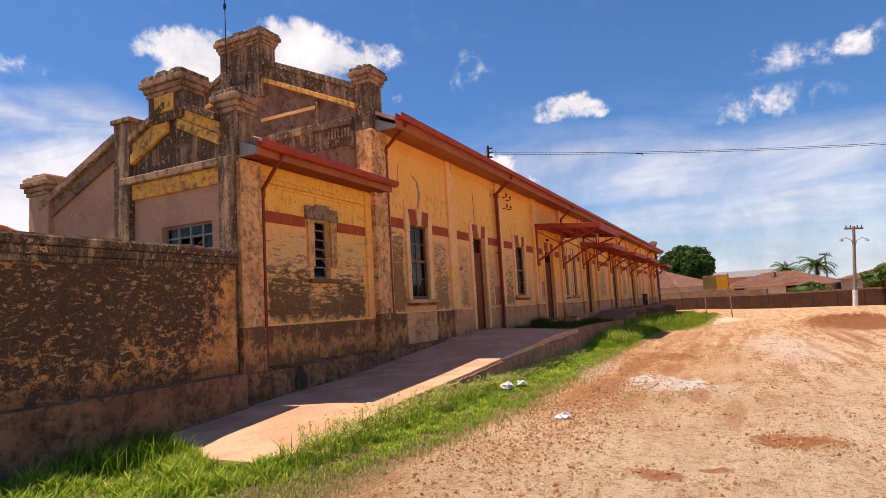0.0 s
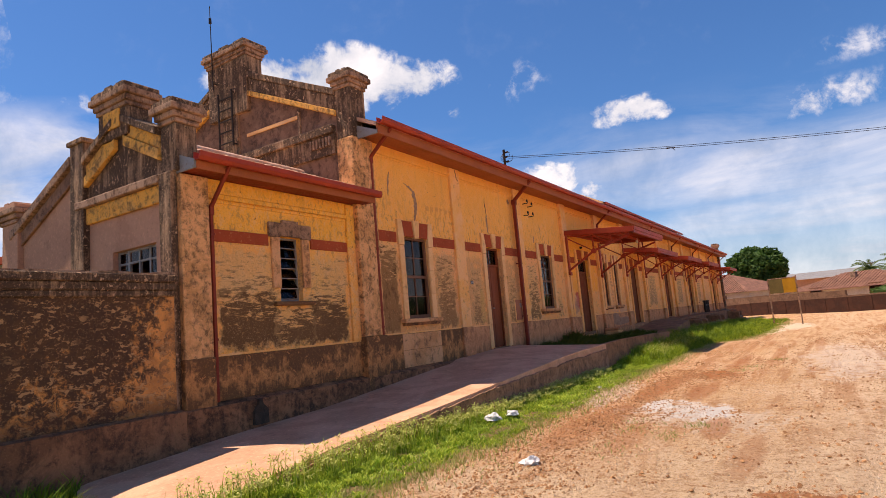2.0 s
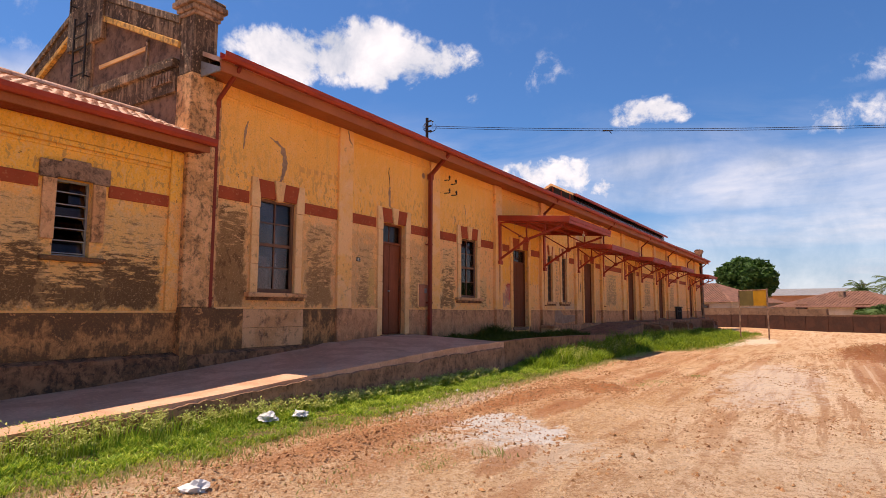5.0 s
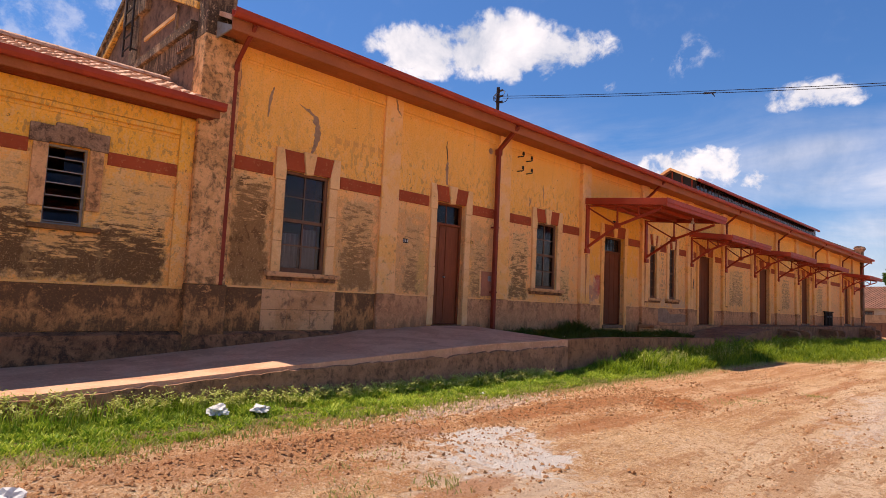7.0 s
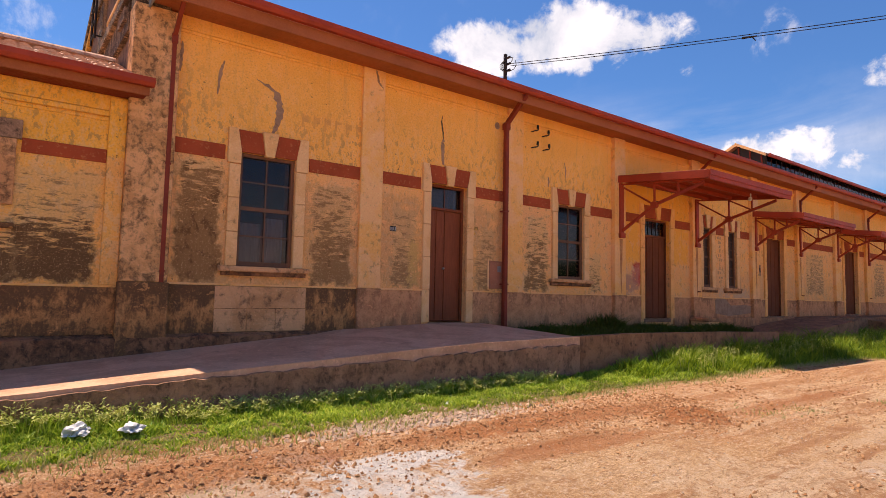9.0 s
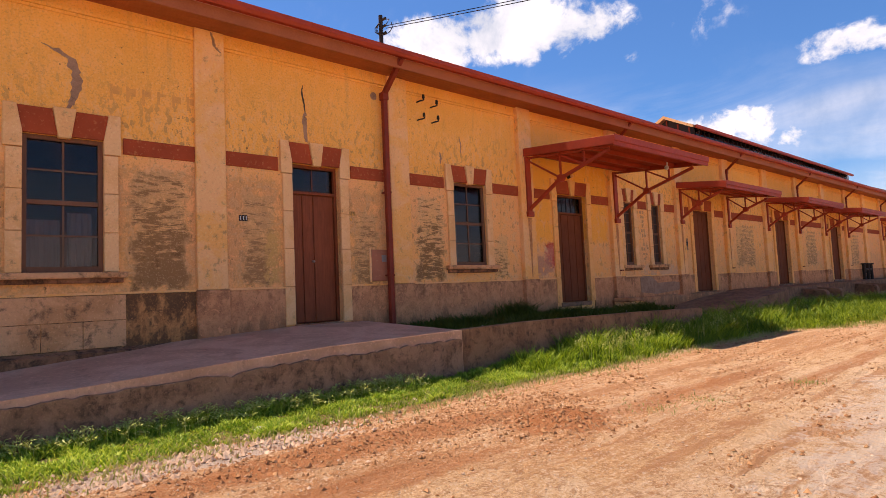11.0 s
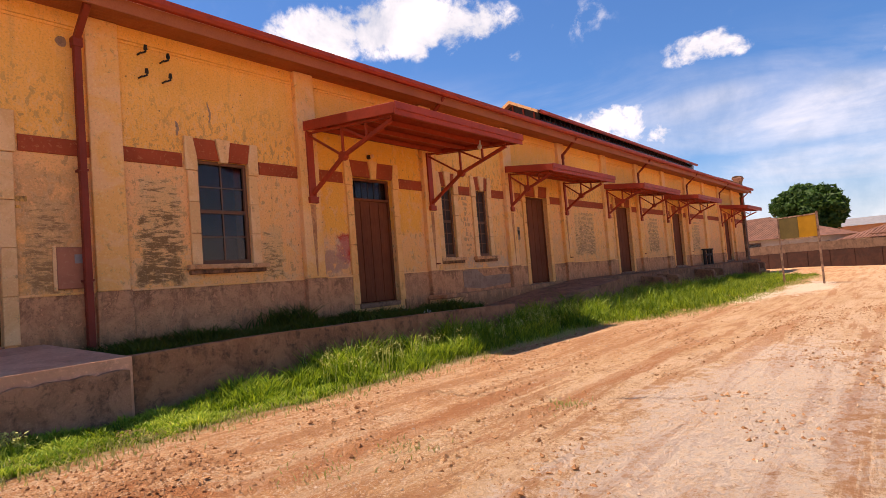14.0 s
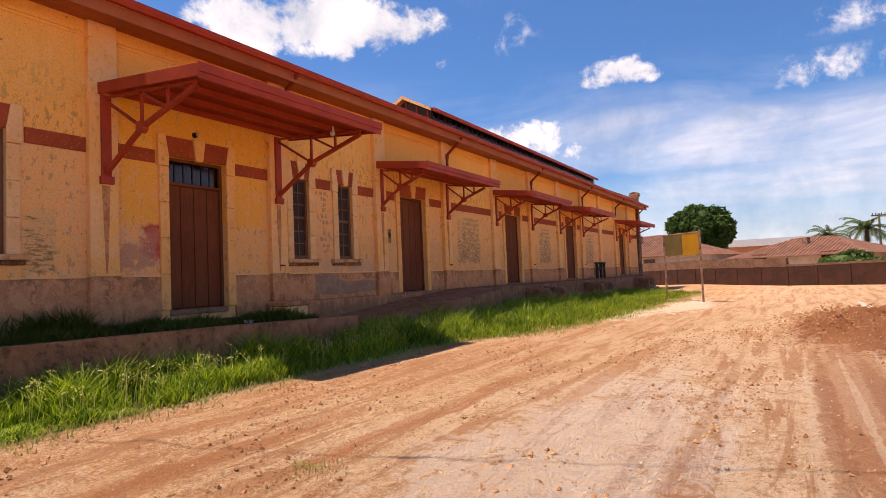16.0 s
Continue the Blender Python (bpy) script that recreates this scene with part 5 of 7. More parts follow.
strip(bm, [(-4.16, -4.34, y, float(np.interp(y, [16.6, 18.2, 21.6, 24.2], [0.72, 0.74, 0.70, 0.64])) + 0.01 * noise.noise(Vector((y * 4, 0, 2))), float(np.interp(y, [16.6, 18.2, 21.6, 24.2], [0.72, 0.74, 0.70, 0.64]))) for y in [16.64 + i * 0.12 for i in range(63)]], -0.3)
bedwall = tagged(part("bed_wall", bm, M_BEDWALL), "low rough concrete retaining wall of weedy bed", "low wall", kind="structure")
bm = BM()
strip(bm, [(-4.345, -6.58, y, 0.56 + 0.04 * noise.noise(Vector((y * 2, 0, 2))), 0.66 + 0.05 * noise.noise(Vector((y * 2, 6, 2)))) for y in [16.64 + i * 0.2 for i in range(38)]], -0.3)
tagged(part("bed_soil", bm, M_SOIL_HOLLOW), "dark weedy soil of the raised bed", "soil", kind="structure")

# ramp and plinth along the far bays
bm = BM()
strip(bm, [(-4.75, -6.60, y, float(np.interp(y, [24.3, 25.6, 29.0, 31.2], [0.20, 0.34, 0.68, 0.84])), float(np.interp(y, [24.3, 26.0, 29.0, 31.2], [0.36, 0.46, 0.74, 0.88]))) for y in [24.3 + i * 0.3 for i in range(24)]], -0.3)
tagged(part("ramp", bm, M_BEDWALL), "low concrete ramp up to the doors", "ramp", kind="structure")
bm = BM()
strip(bm, [(-5.75, -6.60, y, 0.86, 0.90) for y in [31.25 + i * 1.3 for i in range(21)]], -0.3)
kerb = tagged(part("walkway", bm, M_BEDWALL), "raised rendered walkway along the wall", "walkway", kind="structure")

# ---- canopies ----


def canopy(y0, y1, x_out, z_wall, z_out, piers, z_foot, label, post=0.05):
    e = empty("canopy", (0, 0, 0), label, "canopy", "canopies along the facade")
    n = 26
    sl = (z_wall - z_out) / (x_out - XF)
    zf = lambda x: z_wall - (x - XF) * sl
    bm = BM()
    prev = None
    m = int((y1 - y0) / 0.045)
    for i in range(m + 1):
        y = y0 + (y1 - y0) * i / m
        d = 0.018 if i % 2 else 0.0
        q = [bm.verts.new((XF + 0.06, y, zf(XF) - 0.05 + d)), bm.verts.new((x_out, y, zf(x_out) - 0.05 + d)), bm.verts.new((x_out, y, zf(x_out) - 0.056 + d)), bm.verts.new((XF + 0.06, y, zf(XF) - 0.056 + d))]
        if prev:
            for k in range(4):
                bm.faces.new((prev[k], prev[(k + 1) % 4], q[(k + 1) % 4], q[k]))
        prev = q
    part("roof_sheet", bm, M_RED, e, "red corrugated sheet")
    bm = BM()
    box(bm, x_out, x_out + 0.025, y0 - 0.02, y1 + 0.02, z_out - 0.20, z_out)
    part("front_fascia", bm, M_RED, e, "", 0.004)
    bm = BM()
    box(bm, x_out + 0.027, x_out + 0.05, y0 - 0.03, y1 + 0.03, z_out - 0.11, z_out + 0.015)
    part("front_moulding", bm, M_RED, e, "", 0.004)
    for y in (y0 - 0.02, y1 - 0.01):
        bm = BM()
        prism(bm, [(XF + 0.06, zf(XF) + 0.01), (x_out - 0.002, z_out + 0.01), (x_out - 0.002, z_out - 0.17), (XF + 0.06, zf(XF) - 0.17)], "y", y, y + 0.03)
        part("side_fascia", bm, M_RED, e, "", 0.003)
    k = 4
    for i in range(k):
        x = XF + 0.25 + (x_out - XF - 0.4) * i / (k - 1)
        bm = BM()
        box(bm, x - 0.03, x + 0.03, y0 + 0.02, y1 - 0.02, zf(x) - 0.15, zf(x) - 0.06)
        part("purlin", bm, M_RED, e)
    for y in piers:
        w = XF + 0.12
        xn, zn = w + (x_out - w) * 0.40, z_foot + (z_out - 0.25 - z_foot) * 0.62
        xo, zo = x_out - 0.16, zf(x_out) - 0.24
        t = 0.05
        top = lambda x: zf(x) - 0.20
        bm = BM()
        box(bm, XF + 0.06, w + 0.03, y - post, y + post, z_foot - 0.02, zf(w) - 0.17)
        part("bracket_post", bm, M_RED, e, "", 0.004)
        bm = BM()
        box(bm, XF + 0.05, w + 0.06, y - post - 0.025, y + post + 0.025, z_foot - 0.14, z_foot - 0.022)
        part("bracket_foot", bm, M_RED, e, "", 0.008)
        for nm, p, q in (("brace", (w, z_foot + 0.02), (xn, zn)), ("brace", (xn, zn), (xo, zo)), ("strut", (w, zf(w) - 0.24), (xn, zn)), ("strut", (xn, zn), (xn, top(xn))), ("strut", (xn + (xo - xn) * 0.5, zn + (zo - zn) * 0.5), (xn + (xo - xn) * 0.5, top(xn + (xo - xn) * 0.5))), ("strut", (xn, top(xn) - 0.02), (xn + (xo - xn) * 0.5, zn + (zo - zn) * 0.5)), ("chord", (w, top(w)), (xo, top(xo)))):
            bm = BM()
            beam(bm, (p[0], y, p[1]), (q[0], y, q[1]), t * (1.2 if nm == "brace" else 0.8), t * (1.25 if nm == "brace" else 0.75))
            part(nm, bm, M_RED, e)
        bm = BM()
        rod(bm, (xn, y - 0.05, zn), (xn, y + 0.05, zn), 0.085, 10)
        part("gusset", bm, M_RED, e)
    return e


canopy(20.98, 24.96, -4.20, 4.40, 4.19, (21.07, 24.58), 3.0, "large red-painted iron bracket canopy over a door", 0.075)
for a, b, py in ((27.95, 32.06, (28.12, 31.44)), (34.7, 38.75, (34.87, 38.2)), (41.35, 45.4, (41.52, 44.88)), (51.15, 55.15, (51.32, 54.58))):
    canopy(a, b, -5.06, 4.24, 4.05, py, 3.12, "red-painted iron bracket canopy over a door")


def downpipe(y, x_gut, z_gut, z_knee, z_foot, w=0.09, off=0.13):
    e = empty("downpipe", (0, 0, 0), "red painted square metal downpipe on the wall", "downpipe", "downpipes")
    x = XF + off
    bm = BM()
    box(bm, x - w / 2, x + w / 2, y - w / 2, y + w / 2, z_foot, z_knee)
    part("pipe", bm, M_REDPIPE, e, "", 0.006)
    bm = BM()
    beam(bm, (x, y, z_knee - 0.05), (x_gut, y, z_gut), w * 0.9, w * 0.9)
    part("swan_neck", bm, M_REDPIPE, e)
    bm = BM()
    box(bm, x - w * 0.7, x + w * 0.7, y - w * 0.7, y + w * 0.7, z_knee - 0.16, z_knee - 0.02)
    part("collar", bm, M_REDPIPE, e, "", 0.006)
    for z in (1.6, 3.1):
        if z < z_knee:
            bm = BM()
            box(bm, XF + 0.02, x + w * 0.6, y - w * 0.62, y + w * 0.62, z, z + 0.03)
            part("clip", bm, M_REDPIPE, e)


downpipe(17.14, -5.93, 5.42, 4.98, 0.72, 0.09)
downpipe(7.0, -6.09, 4.03, 3.55, 0.76, 0.05, 0.075)
downpipe(10.66, -5.93, 5.42, 5.0, 0.60, 0.06)
for y in (24.62, 31.5, 38.25, 44.95, 51.35, 57.2):
    downpipe(y, -5.93, 5.42, 5.0, 4.45, 0.07)

# ---- roof monitor ----
MY0, MY1 = 35.6, 59.0
mon = empty("roof_monitor", (0, 0, 0), "long glazed roof monitor with red-tiled roof", "roof monitor")
bm = BM()
prism(bm, [(-11.95, 7.75), (-10.6, 8.5), (-9.2, 7.80), (-9.2, 7.72), (-10.6, 8.42), (-11.95, 7.67)], "y", MY0 - 0.25, YN)
part("roof", bm, M_FARTILE, mon)
bm = BM()
prism(bm, [(-9.45, 6.5), (-11.7, 6.5), (-11.7, 7.7), (-10.6, 8.4), (-9.45, 7.85)], "y", MY0, MY0 + 0.1)
part("end_wall", bm, M_DARKMETAL, mon, "dark glazed end wall")
for x in (-11.6, -11.05, -10.6, -10.1, -9.6):
    bm = BM()
    z = 8.36 - abs(x + 10.6) * 0.52
    box(bm, x - 0.03, x + 0.03, MY0 - 0.04, MY0 - 0.001, 6.9, z)
    part("end_mullion", bm, M_REDPIPE, mon)
for s in (1, -1):
    bm = BM()
    prism(bm, [(-10.6, 8.40), (-10.6 + s * 1.30, 7.72), (-10.6 + s * 1.30, 7.84), (-10.6, 8.53)], "y", MY0 - 0.30, MY0 - 0.255)
    part("verge_board", bm, M_TRIM, mon, "pale mortar verge", 0.0)
bm = BM()
box(bm, -9.24, -9.14, MY0 - 0.25, YN, 7.70, 7.82)
part("gutter", bm, M_RED, mon)
bm = BM()
box(bm, -9.47, -9.43, MY0 + 0.1, YN, 6.9, 7.8)
part("glazing", bm, M_GLASS, mon)
bm = BM()
box(bm, -9.49, -9.40, MY0, YN, 6.8, 7.28)
part("sill_board", bm, M_RED, mon)
for i in range(46):
    bm = BM()
    y = MY0 + 0.05 + i * 0.48
    box(bm, -9.46, -9.41, y, y + 0.03, 7.28, 7.74)
    part("glazing_bar", bm, M_DARKMETAL, mon)

# ---- the far side of the yard ----


M_COPING = grimy("grey_brown_coping", (0.20, 0.115, 0.072), (0.15, 0.085, 0.052), (0.08, 0.045, 0.03), 0.4)


def far_wall():
    e = empty("wall_yard", (0, 0, 0), "dark brick yard wall with grey coping", "wall", kind="structure")
    a, b = Vector((-9.5, 67.5)), Vector((34.0, 27.0))
    d = b - a
    n = 30
    for i in range(n):
        p, q = a + d * i / n, a + d * (i + 1) / n
        zb = min(ground_z(*p), ground_z(*q)) - 0.2
        zt = ground_z(*((p + q) / 2)) + 1.24
        zu = zt + (0.55 - 0.02 * i if i < 8 else 0.0)
        u = (q - p).normalized()
        w = Vector((-u.y, u.x)) * 0.09
        for nm, c0, c1, za, zz, th, mat in (("brick_panel", p + u * 0.02, q - u * 0.02, zb, zt - 0.12, 1.0, M_BRICK), ("coping", p, q, zt - 0.118, zu, 1.1, M_COPING), ("wall_pier", p - u * 0.09, p + u * 0.09, zb, zt - 0.122, 1.3, M_BRICK)):
            bm = BM()
            prism(bm, [tuple(c0 - w * th), tuple(c1 - w * th), tuple(c1 + w * th), tuple(c0 + w * th)], "z", za, zz)
            part(nm, bm, mat, e)


far_wall()


def tiled_house(x, y, w, d, z_eave, z_ridge, turn, label, chimney=True):
    e = empty("house", (x, y, 0), label, "house", "houses behind the yard wall")
    e.rotation_euler = (0, 0, radians(turn))
    bm = BM()
    box(bm, -w / 2, w / 2, -d / 2, d / 2, -0.5, z_eave)
    part("wall", bm, M_HOUSE, e)
    bm = BM()
    o = 0.5
    lo = [bm.verts.new(p) for p in ((-w / 2 - o, -d / 2 - o, z_eave - 0.1), (w / 2 + o, -d / 2 - o, z_eave - 0.1), (w / 2 + o, d / 2 + o, z_eave - 0.1), (-w / 2 - o, d / 2 + o, z_eave - 0.1))]
    r = [bm.verts.new((-w / 2 + d / 2, 0, z_ridge)), bm.verts.new((w / 2 - d / 2, 0, z_ridge))]
    for f in ((lo[0], lo[1], r[1], r[0]), (lo[2], lo[3], r[0], r[1]), (lo[1], lo[2], r[1]), (lo[3], lo[0], r[0]), (lo[3], lo[2], lo[1], lo[0])):
        bm.faces.new(f)
    rf = part("roof", bm, M_FARTILE, e, "red clay-tiled hipped roof")
    # courses of tiles as thin raised ribs
    bm = BM()
    k = int(w / 0.3)
    for i in range(k + 1):
        t = -w / 2 + w * i / k
        top = max(0.05, min(1.0, (w / 2 - abs(t)) / (d / 2)))
        zt = z_eave - 0.1 + (z_ridge - z_eave + 0.1) * top
        for s in (-1, 1):
            beam(bm, (t, s * (d / 2 + o), z_eave - 0.08), (t, s * (d / 2 + o) * (1 - top) + 0.001, zt + 0.02), 0.15, 0.05)
    part("tile_ribs", bm, M_FARTILE, rf)
    if chimney:
        bm = BM()
        box(bm, -0.25, 0.25, -d * 0.2 - 0.25, -d * 0.2 + 0.25, z_ridge - 0.9, z_ridge - 0.02)
        part("chimney", bm, M_TRIM_GREY, rf, "", 0.02)
    for i in (-1, 1):
        wn = part("window", box_bm(i * w * 0.25 - 0.6, i * w * 0.25 + 0.6, -d / 2 - 0.03, -d / 2 + 0.02, 0.9, 2.1), M_FRAME, e)
        part("pane", box_bm(i * w * 0.25 - 0.5, i * w * 0.25 + 0.5, -d / 2 - 0.04, -d / 2 - 0.032, 1.0, 2.0), M_GLASS, wn)
    return e


def box_bm(*a):
    bm = BM()
    box(bm, *a)
    return bm


M_HOUSE = grimy("cream_house_render", (0.62, 0.54, 0.44), (0.54, 0.46, 0.36), (0.35, 0.28, 0.2), 0.1, 0.4, 0.2)
tiled_house(-9.2, 75.0, 12.0, 9.0, 2.4, 4.4, -25, "cream house with red clay-tiled roof behind the wall")
tiled_house(4.0, 74.0, 10.5, 7.5, 1.9, 3.35, -25, "low cream house with broad red-tiled roof")
tiled_house(15.5, 72.0, 10.0, 8.0, 2.2, 3.6, -30, "pale house with tiled roof half hidden by trees", False)
# long shed roof far behind
shed = empty("shed", (0.5, 100, 0), "distant long shed with pale metal roof", "shed")
bm = BM()
prism(bm, [(-6, -0.5), (6, -0.5), (6, 3.6), (-6, 3.6)], "y", 0, 10)
part("wall", bm, M_GREYREND, shed)
bm = BM()
prism(bm, [(-0.8, 3.6), (10.8, 3.6), (5, 4.7)], "x", -6.5, 6.5)
part("roof", bm, M_STEEL, shed, "pale metal roof")


def leaf_cloud(name, mat, parent, clumps, leaves, size, seed, label=""):
    """Many small leaf blades gathered in clumps (centre, radii)."""
    rnd = random.Random(seed)
    verts, faces = [], []
    for (cx, cy, cz, rx, ry, rz) in clumps:
        for _ in range(leaves):
            d = Vector((rnd.gauss(0, 1), rnd.gauss(0, 1), rnd.gauss(0, 1))).normalized()
            r = 0.72 + 0.34 * rnd.random()
            p = Vector((cx + d.x * rx * r, cy + d.y * ry * r, cz + d.z * rz * r))
            u = Vector((rnd.gauss(0, 1), rnd.gauss(0, 1), rnd.gauss(0, 0.7))).normalized()
            w = (d + u * 0.6).cross(u).normalized()
            s = size * (0.6 + 0.8 * rnd.random())
            k = len(verts)
            verts += [p - u * s, p + w * s * 0.45, p + u * s, p - w * s * 0.45]
            faces.append((k, k + 1, k + 2, k + 3))
    me = bpy.data.meshes.new(name)
    me.from_pydata(verts, [], faces)
    me.materials.append(mat)
    ob = new(name, me)
    ob.parent = parent
    if label:
        tagged(ob, label)
    return ob


M_BARK = wooden("grey_brown_bark", (0.14, 0.10, 0.07), (0.22, 0.17, 0.12), 0.9, (6, 6, 1))


def tree(x, y, z_base, h, rx, ry, label, seed, mat=M_LEAF, n=60, leaves=120, size=0.22, z_low=0.3):
    e = empty("tree", (x, y, z_base), label, "tree")
    rnd = random.Random(seed)
    bm = BM()
    rod(bm, (0, 0, -0.3), (0.1, 0, h * 0.4), 0.28, 10, 0.18)
    tr = part("trunk", bm, M_BARK, e)
    for i in range(6):
        bm = BM()
        a = i * 1.05
        rod(bm, (0.1, 0, h * 0.36), (rx * 0.6 * math.cos(a), ry * 0.6 * math.sin(a), h * (0.55 + 0.1 * (i % 3))), 0.12, 7, 0.04)
        part("limb", bm, M_BARK, tr)
    cl = []
    zc = h * (0.5 + z_low / 2)
    rz = h * (0.5 - z_low / 2)
    for i in range(n):
        d = Vector((rnd.gauss(0, 1), rnd.gauss(0, 1), rnd.gauss(0, 1))).normalized()
        f = 0.76 + 0.10 * rnd.random()
        s = 0.19 + 0.10 * rnd.random()
        cl.append((d.x * rx * f, d.y * ry * f, zc + d.z * rz * f, rx * s, ry * s, rz * s * 0.9))
    leaf_cloud("crown", mat, e, cl, leaves, size, seed)
    bm = BM()
    bmesh.ops.create_icosphere(bm, subdivisions=3, radius=1.0)
    for v in bm.verts:
        q = 0.78 + 0.12 * noise.noise(v.co * 2.2 + Vector((seed, 0, 0)))
        v.co = Vector((v.co.x * rx * q, v.co.y * ry * q, zc + v.co.z * rz * q))
    part("inner_foliage", bm, mat, e)
    return e


tree(-5.9, 84.0, 0.0, 7.9, 3.3, 3.3, "round dense dark-green mango tree behind the house", 3, n=150, leaves=130, size=0.24)


def palm(x, y, h, seed):
    e = empty("palm_tree", (x, y, 0), "tall palm with drooping green fronds behind the wall", "palm tree", "palms")
    bm = BM()
    rod(bm, (0, 0, -0.5), (0, 0, h), 0.2, 9, 0.14)
    part("trunk", bm, M_BARK, e)
    rnd = random.Random(seed)
    for i in range(34):
        a, el = i * 2.4, 0.1 + 1.1 * rnd.random()
        verts, faces = [], []
        p = Vector((0, 0, h))
        d = Vector((math.cos(a) * math.cos(el), math.sin(a) * math.cos(el), math.sin(el)))
        side = d.cross(Vector((0, 0, 1))).normalized()
        for k in range(14):
            d.z -= 0.12
            d.normalize()
            q = p + d * 0.16
            for s in (-1, 1):
                tip = p + side * s * (0.42 - 0.016 * k) + d * 0.24 - Vector((0, 0, 0.16))
                v = len(verts)
                verts += [p, p + d * 0.15, tip]
                faces.append((v, v + 1, v + 2))
            p = q
        me = bpy.data.meshes.new("frond")
        me.from_pydata(verts, [], faces)
        me.materials.append(M_PALM)
        f = new("frond", me)
        f.parent = e


palm(7.8, 76, 3.9, 1)
palm(5.7, 88, 3.8, 2)
tree(13.5, 66.0, -0.2, 4.2, 3.2, 3.0, "broad green shrub trees over the wall", 5, M_BUSH, 40, 150, 0.22, 0.1)
tree(18.5, 62.0, -0.2, 4.4, 4.2, 3.0, "broad green shrub trees over the wall", 6, M_BUSH, 50, 150, 0.22, 0.1)
tree(25.0, 56.0, -0.2, 4.6, 4.2, 3.4, "broad green shrub trees over the wall", 7, M_BUSH, 50, 150, 0.22, 0.1)
tree(5.4, 60.5, -0.1, 1.95, 1.7, 1.2, "low spreading bush above the wall", 8, M_BUSH, 30, 140, 0.2, 0.1)


def utility_pole(x, y, h, z0, lamp, label):
    e = empty("utility_pole", (x, y, z0), label, "utility pole", "utility poles")
    bm = BM()
    rod(bm, (0, 0, 0), (0, 0, h), 0.13, 10, 0.09)
    part("pole", bm, M_CONCPOLE, e)
    bm = BM()
    box(bm, -0.55, 0.55, -0.06, 0.06, h - 0.22, h - 0.10)
    part("crossarm", bm, M_BARK, e)
    for s in (-0.45, -0.2, 0.2, 0.45):
        bm = BM()
        rod(bm, (s, 0, h - 0.1), (s, 0, h + 0.06), 0.035, 8)
        part("insulator", bm, M_DARKMETAL, e)
    if lamp:
        bm = BM()
        rod(bm, (0, 0, 0), (0, 0, 1.15), 0.16, 12, 0.155)
        part("painted_base", bm, M_WHITE, e, "whitewashed pole base")
        for s in (-1, 1):
            bm = BM()
            pts = [(0, h - 1.6), (s * 0.15, h - 1.0), (s * 0.45, h - 0.8), (s * 0.75, h - 0.9)]
            for a, b in zip(pts, pts[1:]):
                rod(bm, (a[0], -0.05, a[1]), (b[0], -0.05, b[1]), 0.025, 7)
            arm = part("lamp_arm", bm, M_STEEL, e)
            bm = BM()
            rod(bm, (s * 0.75, -0.05, h - 1.05), (s * 0.75, -0.05, h - 0.88), 0.14, 12, 0.06)
            part("lamp_shade", bm, M_STEEL, arm)
    return e


M_CONCPOLE = grimy("grey_pole", (0.24, 0.2, 0.17), (0.2, 0.16, 0.13), (0.12, 0.1, 0.08), 0.2)
street_pole = utility_pole(7.1, 49.8, 5.6, 0.0, True, "street-lamp pole with whitewashed base by the wall")
street_pole.rotation_euler = (0, radians(5), 0)
utility_pole(9.1, 80.0, 5.3, 0.0, False, "distant power pole with crossarm")
utility_pole(6.0, 92.0, 4.8, 0.0, False, "distant power pole with crossarm")

# yellow board on two posts
board = empty("notice_board", (0, 0, 0), "faded yellow sheet-metal board on two thin posts", "sign")
A, B = Vector((-1.95, 40.6, 0)), Vector((-0.52, 39.6, 0))
M_BOARD = painted("faded_yellow_sheet", (0.46, 0.215, 0.016), (0.32, 0.18, 0.05), 0.5, 0.0, 0.4)
# left panel: a darker olive than the yellow right one
M_BOARDB = painted("dark_olive_sheet", (0.15, 0.105, 0.035), (0.24, 0.15, 0.04), 0.6, 0.0, 0.5)
for p, h in ((A, 2.55), (B, 2.62)):
    bm = BM()
    box(bm, p.x - 0.035, p.x + 0.035, p.y - 0.035, p.y + 0.035, ground_z(p.x, p.y) - 0.1, h)
    part("post", bm, M_TRIM_GREY, board, "", 0.004)


def panel_between(p, q, s0, s1, z0, z1, th, mat, name):
    a, b = p.lerp(q, s0), p.lerp(q, s1)
    u = (b - a).normalized()
    w = Vector((-u.y, u.x, 0)) * th
    bm = BM()
    prism(bm, [tuple((a - w).xy), tuple((b - w).xy), tuple((b + w).xy), tuple((a + w).xy)], "z", z0, z1)
    return part(name, bm, mat, board)


panel_between(A, B, 0.03, 0.515, 1.72, 2.52, 0.012, M_BOARDB, "panel")
panel_between(A, B, 0.525, 0.97, 1.72, 2.52, 0.012, M_BOARD, "panel")
panel_between(A, B, 0.0, 1.0, 2.524, 2.57, 0.02, M_TRIM_GREY, "top_rail")
panel_between(A, B, 0.0, 1.0, 1.67, 1.716, 0.02, M_TRIM_GREY, "bottom_rail")

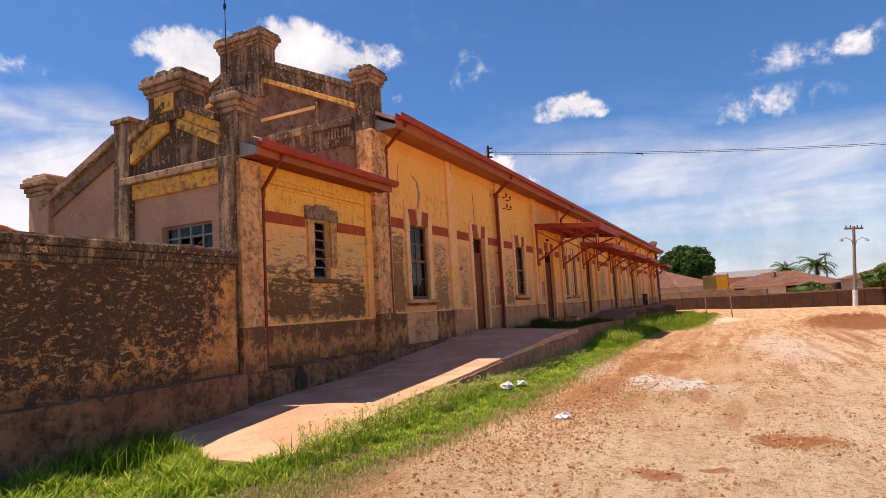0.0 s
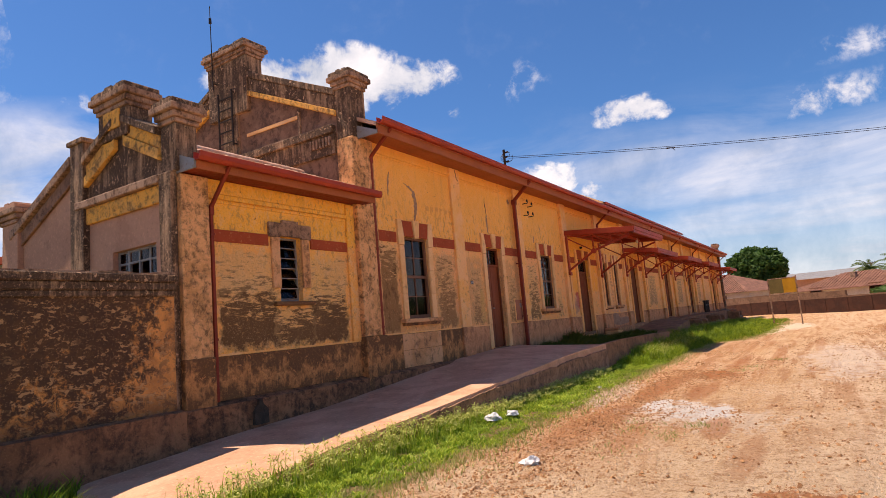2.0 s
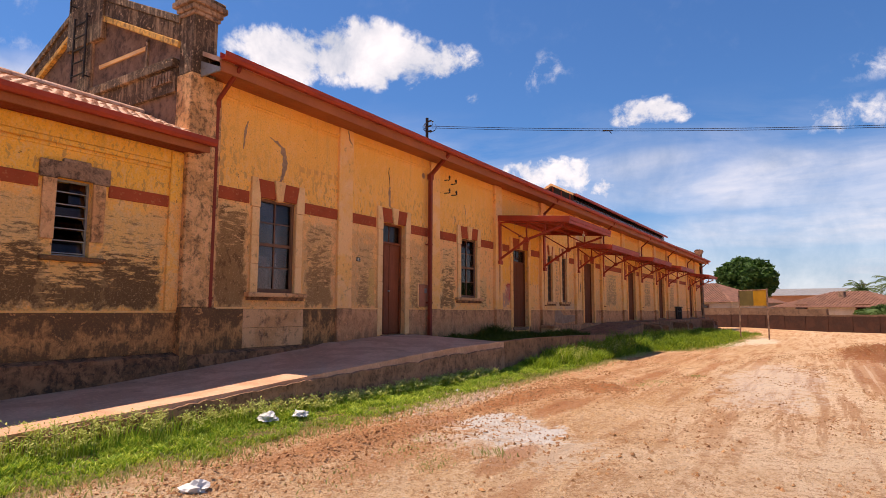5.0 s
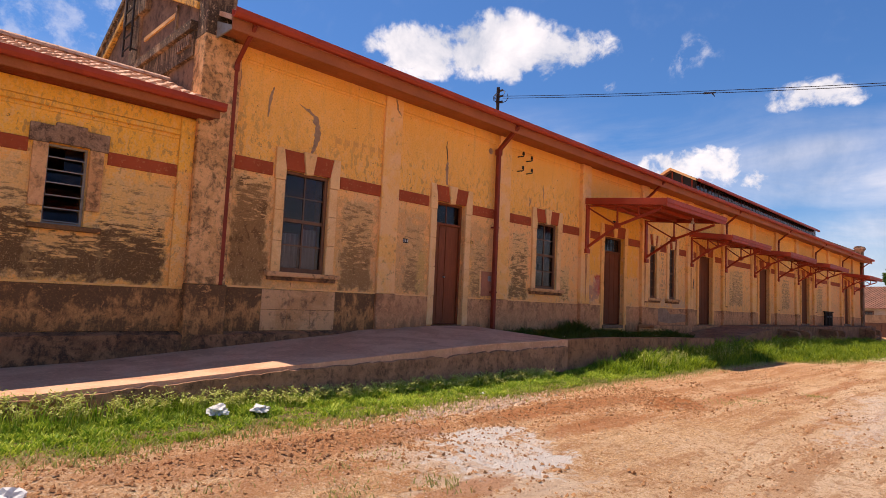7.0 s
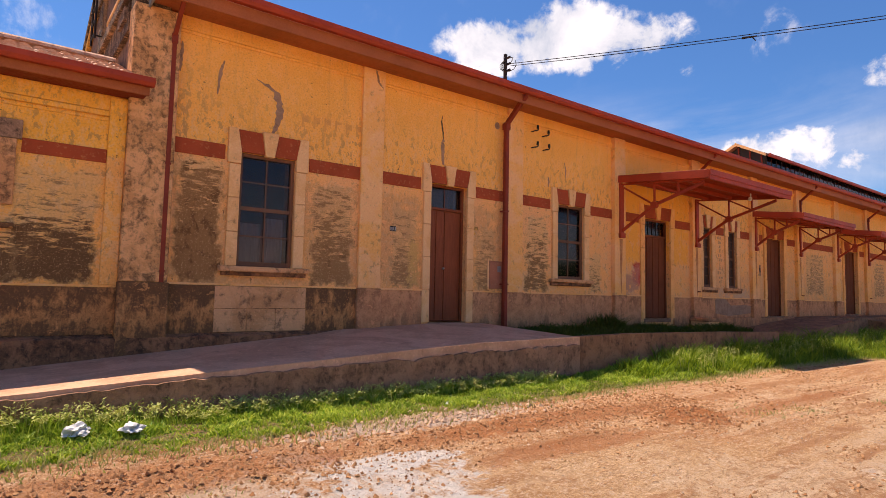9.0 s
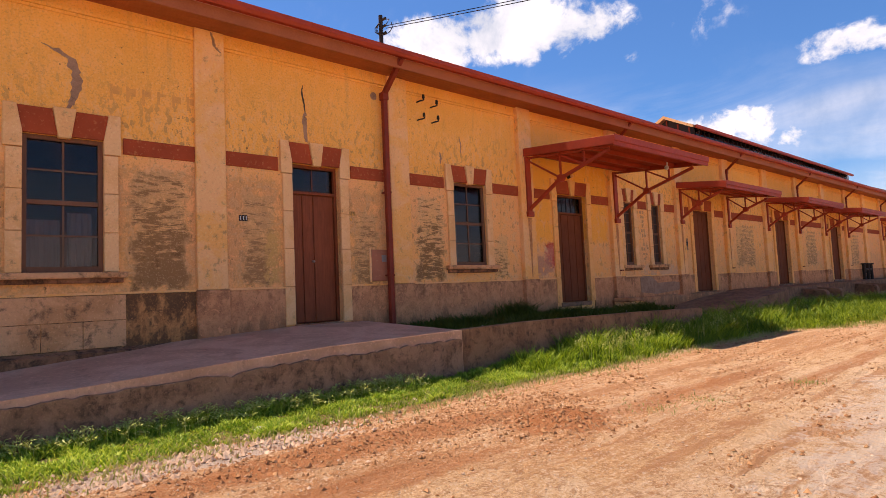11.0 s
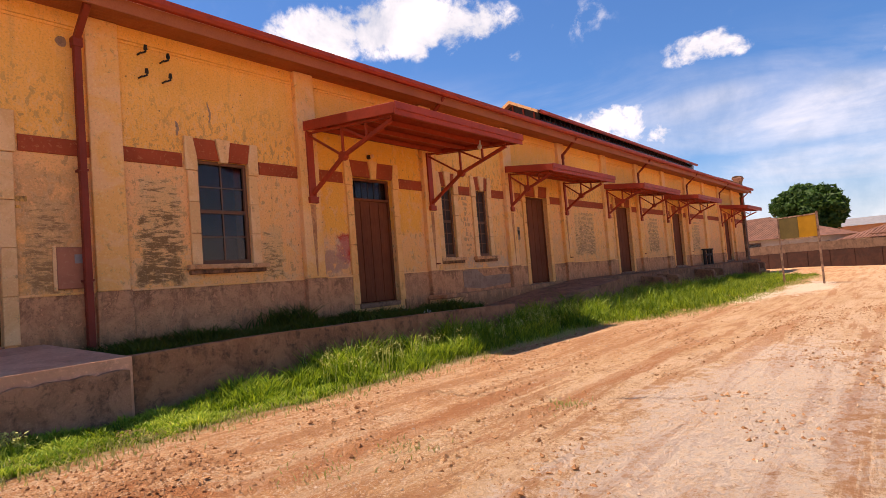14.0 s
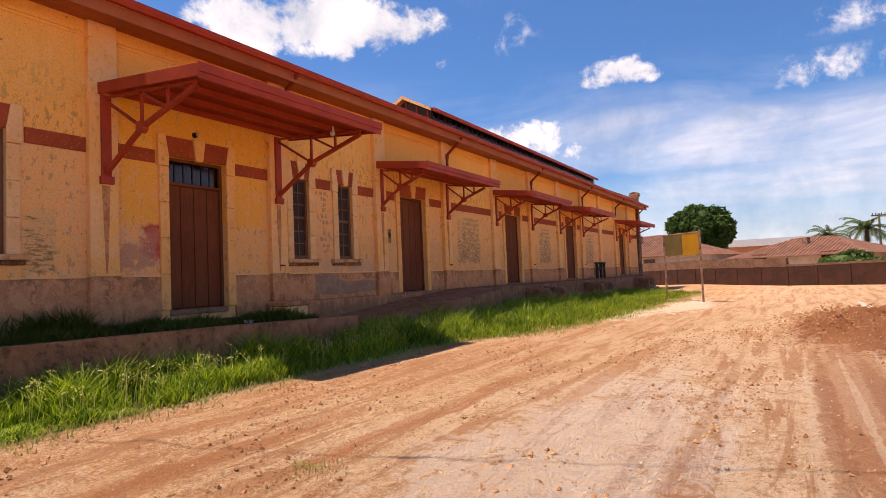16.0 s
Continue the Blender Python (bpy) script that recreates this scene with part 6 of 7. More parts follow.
# ---- grass ----


def grass(name, label, mat, count, place, seed, lean=0.35, wid=0.006):
    """Bent blades; place(rnd) gives x, y, z and height."""
    rnd = random.Random(seed)
    verts, faces = [], []
    for _ in range(count):
        x, y, z, h = place(rnd)
        a = rnd.random() * 6.2832
        l = lean * h * (0.3 + rnd.random())
        dx, dy = math.cos(a) * l, math.sin(a) * l
        b = rnd.random() * 6.2832
        wx, wy = math.cos(b) * wid * (0.7 + rnd.random()), math.sin(b) * wid * (0.7 + rnd.random())
        k = len(verts)
        verts += [(x - wx, y - wy, z), (x + wx, y + wy, z), (x + dx * 0.35 + wx * 0.8, y + dy * 0.35 + wy * 0.8, z + h * 0.6), (x + dx * 0.35 - wx * 0.8, y + dy * 0.35 - wy * 0.8, z + h * 0.6), (x + dx, y + dy, z + h * (0.9 + 0.1 * rnd.random()))]
        faces += [(k, k + 1, k + 2, k + 3), (k + 3, k + 2, k + 4)]
    me = bpy.data.meshes.new(name)
    me.from_pydata(verts, [], faces)
    me.materials.append(mat)
    return tagged(new(name, me), label, "grass", kind="stuff")


def verge_edge(y):
    """Where the grass gives way to the dirt."""
    x = float(np.interp(y, [2, 4.2, 7, 10, 13, 16, 20, 22, 25, 28, 31, 38, 47], [-3.6, -3.4, -2.95, -2.88, -3.0, -3.1, -3.05, -3.15, -3.0, -2.0, -1.65, -1.55, -1.5]))
    return x + 0.14 * noise.noise(Vector((y * 0.8, 0, 4))) + 0.09 * noise.noise(Vector((y * 3.1, 0, 4)))


def on_platform(x, y):
    return y > 4.4 and x < -4.1 - max(0.0, 5.0 - y) * 0.7 and x > np.interp(y, [4.4, 4.87, 5.2], [-4.85, -5.97, -6.60])


def verge(rnd):
    while True:
        y = 2.0 + 17.5 * rnd.random() ** 1.1
        x0 = -6.35 if y < 5.2 else -4.1
        x1 = verge_edge(y)
        x = x0 + (x1 - x0) * rnd.random()
        if y < 5.2 and on_platform(x, y):
            continue
        u = max(0.0, (x + 4.1) / (x1 + 4.1))
        clump = noise.noise(Vector((x * 2.6, y * 2.0, 8))) + 0.6 * noise.noise(Vector((x * 7.0, y * 6.0, 18)))
        if rnd.random() < (0.62 - 0.38 * u ** 2) + 1.0 * clump:
            h = (0.018 + 0.055 * rnd.random()) * (1.0 + 1.0 * (1 - u) ** 2) * (0.75 + 1.2 * max(-0.3, clump))
            return x, y, ground_z(x, y) - 0.01, max(0.022, h)


def shade_tuft(rnd):
    while True:
        y, x = 3.3 + 1.9 * rnd.random(), -6.35 + 0.95 * rnd.random()
        if not on_platform(x, y) and rnd.random() < 0.35 + noise.noise(Vector((x * 2.2, y * 2.2, 30))):
            return x, y, ground_z(x, y), 0.06 + 0.30 * rnd.random() ** 3


def verge_far(rnd):
    while True:
        y = 13.0 + 34.5 * rnd.random() ** 1.3
        x0 = -4.15 if y < 24.3 else (-4.75 if y < 31 else -5.7)
        u = rnd.random() ** 1.15
        x = x0 + (verge_edge(y) - x0) * u
        clump = noise.noise(Vector((x * 2.0, y * 1.5, 12))) + 0.5 * noise.noise(Vector((x * 5.0, y * 4.0, 13)))
        if rnd.random() > 0.72 + 1.1 * clump:
            continue
        h = (0.12 + 0.26 * rnd.random()) * (1.1 - 0.75 * u ** 2) * (0.85 + 1.1 * max(-0.45, clump))
        if y > 36:
            h *= 0.7
        h *= 0.16 + 1.0 * smooth(15.5, 20.5, y)
        return x, y, ground_z(x, y) - 0.01, max(0.035, h)


def bed(rnd):
    while True:
        y = 16.9 + 6.5 * rnd.random()
        x = -6.5 + 2.1 * rnd.random()
        if rnd.random() < 0.25 + 1.6 * noise.noise(Vector((x * 1.6, y * 1.1, 17))):
            break
    return x, y, 0.56, (0.08 + 0.16 * rnd.random()) * (0.7 + 0.9 * abs(noise.noise(Vector((x * 1.5, y * 1.5, 2)))) + (1.3 if x < -6.0 and 19.4 < y < 20.6 else 0.2))


def stalks(rnd):
    y = 4.4 + 11.2 * rnd.random()
    x = -4.05 + 0.35 * rnd.random() ** 2
    return x, y, ground_z(x, y), (0.10 + 0.27 * rnd.random() ** 1.5) * (1.0 - 0.55 * smooth(6.5, 11.5, y))


grass("grass_verge", "short bright green grass beside the platform", M_VERGE, 95000, verge, 1, 0.8, 0.007)
grass("tall_grass", "tall lush green grass along the wall", M_GRASS, 72000, verge_far, 2, 0.7, 0.007)
grass("shade_grass", "long dark grass in the shade of the boundary wall", M_GRASS, 1400, shade_tuft, 5, 0.6, 0.006)
grass("weeds", "weeds in the raised bed with shade painted into their dark green", M_WEED, 13000, bed, 3, 0.8, 0.009)
grass("seed_stalks", "tall thin flowering weed stalks by the platform edge", M_VERGE, 3500, stalks, 4, 0.5, 0.004)


def fringe(rnd):
    y = 2.0 + 44.0 * rnd.random() ** 1.5
    x = verge_edge(y) + rnd.gauss(0.0, 0.20)
    return x, y, ground_z(x, y) - 0.005, 0.03 + 0.06 * rnd.random()


def tufts(rnd):
    cx, cy, r = TUFTS[rnd.randrange(len(TUFTS))]
    x, y = rnd.gauss(cx, r), rnd.gauss(cy, r * 1.2)
    return x, y, ground_z(x, y), 0.02 + 0.045 * rnd.random()


TUFTS = [(-1.75, 9.9, 0.18), (-1.5, 9.5, 0.15), (-1.2, 9.3, 0.12), (-1.1, 16.6, 0.16), (-0.95, 17.2, 0.12), (-1.6, 8.4, 0.2), (-2.3, 7.2, 0.2), (-0.9, 10.0, 0.1), (-0.5, 19.0, 0.1)]
grass("dry_fringe", "thin yellowing grass at the edge of the verge", M_DRY, 14000, fringe, 11, 0.8, 0.005)
grass("grass_tufts", "small sparse grass tufts in the dirt", M_DRY, 700, tufts, 12, 0.9, 0.004)


def heads(name, label, mat, count, place, seed, stem, bloom):
    """Stalks that end in a small branching head."""
    rnd = random.Random(seed)
    verts, faces = [], []

    def blade(p, q, w):
        k = len(verts)
        s = Vector((rnd.random() - 0.5, rnd.random() - 0.5, 0)).normalized() * w
        verts.extend([p - s, p + s, q + s * 0.7, q - s * 0.7])
        faces.append((k, k + 1, k + 2, k + 3))
    for _ in range(count):
        x, y, z, h = place(rnd)
        p = Vector((x, y, z))
        q = p + Vector((rnd.gauss(0, 0.12) * h, rnd.gauss(0, 0.12) * h, h))
        blade(p, q, stem)
        for _k in range(bloom):
            t = 0.72 + 0.28 * rnd.random()
            a = p.lerp(q, t)
            b = a + Vector((rnd.gauss(0, 1), rnd.gauss(0, 1), rnd.random() * 1.2)) * 0.035
            blade(a, b, stem * 0.8)
            blade(b, b + Vector((rnd.gauss(0, 1), rnd.gauss(0, 1), rnd.random())) * 0.018, 0.009)
    me = bpy.data.meshes.new(name)
    me.from_pydata(verts, [], faces)
    me.materials.append(mat)
    return tagged(new(name, me), label, "weeds", kind="stuff")


def plumes(rnd):
    y = 18.6 + 25.0 * rnd.random() ** 1.1
    x0 = -4.1 if y < 24.3 else (-4.7 if y < 31 else -5.5)
    x = x0 + 0.9 * rnd.random()
    return x, y, ground_z(x, y), 0.22 + 0.20 * rnd.random()


heads("flowering_weeds", "flowering weeds with yellow-green heads by the platform edge", M_SEED, 750, stalks, 21, 0.003, 12)
heads("grass_plumes", "pale seed plumes above the tall grass", M_SEED, 900, plumes, 22, 0.003, 3)


def clods(name, label, mat, count, place, seed):
    """Small broken lumps, each an uneven stone half sunk in the dirt."""
    rnd = random.Random(seed)
    verts, faces = [], []
    for _ in range(count):
        x, y, s = place(rnd)
        z = ground_z(x, y) + ruts(x, y) + s * 0.15
        k = len(verts)
        turn = rnd.random() * 6.2832
        for i in range(5):
            q, t = s * (0.6 + 0.7 * rnd.random()), turn + 1.2566 * i + rnd.gauss(0, 0.2)
            verts.append((x + math.cos(t) * q, y + math.sin(t) * q, z + s * rnd.gauss(0, 0.16)))
        verts.append((x + rnd.gauss(0, s * 0.3), y + rnd.gauss(0, s * 0.3), z + s * (0.6 + 0.6 * rnd.random())))
        verts.append((x, y, z - s * 0.5))
        for i in range(5):
            faces += [(k + i, k + (i + 1) % 5, k + 5), (k + (i + 1) % 5, k + i, k + 6)]
    me = bpy.data.meshes.new(name)
    me.from_pydata(verts, [], faces)
    me.materials.append(mat)
    return tagged(new(name, me), label, "soil", kind="stuff")


def clod_material(name, a, b):
    m = Mat(name, 0.95)
    rnd = m.n("ShaderNodeNewGeometry").outputs["Random Per Island"]
    return m.done(m.mix(rnd, a, b), m.noise(60, 4), 0.6, 0.01)


def spoil(rnd):
    i = rnd.random()
    if i < 0.30:
        cx, cy, rx, ry, h = rnd.choices(HEAPS, [0.25, 0.15, 1.0, 0.8, 1.2, 0.12, 0.03])[0]
        return rnd.gauss(cx, rx * 0.8), rnd.gauss(cy, ry * 0.8), 0.005 + 0.022 * rnd.random() ** 3
    if i < 0.62:
        return rnd.gauss(-2.15, 0.38), 5.0 + 11.5 * rnd.random(), 0.004 + 0.018 * rnd.random() ** 3
    while True:
        x, y = -2.8 + 7.0 * rnd.random(), 2.5 + 27.0 * rnd.random() ** 1.3
        if noise.noise(Vector((x * 0.9, y * 0.6, 40))) + 0.5 * noise.noise(Vector((x * 2.6, y * 2.0, 41))) > -0.05 + 0.25 * rnd.random():
            return x, y, 0.005 + 0.021 * rnd.random() ** 3


def gravel(rnd):
    if rnd.random() < 0.12:
        return rnd.gauss(-2.8, 0.2), rnd.gauss(12.5, 0.9), 0.006 + 0.030 * rnd.random() ** 2.5
    return -2.4 + 7.0 * rnd.random(), 3.0 + 24.0 * rnd.random() ** 1.2, 0.004 + 0.012 * rnd.random() ** 3


clods("dirt_clods", "broken dark red clods scattered on the dirt", clod_material("red_clod", (0.30, 0.13, 0.052), (0.50, 0.265, 0.122)), 30000, spoil, 31)
clods("gravel", "loose pale gravel stones on the dirt", clod_material("pale_stone", (0.48, 0.31, 0.195), (0.64, 0.45, 0.31)), 9000, gravel, 32)

# ---- small things on the building ----


def crack(name, pts, width, depth_mat, seed, off=0.0):
    """A break in the plaster that shows the grey render: a ragged ribbon along (y, z) points."""
    rnd = random.Random(seed)
    dense = []
    for (a, b) in zip(pts, pts[1:]):
        for i in range(5):
            dense.append((a[0] + (b[0] - a[0]) * i / 5, a[1] + (b[1] - a[1]) * i / 5))
    dense.append(pts[-1])
    left, right = [], []
    n = len(dense)
    for i, (y, z) in enumerate(dense):
        w = width * (0.25 + 0.75 * math.sin(3.14 * (i + 0.5) / n)) * (0.7 + 0.5 * rnd.random())
        y += rnd.gauss(0, width * 0.09)
        left.append((y - w / 2, z))
        right.append((y + w / 2, z + rnd.gauss(0, width * 0.1)))
    bm = BM()
    a = [bm.verts.new((XF + 0.0035 + off, *p)) for p in left]
    b = [bm.verts.new((XF + 0.0035 + off, *p)) for p in right]
    for i in range(n - 1):
        bm.faces.new((a[i], b[i], b[i + 1], a[i + 1]))
    ex = bmesh.ops.extrude_face_region(bm, geom=list(bm.faces))
    for v in ex["geom"]:
        if isinstance(v, bmesh.types.BMVert):
            v.co.x -= 0.012
    return part(name, bm, depth_mat, wall_e)


M_CRACK = grimy("bare_grey_render", (0.40, 0.235, 0.15), (0.33, 0.19, 0.12), (0.18, 0.10, 0.065), 0.3, 2.0)
M_SLIT = grimy("dark_crack", (0.075, 0.045, 0.03), (0.11, 0.07, 0.045), (0.04, 0.025, 0.02), 0.3, 2.0)
crack("plaster_loss", [(11.91, 4.67), (12.05, 4.61), (12.24, 4.52), (12.30, 4.26), (12.26, 3.97), (12.2, 3.86)], 0.12, M_CRACK, 1)
crack("plaster_loss", [(11.40, 4.83), (11.35, 4.62), (11.32, 4.29)], 0.05, M_CRACK, 2)
crack("plaster_loss", [(10.80, 4.96), (10.79, 4.75), (10.78, 4.52)], 0.06, M_CRACK, 3)
crack("crack", [(15.56, 4.83), (15.54, 4.70), (15.58, 4.5), (15.60, 4.35)], 0.03, M_SLIT, 4)
crack("plaster_loss", [(15.60, 4.38), (15.57, 4.19), (15.60, 3.87)], 0.09, M_CRACK, 5)
crack("crack", [(19.1, 4.45), (19.15, 4.25), (19.12, 4.1)], 0.04, M_CRACK, 7)
crack("crack", [(14.02, 5.33), (14.05, 5.24), (14.08, 5.12), (14.17, 5.03)], 0.05, M_CRACK, 8, 0.06)
crack("plaster_loss", [(18.55, 4.05), (18.58, 3.95), (18.56, 3.82)], 0.05, M_CRACK, 9)
# ghost of big painted letters, worn down to upright strokes
M_GHOST = grimy("ghost_lettering_paint", (0.74, 0.345, 0.10), (0.82, 0.38, 0.10), (0.60, 0.28, 0.09), 0.2, 2.0)
rg = random.Random(4)
for k in range(6):
    bm = BM()
    y = 12.68 + k * 0.2
    box(bm, XF - 0.004, XF + 0.003, y, y + 0.035, 4.05 + 0.05 * rg.random(), 4.28)
    box(bm, XF - 0.004, XF + 0.0025, y + 0.04, y + 0.12, 4.14 + 0.1 * rg.random(), 4.26)
    part("worn_letter_bar", bm, M_GHOST, wall_e)
bm = BM()
bmesh.ops.create_circle(bm, cap_ends=True, segments=12, radius=0.075)
for v in bm.verts:
    v.co = Vector((XF + 0.004, 17.0 + v.co.x * (1 + 0.3 * noise.noise(v.co * 20)), 4.91 + v.co.y))
part("wall_hole", bm, M_CRACK, wall_e)


def hook(y, z):
    e = empty("wall_hook", (XF, y, z), "rusted iron insulator hook on the wall", "hook", "wall hooks")
    bm = BM()
    rod(bm, (0, 0, 0), (0.12, 0, 0), 0.014, 7)
    rod(bm, (0.12, 0, -0.01), (0.14, 0.06, 0.02), 0.014, 7)
    rod(bm, (0.14, 0.06, 0.02), (0.12, 0.07, 0.10), 0.014, 7)
    part("iron", bm, M_DARKMETAL, e)
    bm = BM()
    rod(bm, (0.12, 0.07, 0.06), (0.12, 0.07, 0.13), 0.03, 10, 0.022)
    part("insulator", bm, M_DARKMETAL, e)


for y, z in ((18.02, 4.98), (18.36, 4.93), (18.02, 4.62), (18.38, 4.62)):
    hook(y, z)

box_thing = empty("meter_box", (XF, 17.0, 1.5), "small red-brown painted meter box cover in the wall", "meter box")
bm = BM()
box(bm, 0.0, 0.035, -0.19, 0.19, 0.02, 0.58)
part("cover", bm, painted("faded_brown_red_cover", (0.46, 0.17, 0.09), (0.55, 0.3, 0.17), 0.7), box_thing, "", 0.008)
bm = BM()
box(bm, 0.036, 0.045, 0.02, 0.12, 0.36, 0.48)
part("meter_window", bm, M_STEEL, box_thing, "small grey meter glass")
for s in (-1, 1):
    bm = BM()
    box(bm, 0.0, 0.02, s * 0.21 - 0.02, s * 0.21 + 0.02, 0.0, 0.60)
    part("frame", bm, M_TRIM, box_thing)

plate = empty("number_plate", (XF, 14.49, 2.54), "three small dark enamel squares beside the door", "plate")
for k in range(3):
    bm = BM()
    box(bm, 0.0, 0.008, -0.065 + 0.046 * k, -0.027 + 0.046 * k, -0.045, 0.045)
    t = part("square", bm, M_DARKMETAL, plate)
    bm = BM()
    box(bm, 0.0085, 0.0105, -0.053 + 0.046 * k, -0.039 + 0.046 * k, -0.03, 0.03)
    part("bar", bm, M_WHITE, t)
tag = empty("wall_tag", (XF, 16.44, 2.66), "small weathered yellow metal tag on the wall", "plate")
for z0, z1 in ((0.015, 0.085), (-0.075, -0.035)):
    bm = BM()
    box(bm, 0.0, 0.008, -0.075, 0.075 if z0 > 0 else 0.0, z0, z1)
    part("sheet", bm, M_OCHRE, tag)
sw = empty("switch_box", (XF, 28.48, 2.2), "small grey switch box by the door", "switch box")
bm = BM()
box(bm, 0, 0.05, -0.07, 0.07, 0, 0.36)
part("cover", bm, M_TRIM_GREY, sw, "", 0.006)
bm = BM()
box(bm, 0.051, 0.058, -0.035, 0.035, 0.14, 0.26)
part("slot", bm, M_DARKMETAL, sw)

lampb = empty("wall_lamp", (XF, 22.72, 3.94), "small dark bulkhead lamp above the door", "lamp")
bm = BM()
rod(bm, (0.0, 0, 0), (0.10, 0, 0), 0.05, 10, 0.035)
part("holder", bm, M_DARKMETAL, lampb)
bm = BM()
bmesh.ops.create_uvsphere(bm, u_segments=10, v_segments=6, radius=0.045)
for v in bm.verts:
    v.co += Vector((0.12, 0, 0.0))
part("bulb", bm, M_TRIM, lampb)
cl = empty("canopy_lamp", (-5.0, 24.55, 4.06), "white globe lamp under the canopy", "lamp")
bm = BM()
bmesh.ops.create_uvsphere(bm, u_segments=12, v_segments=8, radius=0.055)
part("globe", bm, M_WHITE, cl)
bm = BM()
rod(bm, (0, 0, 0.05), (0, 0, 0.14), 0.03, 8)
part("holder", bm, M_WHITE, cl)

# clay tiles of the wing roof: one shared curved tile
bm = BM()
seg = 6
rings = []
for (d, r) in ((0.0, 0.085), (0.42, 0.072)):
    ring = []
    for i in range(seg + 1):
        a = math.pi * i / seg
        ring.append(bm.verts.new((-d, -math.cos(a) * r, math.sin(a) * r * 0.75)))
    rings.append(ring)
for i in range(seg):
    bm.faces.new((rings[0][i], rings[0][i + 1], rings[1][i + 1], rings[1][i]))
bm.faces.new(rings[0])
tile_mesh = mesh_of("roof_tile", bm, M_TILE)
slope = math.atan2(4.80 - 4.11, 7.86 - 6.12)
rt = random.Random(7)
for r in range(5):
    for c in range(22):
        d = 0.02 + r * 0.37
        y = WY0 + 0.42 + c * 0.158
        if y > WY1 - 0.05:
            continue
        ob = new("roof_tile", tile_mesh)
        ob.parent = wr
        ob.matrix_basis = pose(-6.10 - d * math.cos(slope) + rt.gauss(0, 0.01), y + rt.gauss(0, 0.006), 4.09 + d * math.sin(slope) + 0.004 + rt.random() * 0.006, 0, math.degrees(slope) - 3, rt.gauss(0, 1.2))
for c in range(9):
    bm = BM()
    y = WY0 + 0.4 + c * 0.4
    prev = None
    for yy in (y, y + 0.42):
        ring = [bm.verts.new((-7.86 - math.cos(math.pi * i / 6) * 0.11, yy, 4.82 + math.sin(math.pi * i / 6) * 0.09)) for i in range(7)]
        if prev:
            for i in range(6):
                bm.faces.new((prev[i], prev[i + 1], ring[i + 1], ring[i]))
        prev = ring
    if y + 0.42 < WY1 + 0.1:
        part("ridge_tile", bm, M_TILE, wr)

# iron ladder rungs on the gable, and the aerial on its apex
lad = empty("ladder", (-9.72, YS, 5.62), "short rusted iron ladder fixed to the gable", "ladder")
for x in (-0.52, -0.06):
    bm = BM()
    rod(bm, (x, -0.17, 0.25), (x, -0.17, 1.55), 0.02, 7)
    part("rail", bm, M_DARKMETAL, lad)
for k in range(5):
    bm = BM()
    rod(bm, (-0.52, -0.17, 0.35 + k * 0.26), (-0.06, -0.17, 0.35 + k * 0.26), 0.016, 7)
    part("rung", bm, M_DARKMETAL, lad)
for z in (0.3, 1.5):
    bm = BM()
    rod(bm, (-0.06, -0.17, z), (-0.06, -0.03, z), 0.015, 7)
    part("bracket", bm, M_DARKMETAL, lad)
aer = empty("aerial", (-10.34, YS - 0.14, 7.3), "thin iron lightning rod on the apex pier", "aerial")
bm = BM()
rod(bm, (0, -0.08, 0), (-0.02, -0.08, 2.05), 0.014, 6, 0.008)
part("rod", bm, M_DARKMETAL, aer)
bm = BM()
rod(bm, (-0.02, -0.08, 1.62), (-0.02, -0.08, 1.75), 0.035, 8, 0.03)
part("insulator", bm, M_DARKMETAL, aer)
bm = BM()
rod(bm, (0, -0.08, 0.15), (0, 0.05, 0.15), 0.014, 6)
part("bracket", bm, M_DARKMETAL, aer)

# service mast on the roof edge with its cables
mast = empty("cable_mast", (-6.72, 17.3, 5.7), "short iron service mast with insulators on the roof", "mast")
bm = BM()
rod(bm, (0, 0, 0), (0, 0, 0.86), 0.04, 8)
part("tube", bm, M_DARKMETAL, mast)
for k in range(3):
    bm = BM()
    rod(bm, (-0.02, 0, 0.48 + 0.14 * k), (0.12, 0.03, 0.50 + 0.14 * k), 0.025, 7)
    part("insulator", bm, M_DARKMETAL, mast)
for s in range(3):
    bm = BM()
    prev = None
    for i in range(9):
        a = i / 8 * 4.6 + s
        q = Vector((0.08 + 0.13 * math.cos(a) * (0.6 + 0.3 * s), 0.10 * math.sin(a * 1.3), 0.62 + 0.17 * math.sin(a)))
        if prev is not None:
            rod(bm, prev, q, 0.007, 5)
        prev = q
    part("wire_loop", bm, M_DARKMETAL, mast)


def cable(p, q, sag, dz, r=0.007):
    p, q = Vector(p), Vector(q)
    bm = BM()
    prev = None
    for i in range(41):
        t = i / 40
        v = p.lerp(q, t) + Vector((0, 0, dz - sag * 4 * t * (1 - t)))
        ring = [bm.verts.new(v + Vector((-0.35 * math.cos(k * 1.2566), 0.94 * math.cos(k * 1.2566), math.sin(k * 1.2566))) * r) for k in range(5)]
        if prev:
            for k in range(5):
                bm.faces.new((prev[k], prev[(k + 1) % 5], ring[(k + 1) % 5], ring[k]))
        prev = ring
    return bm


cab = empty("overhead_cable", (0, 0, 0), "thin dark overhead service cable from the mast", "cable")
for dz in (0.0, 0.05):
    part("cable", cable((-6.60, 17.34, 6.28), (34.0, 32.7, 7.8), 1.38, dz), M_DARKMETAL, cab)

bm = BM()
rod(bm, (-2.46, 18.90, 5.93), (-2.24, 18.99, 5.92), 0.022, 7, 0.012)
rod(bm, (-2.32, 18.95, 5.93), (-2.26, 18.97, 5.84), 0.014, 6, 0.008)
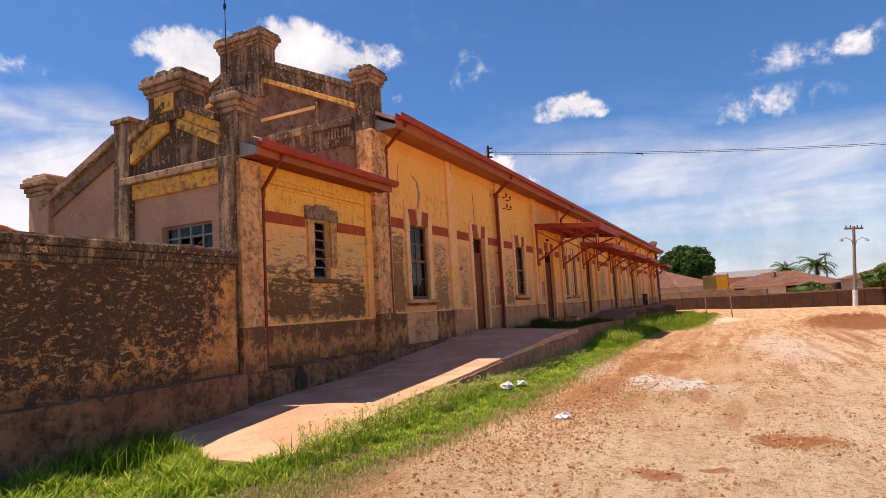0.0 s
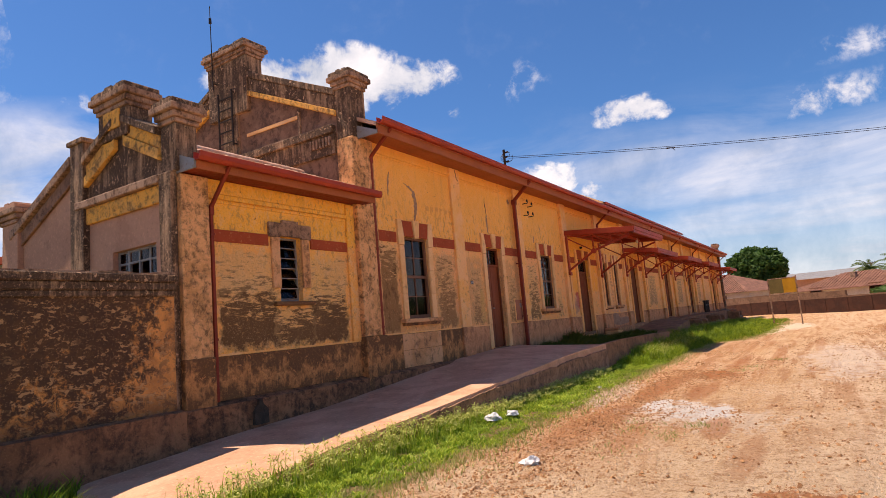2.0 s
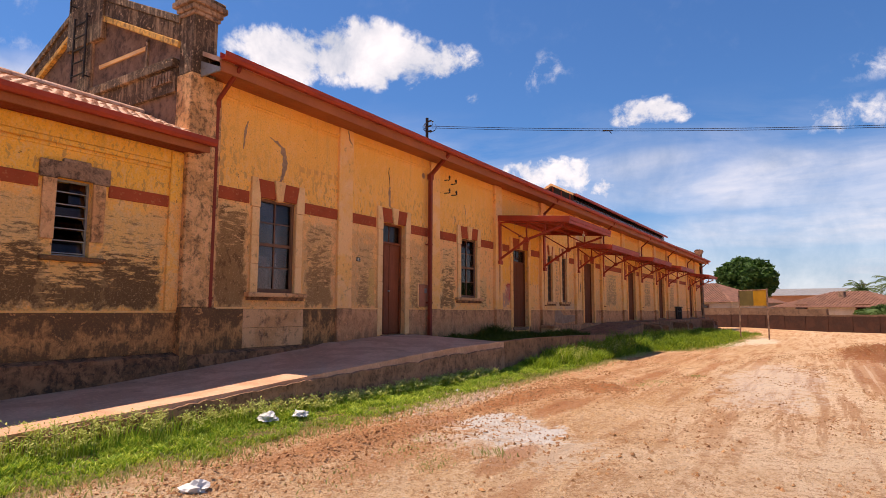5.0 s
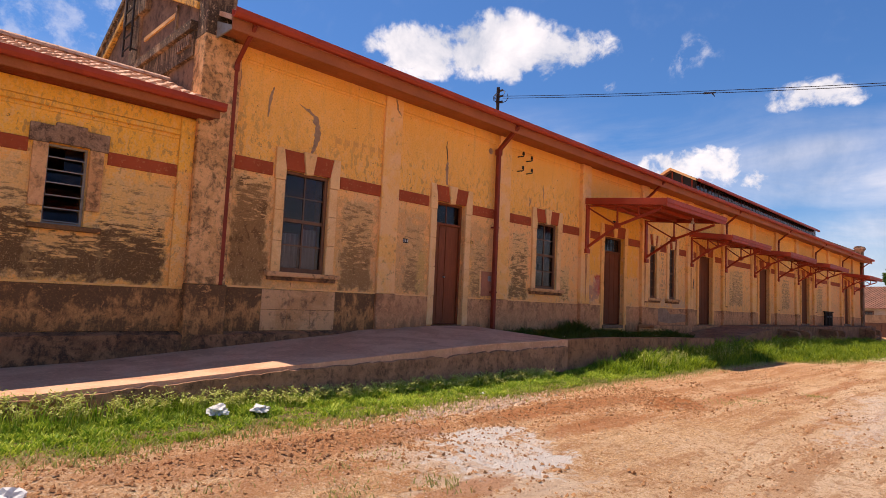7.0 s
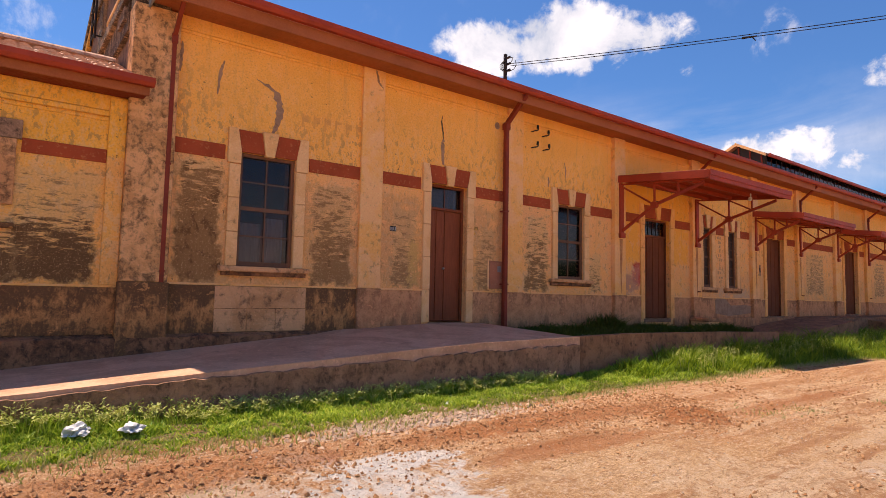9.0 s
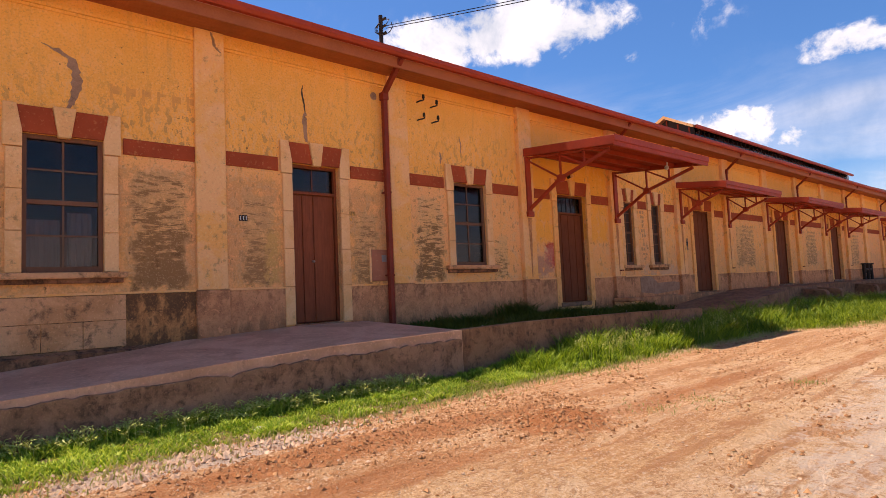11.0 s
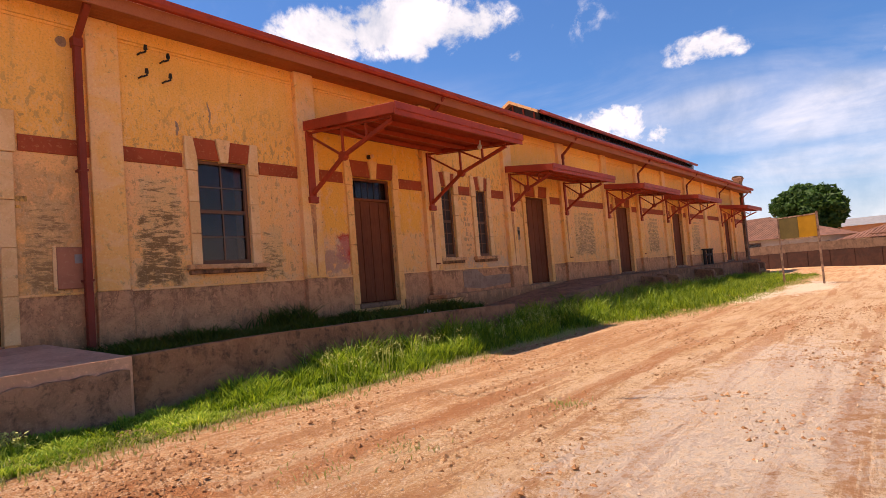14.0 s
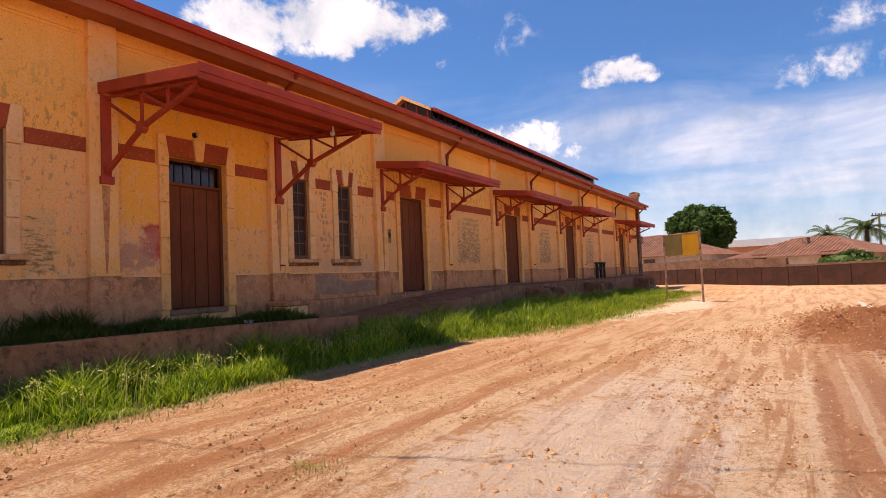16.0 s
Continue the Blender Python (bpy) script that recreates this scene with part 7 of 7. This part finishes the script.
part("cable_joint", bm, M_DARKMETAL, cab, "taped cable joint")

# curtain sheets behind the large window
cur = empty("curtain", (XF - 0.17, 12.15, 1.80), "pale limp cloth hung behind window panes", "curtain")
for a, b, z in ((-0.40, -0.02, 0.62), (0.06, 0.34, 0.72)):
    bm = BM()
    prev = None
    for i in range(17):
        y = a + (b - a) * i / 16
        x = 0.03 * math.sin(i * 1.6)
        v = [bm.verts.new((x, y, 0.0)), bm.verts.new((x * 0.6, y, z)), bm.verts.new((x * 0.6 - 0.006, y, z)), bm.verts.new((x - 0.006, y, 0.0))]
        if prev:
            for k in range(4):
                bm.faces.new((prev[k], v[k], v[(k + 1) % 4], prev[(k + 1) % 4]))
        prev = v
    part("cloth", bm, M_WHITE, cur)

# ---- blocks and steps along the far bays ----


def stair(y, label):
    e = empty("steps", (-5.75, y, 0.0), label, "steps", "steps to the doors")
    for k in range(4):
        bm = BM()
        box(bm, 0.0 + 0.27 * k if k else -0.02, 0.27 * (k + 1), -0.65, 0.65, -0.2, 0.70 - 0.17 * k)
        rough_up(bm, 0.012, 4)
        part("step", bm, M_BEDWALL, e, "", 0.012)
    for s in (-0.86, 0.86):
        bm = BM()
        prism(bm, [(0.0, -0.2), (0.82, -0.2), (0.82, 0.62), (0.74, 0.70), (0.0, 0.78)], "y", s - 0.19, s + 0.19)
        rough_up(bm, 0.012, 3)
        part("cheek_wall", bm, M_BEDWALL, e, "rough rendered cheek block", 0.02)


for y in (36.45, 43.2, 52.95):
    stair(y, "worn concrete steps up to a door")
blk = empty("block", (-6.25, 24.55, 0.0), "squared stone block at the foot of the pilaster", "block")
bm = BM()
box(bm, -0.3, 0.22, -0.28, 0.28, -0.2, 0.80)
rough_up(bm, 0.015, 3)
part("stone", bm, M_TRIM, blk, "", 0.02)
bm = BM()
box(bm, -0.3, 0.25, -0.32, 0.32, 0.80, 0.90)
part("cap", bm, M_DADO_FAR, blk, "", 0.02)
# no real recess: a solid dark block stands for the shade inside
vent = empty("cellar_vent", (-6.45, 25.03, 0.40), "arched plinth opening drawn as a dark block", "vent")
bm = BM()
prism(bm, [(-0.14, 0), (0.14, 0), (0.14, 0.26), (0.07, 0.36), (-0.07, 0.36), (-0.14, 0.26)], "x", 0.0, 0.06)
part("opening", bm, M_SOIL_HOLLOW, vent)
bm = BM()
prism(bm, [(-0.2, 0), (-0.145, 0), (-0.145, 0.27), (-0.075, 0.365), (0.075, 0.365), (0.145, 0.27), (0.145, 0), (0.2, 0), (0.2, 0.3), (0.1, 0.44), (-0.1, 0.44), (-0.2, 0.3)], "x", 0.0, 0.07)
part("rim", bm, M_CONCSIDE, vent)
# the hole's inner shade is a dark solid set into the plinth face
drain = empty("drain_hole", (-6.40, 7.62, 0.36), "broken drain hole drawn as a dark piece on the plinth", "drain")
bm = BM()
prism(bm, [(-0.13, 0), (0.13, 0), (0.12, 0.2), (0.04, 0.28), (0.02, 0.36), (-0.03, 0.36), (-0.05, 0.27), (-0.13, 0.18)], "x", -0.06, 0.012)
part("hole", bm, M_SOIL_HOLLOW, drain)
# rendered footing between the block and the next door, and the grey repair above it
bm = BM()
strip(bm, [(-6.46 + 0.02 * noise.noise(Vector((y * 3, 5, 0))), -6.6, y, 0.86 + 0.015 * noise.noise(Vector((y * 4, 1, 0))), 0.885) for y in [24.82 + i * 0.1 for i in range(60)]], 0.0)
tagged(part("plinth_bay", bm, M_DADO_FAR), "flaking pinkish rendered plinth below the dado", "plinth", kind="structure")
bm = BM()
prism(bm, [(25.7, 1.0), (26.5, 0.93), (27.4, 0.98), (28.0, 1.02), (28.02, 1.22), (27.5, 1.26), (26.6, 1.24), (26.3, 1.42), (25.95, 1.47), (25.68, 1.40)], "x", XF + 0.01, XF + 0.036)
part("render_patch", bm, M_CRACK, wall_e, "grey cement repair patch")
flagst = empty("stone_slab", (-4.5, 26.7, 0.0), "loose grey stone slab in the grass", "slab")
bm = BM()
prism(bm, [(-0.35, -0.8), (0.3, -0.75), (0.36, 0.7), (-0.3, 0.8)], "z", -0.05, 0.26)
rough_up(bm, 0.02, 2)
part("stone", bm, M_CONCSIDE, flagst, "", 0.02)
cyl = empty("hydrant_pipes", (-6.45, 47.5, 0.9), "pair of dark iron valve pipes by the wall", "pipes")
for dy in (-0.7, 0.0, 0.6):
    bm = BM()
    rod(bm, (0, dy, -0.05), (0, dy, 0.75), 0.08, 9)
    rod(bm, (0, dy, 0.75), (0, dy, 0.82), 0.13, 9)
    part("pipe", bm, M_DARKMETAL, cyl)
bm = BM()
rod(bm, (0, -0.7, 0.5), (0, 0.6, 0.5), 0.06, 8)
part("crosspipe", bm, M_DARKMETAL, cyl)


def bag(x, y, z, s, seed, label, name="plastic_bag"):
    bm = BM()
    bmesh.ops.create_icosphere(bm, subdivisions=3, radius=1.0)
    for v in bm.verts:
        n = noise.noise(v.co * 1.5 + Vector((seed * 7, 0, 0))) * 0.55 + noise.noise(v.co * 3.6 + Vector((0, seed * 3, 0))) * 0.4 + noise.noise(v.co * 9 + Vector((0, 0, seed))) * 0.12
        v.co *= (0.75 + n)
        v.co = Vector((v.co.x * s, v.co.y * s * 1.25, max(-0.25, v.co.z) * s * 0.7 + 0.2 * s))
    for f in bm.faces:
        f.smooth = False
    ob = part(name, bm, M_BAG)
    ob.location = (x, y, z)
    ob.rotation_euler = (0, 0, seed)
    return tagged(ob, label, "litter", "litter bags")


M_BAG = painted("crumpled_white_plastic", (0.72, 0.70, 0.67), (0.5, 0.46, 0.40), 0.45, 0.0, 0.3)
bag(-3.60, 9.45, ground_z(-3.6, 9.45) + 0.05, 0.115, 1, "crumpled white plastic bag lying in the grass")
bag(-3.50, 9.85, ground_z(-3.5, 9.85) + 0.05, 0.10, 2, "crumpled white plastic bag lying in the grass")
bag(-2.12, 7.45, ground_z(-2.1, 7.4), 0.11, 3, "dirty white crumpled bag on the dirt")
bag(-3.25, 13.2, ground_z(-3.25, 13.2), 0.06, 6, "flat white plastic scrap lying in the grass")
bag(-5.3, 22.7, 0.62, 0.09, 4, "small white litter scrap in the weedy bed")
bag(-5.4, 18.4, 0.60, 0.08, 5, "small white litter scrap in the weedy bed")


# faded painted writing on the blank bays, reduced to its strokes
M_FADED = grimy("faded_brown_lettering", (0.50, 0.28, 0.135), (0.62, 0.34, 0.155), (0.30, 0.16, 0.08), 0.3, 2.0)
for y_mid, n_rows, half in ((33.1, 9, 0.62), (39.85, 8, 0.6), (46.4, 7, 0.55), (26.03, 11, 0.16)):
    rw = random.Random(int(y_mid * 10))
    for r in range(n_rows):
        bm = BM()
        z = 3.05 - r * 0.155 if half > 0.3 else 3.2 - r * 0.13
        y = y_mid - half + rw.random() * 0.2
        while y < y_mid + half - 0.08:
            w = 0.03 + 0.07 * rw.random()
            hgt = 0.05 + 0.05 * rw.random()
            box(bm, XF - 0.004, XF + 0.003, y, y + w, z, z + hgt)
            y += w + 0.02 + 0.05 * rw.random()
        part("faded_line", bm, M_FADED, wall_e)

# rust runs from the pipe and bracket feet
M_RUST = grimy("rusty_run_stain", (0.50, 0.19, 0.075), (0.66, 0.29, 0.12), (0.24, 0.09, 0.04), 0.3, 2.0, 0.3)
for y, z0, z1 in ((21.07, 1.5, 2.84), (24.58, 1.5, 2.84), (28.12, 1.5, 2.95), (31.44, 1.6, 2.95)):
    bm = BM()
    n = 12
    for i in range(n):
        a, c = z0 + (z1 - z0) * i / n, z0 + (z1 - z0) * (i + 1) / n
        w0, w1 = 0.015 + 0.05 * (i / n) + 0.012 * noise.noise(Vector((y, a * 6, 0))), 0.015 + 0.05 * ((i + 1) / n) + 0.012 * noise.noise(Vector((y, c * 6, 0)))
        q = [bm.verts.new((XF + 0.1125, y + s, zz)) for s, zz in ((-w0, a), (w0, a), (w1, c), (-w1, c))]
        bm.faces.new(q)
    part("rust_run", bm, M_RUST, wall_e)

# barrel-roofed shed far behind the boundary wall
hang = empty("barrel_shed", (-34.0, 15.0, 0.0), "distant barrel-roofed shed with pale sheet roof", "shed")
bm = BM()
pts = [(-7 * math.cos(math.pi * i / 16), 4.6 + 2.3 * math.sin(math.pi * i / 16)) for i in range(17)]
inner = [(x * 0.97, z - 0.12) for x, z in pts][::-1]
prism(bm, pts + inner, "y", 0.0, 12.0)
part("roof", bm, M_WHITE, hang, "pale curved sheet roof")
bm = BM()
prism(bm, [(-6.7, -0.3), (6.7, -0.3), (6.7, 4.5), (-6.7, 4.5)], "y", 0.3, 11.7)
part("wall", bm, M_GREYREND, hang)
bm = BM()
pts2 = [(x * 1.02, z + 0.02) for x, z in pts]
prism(bm, pts2 + [(x * 0.95, z - 0.35) for x, z in pts][::-1], "y", -0.15, -0.002)
part("arch_rim", bm, M_BAND, hang, "dark red arched rim")
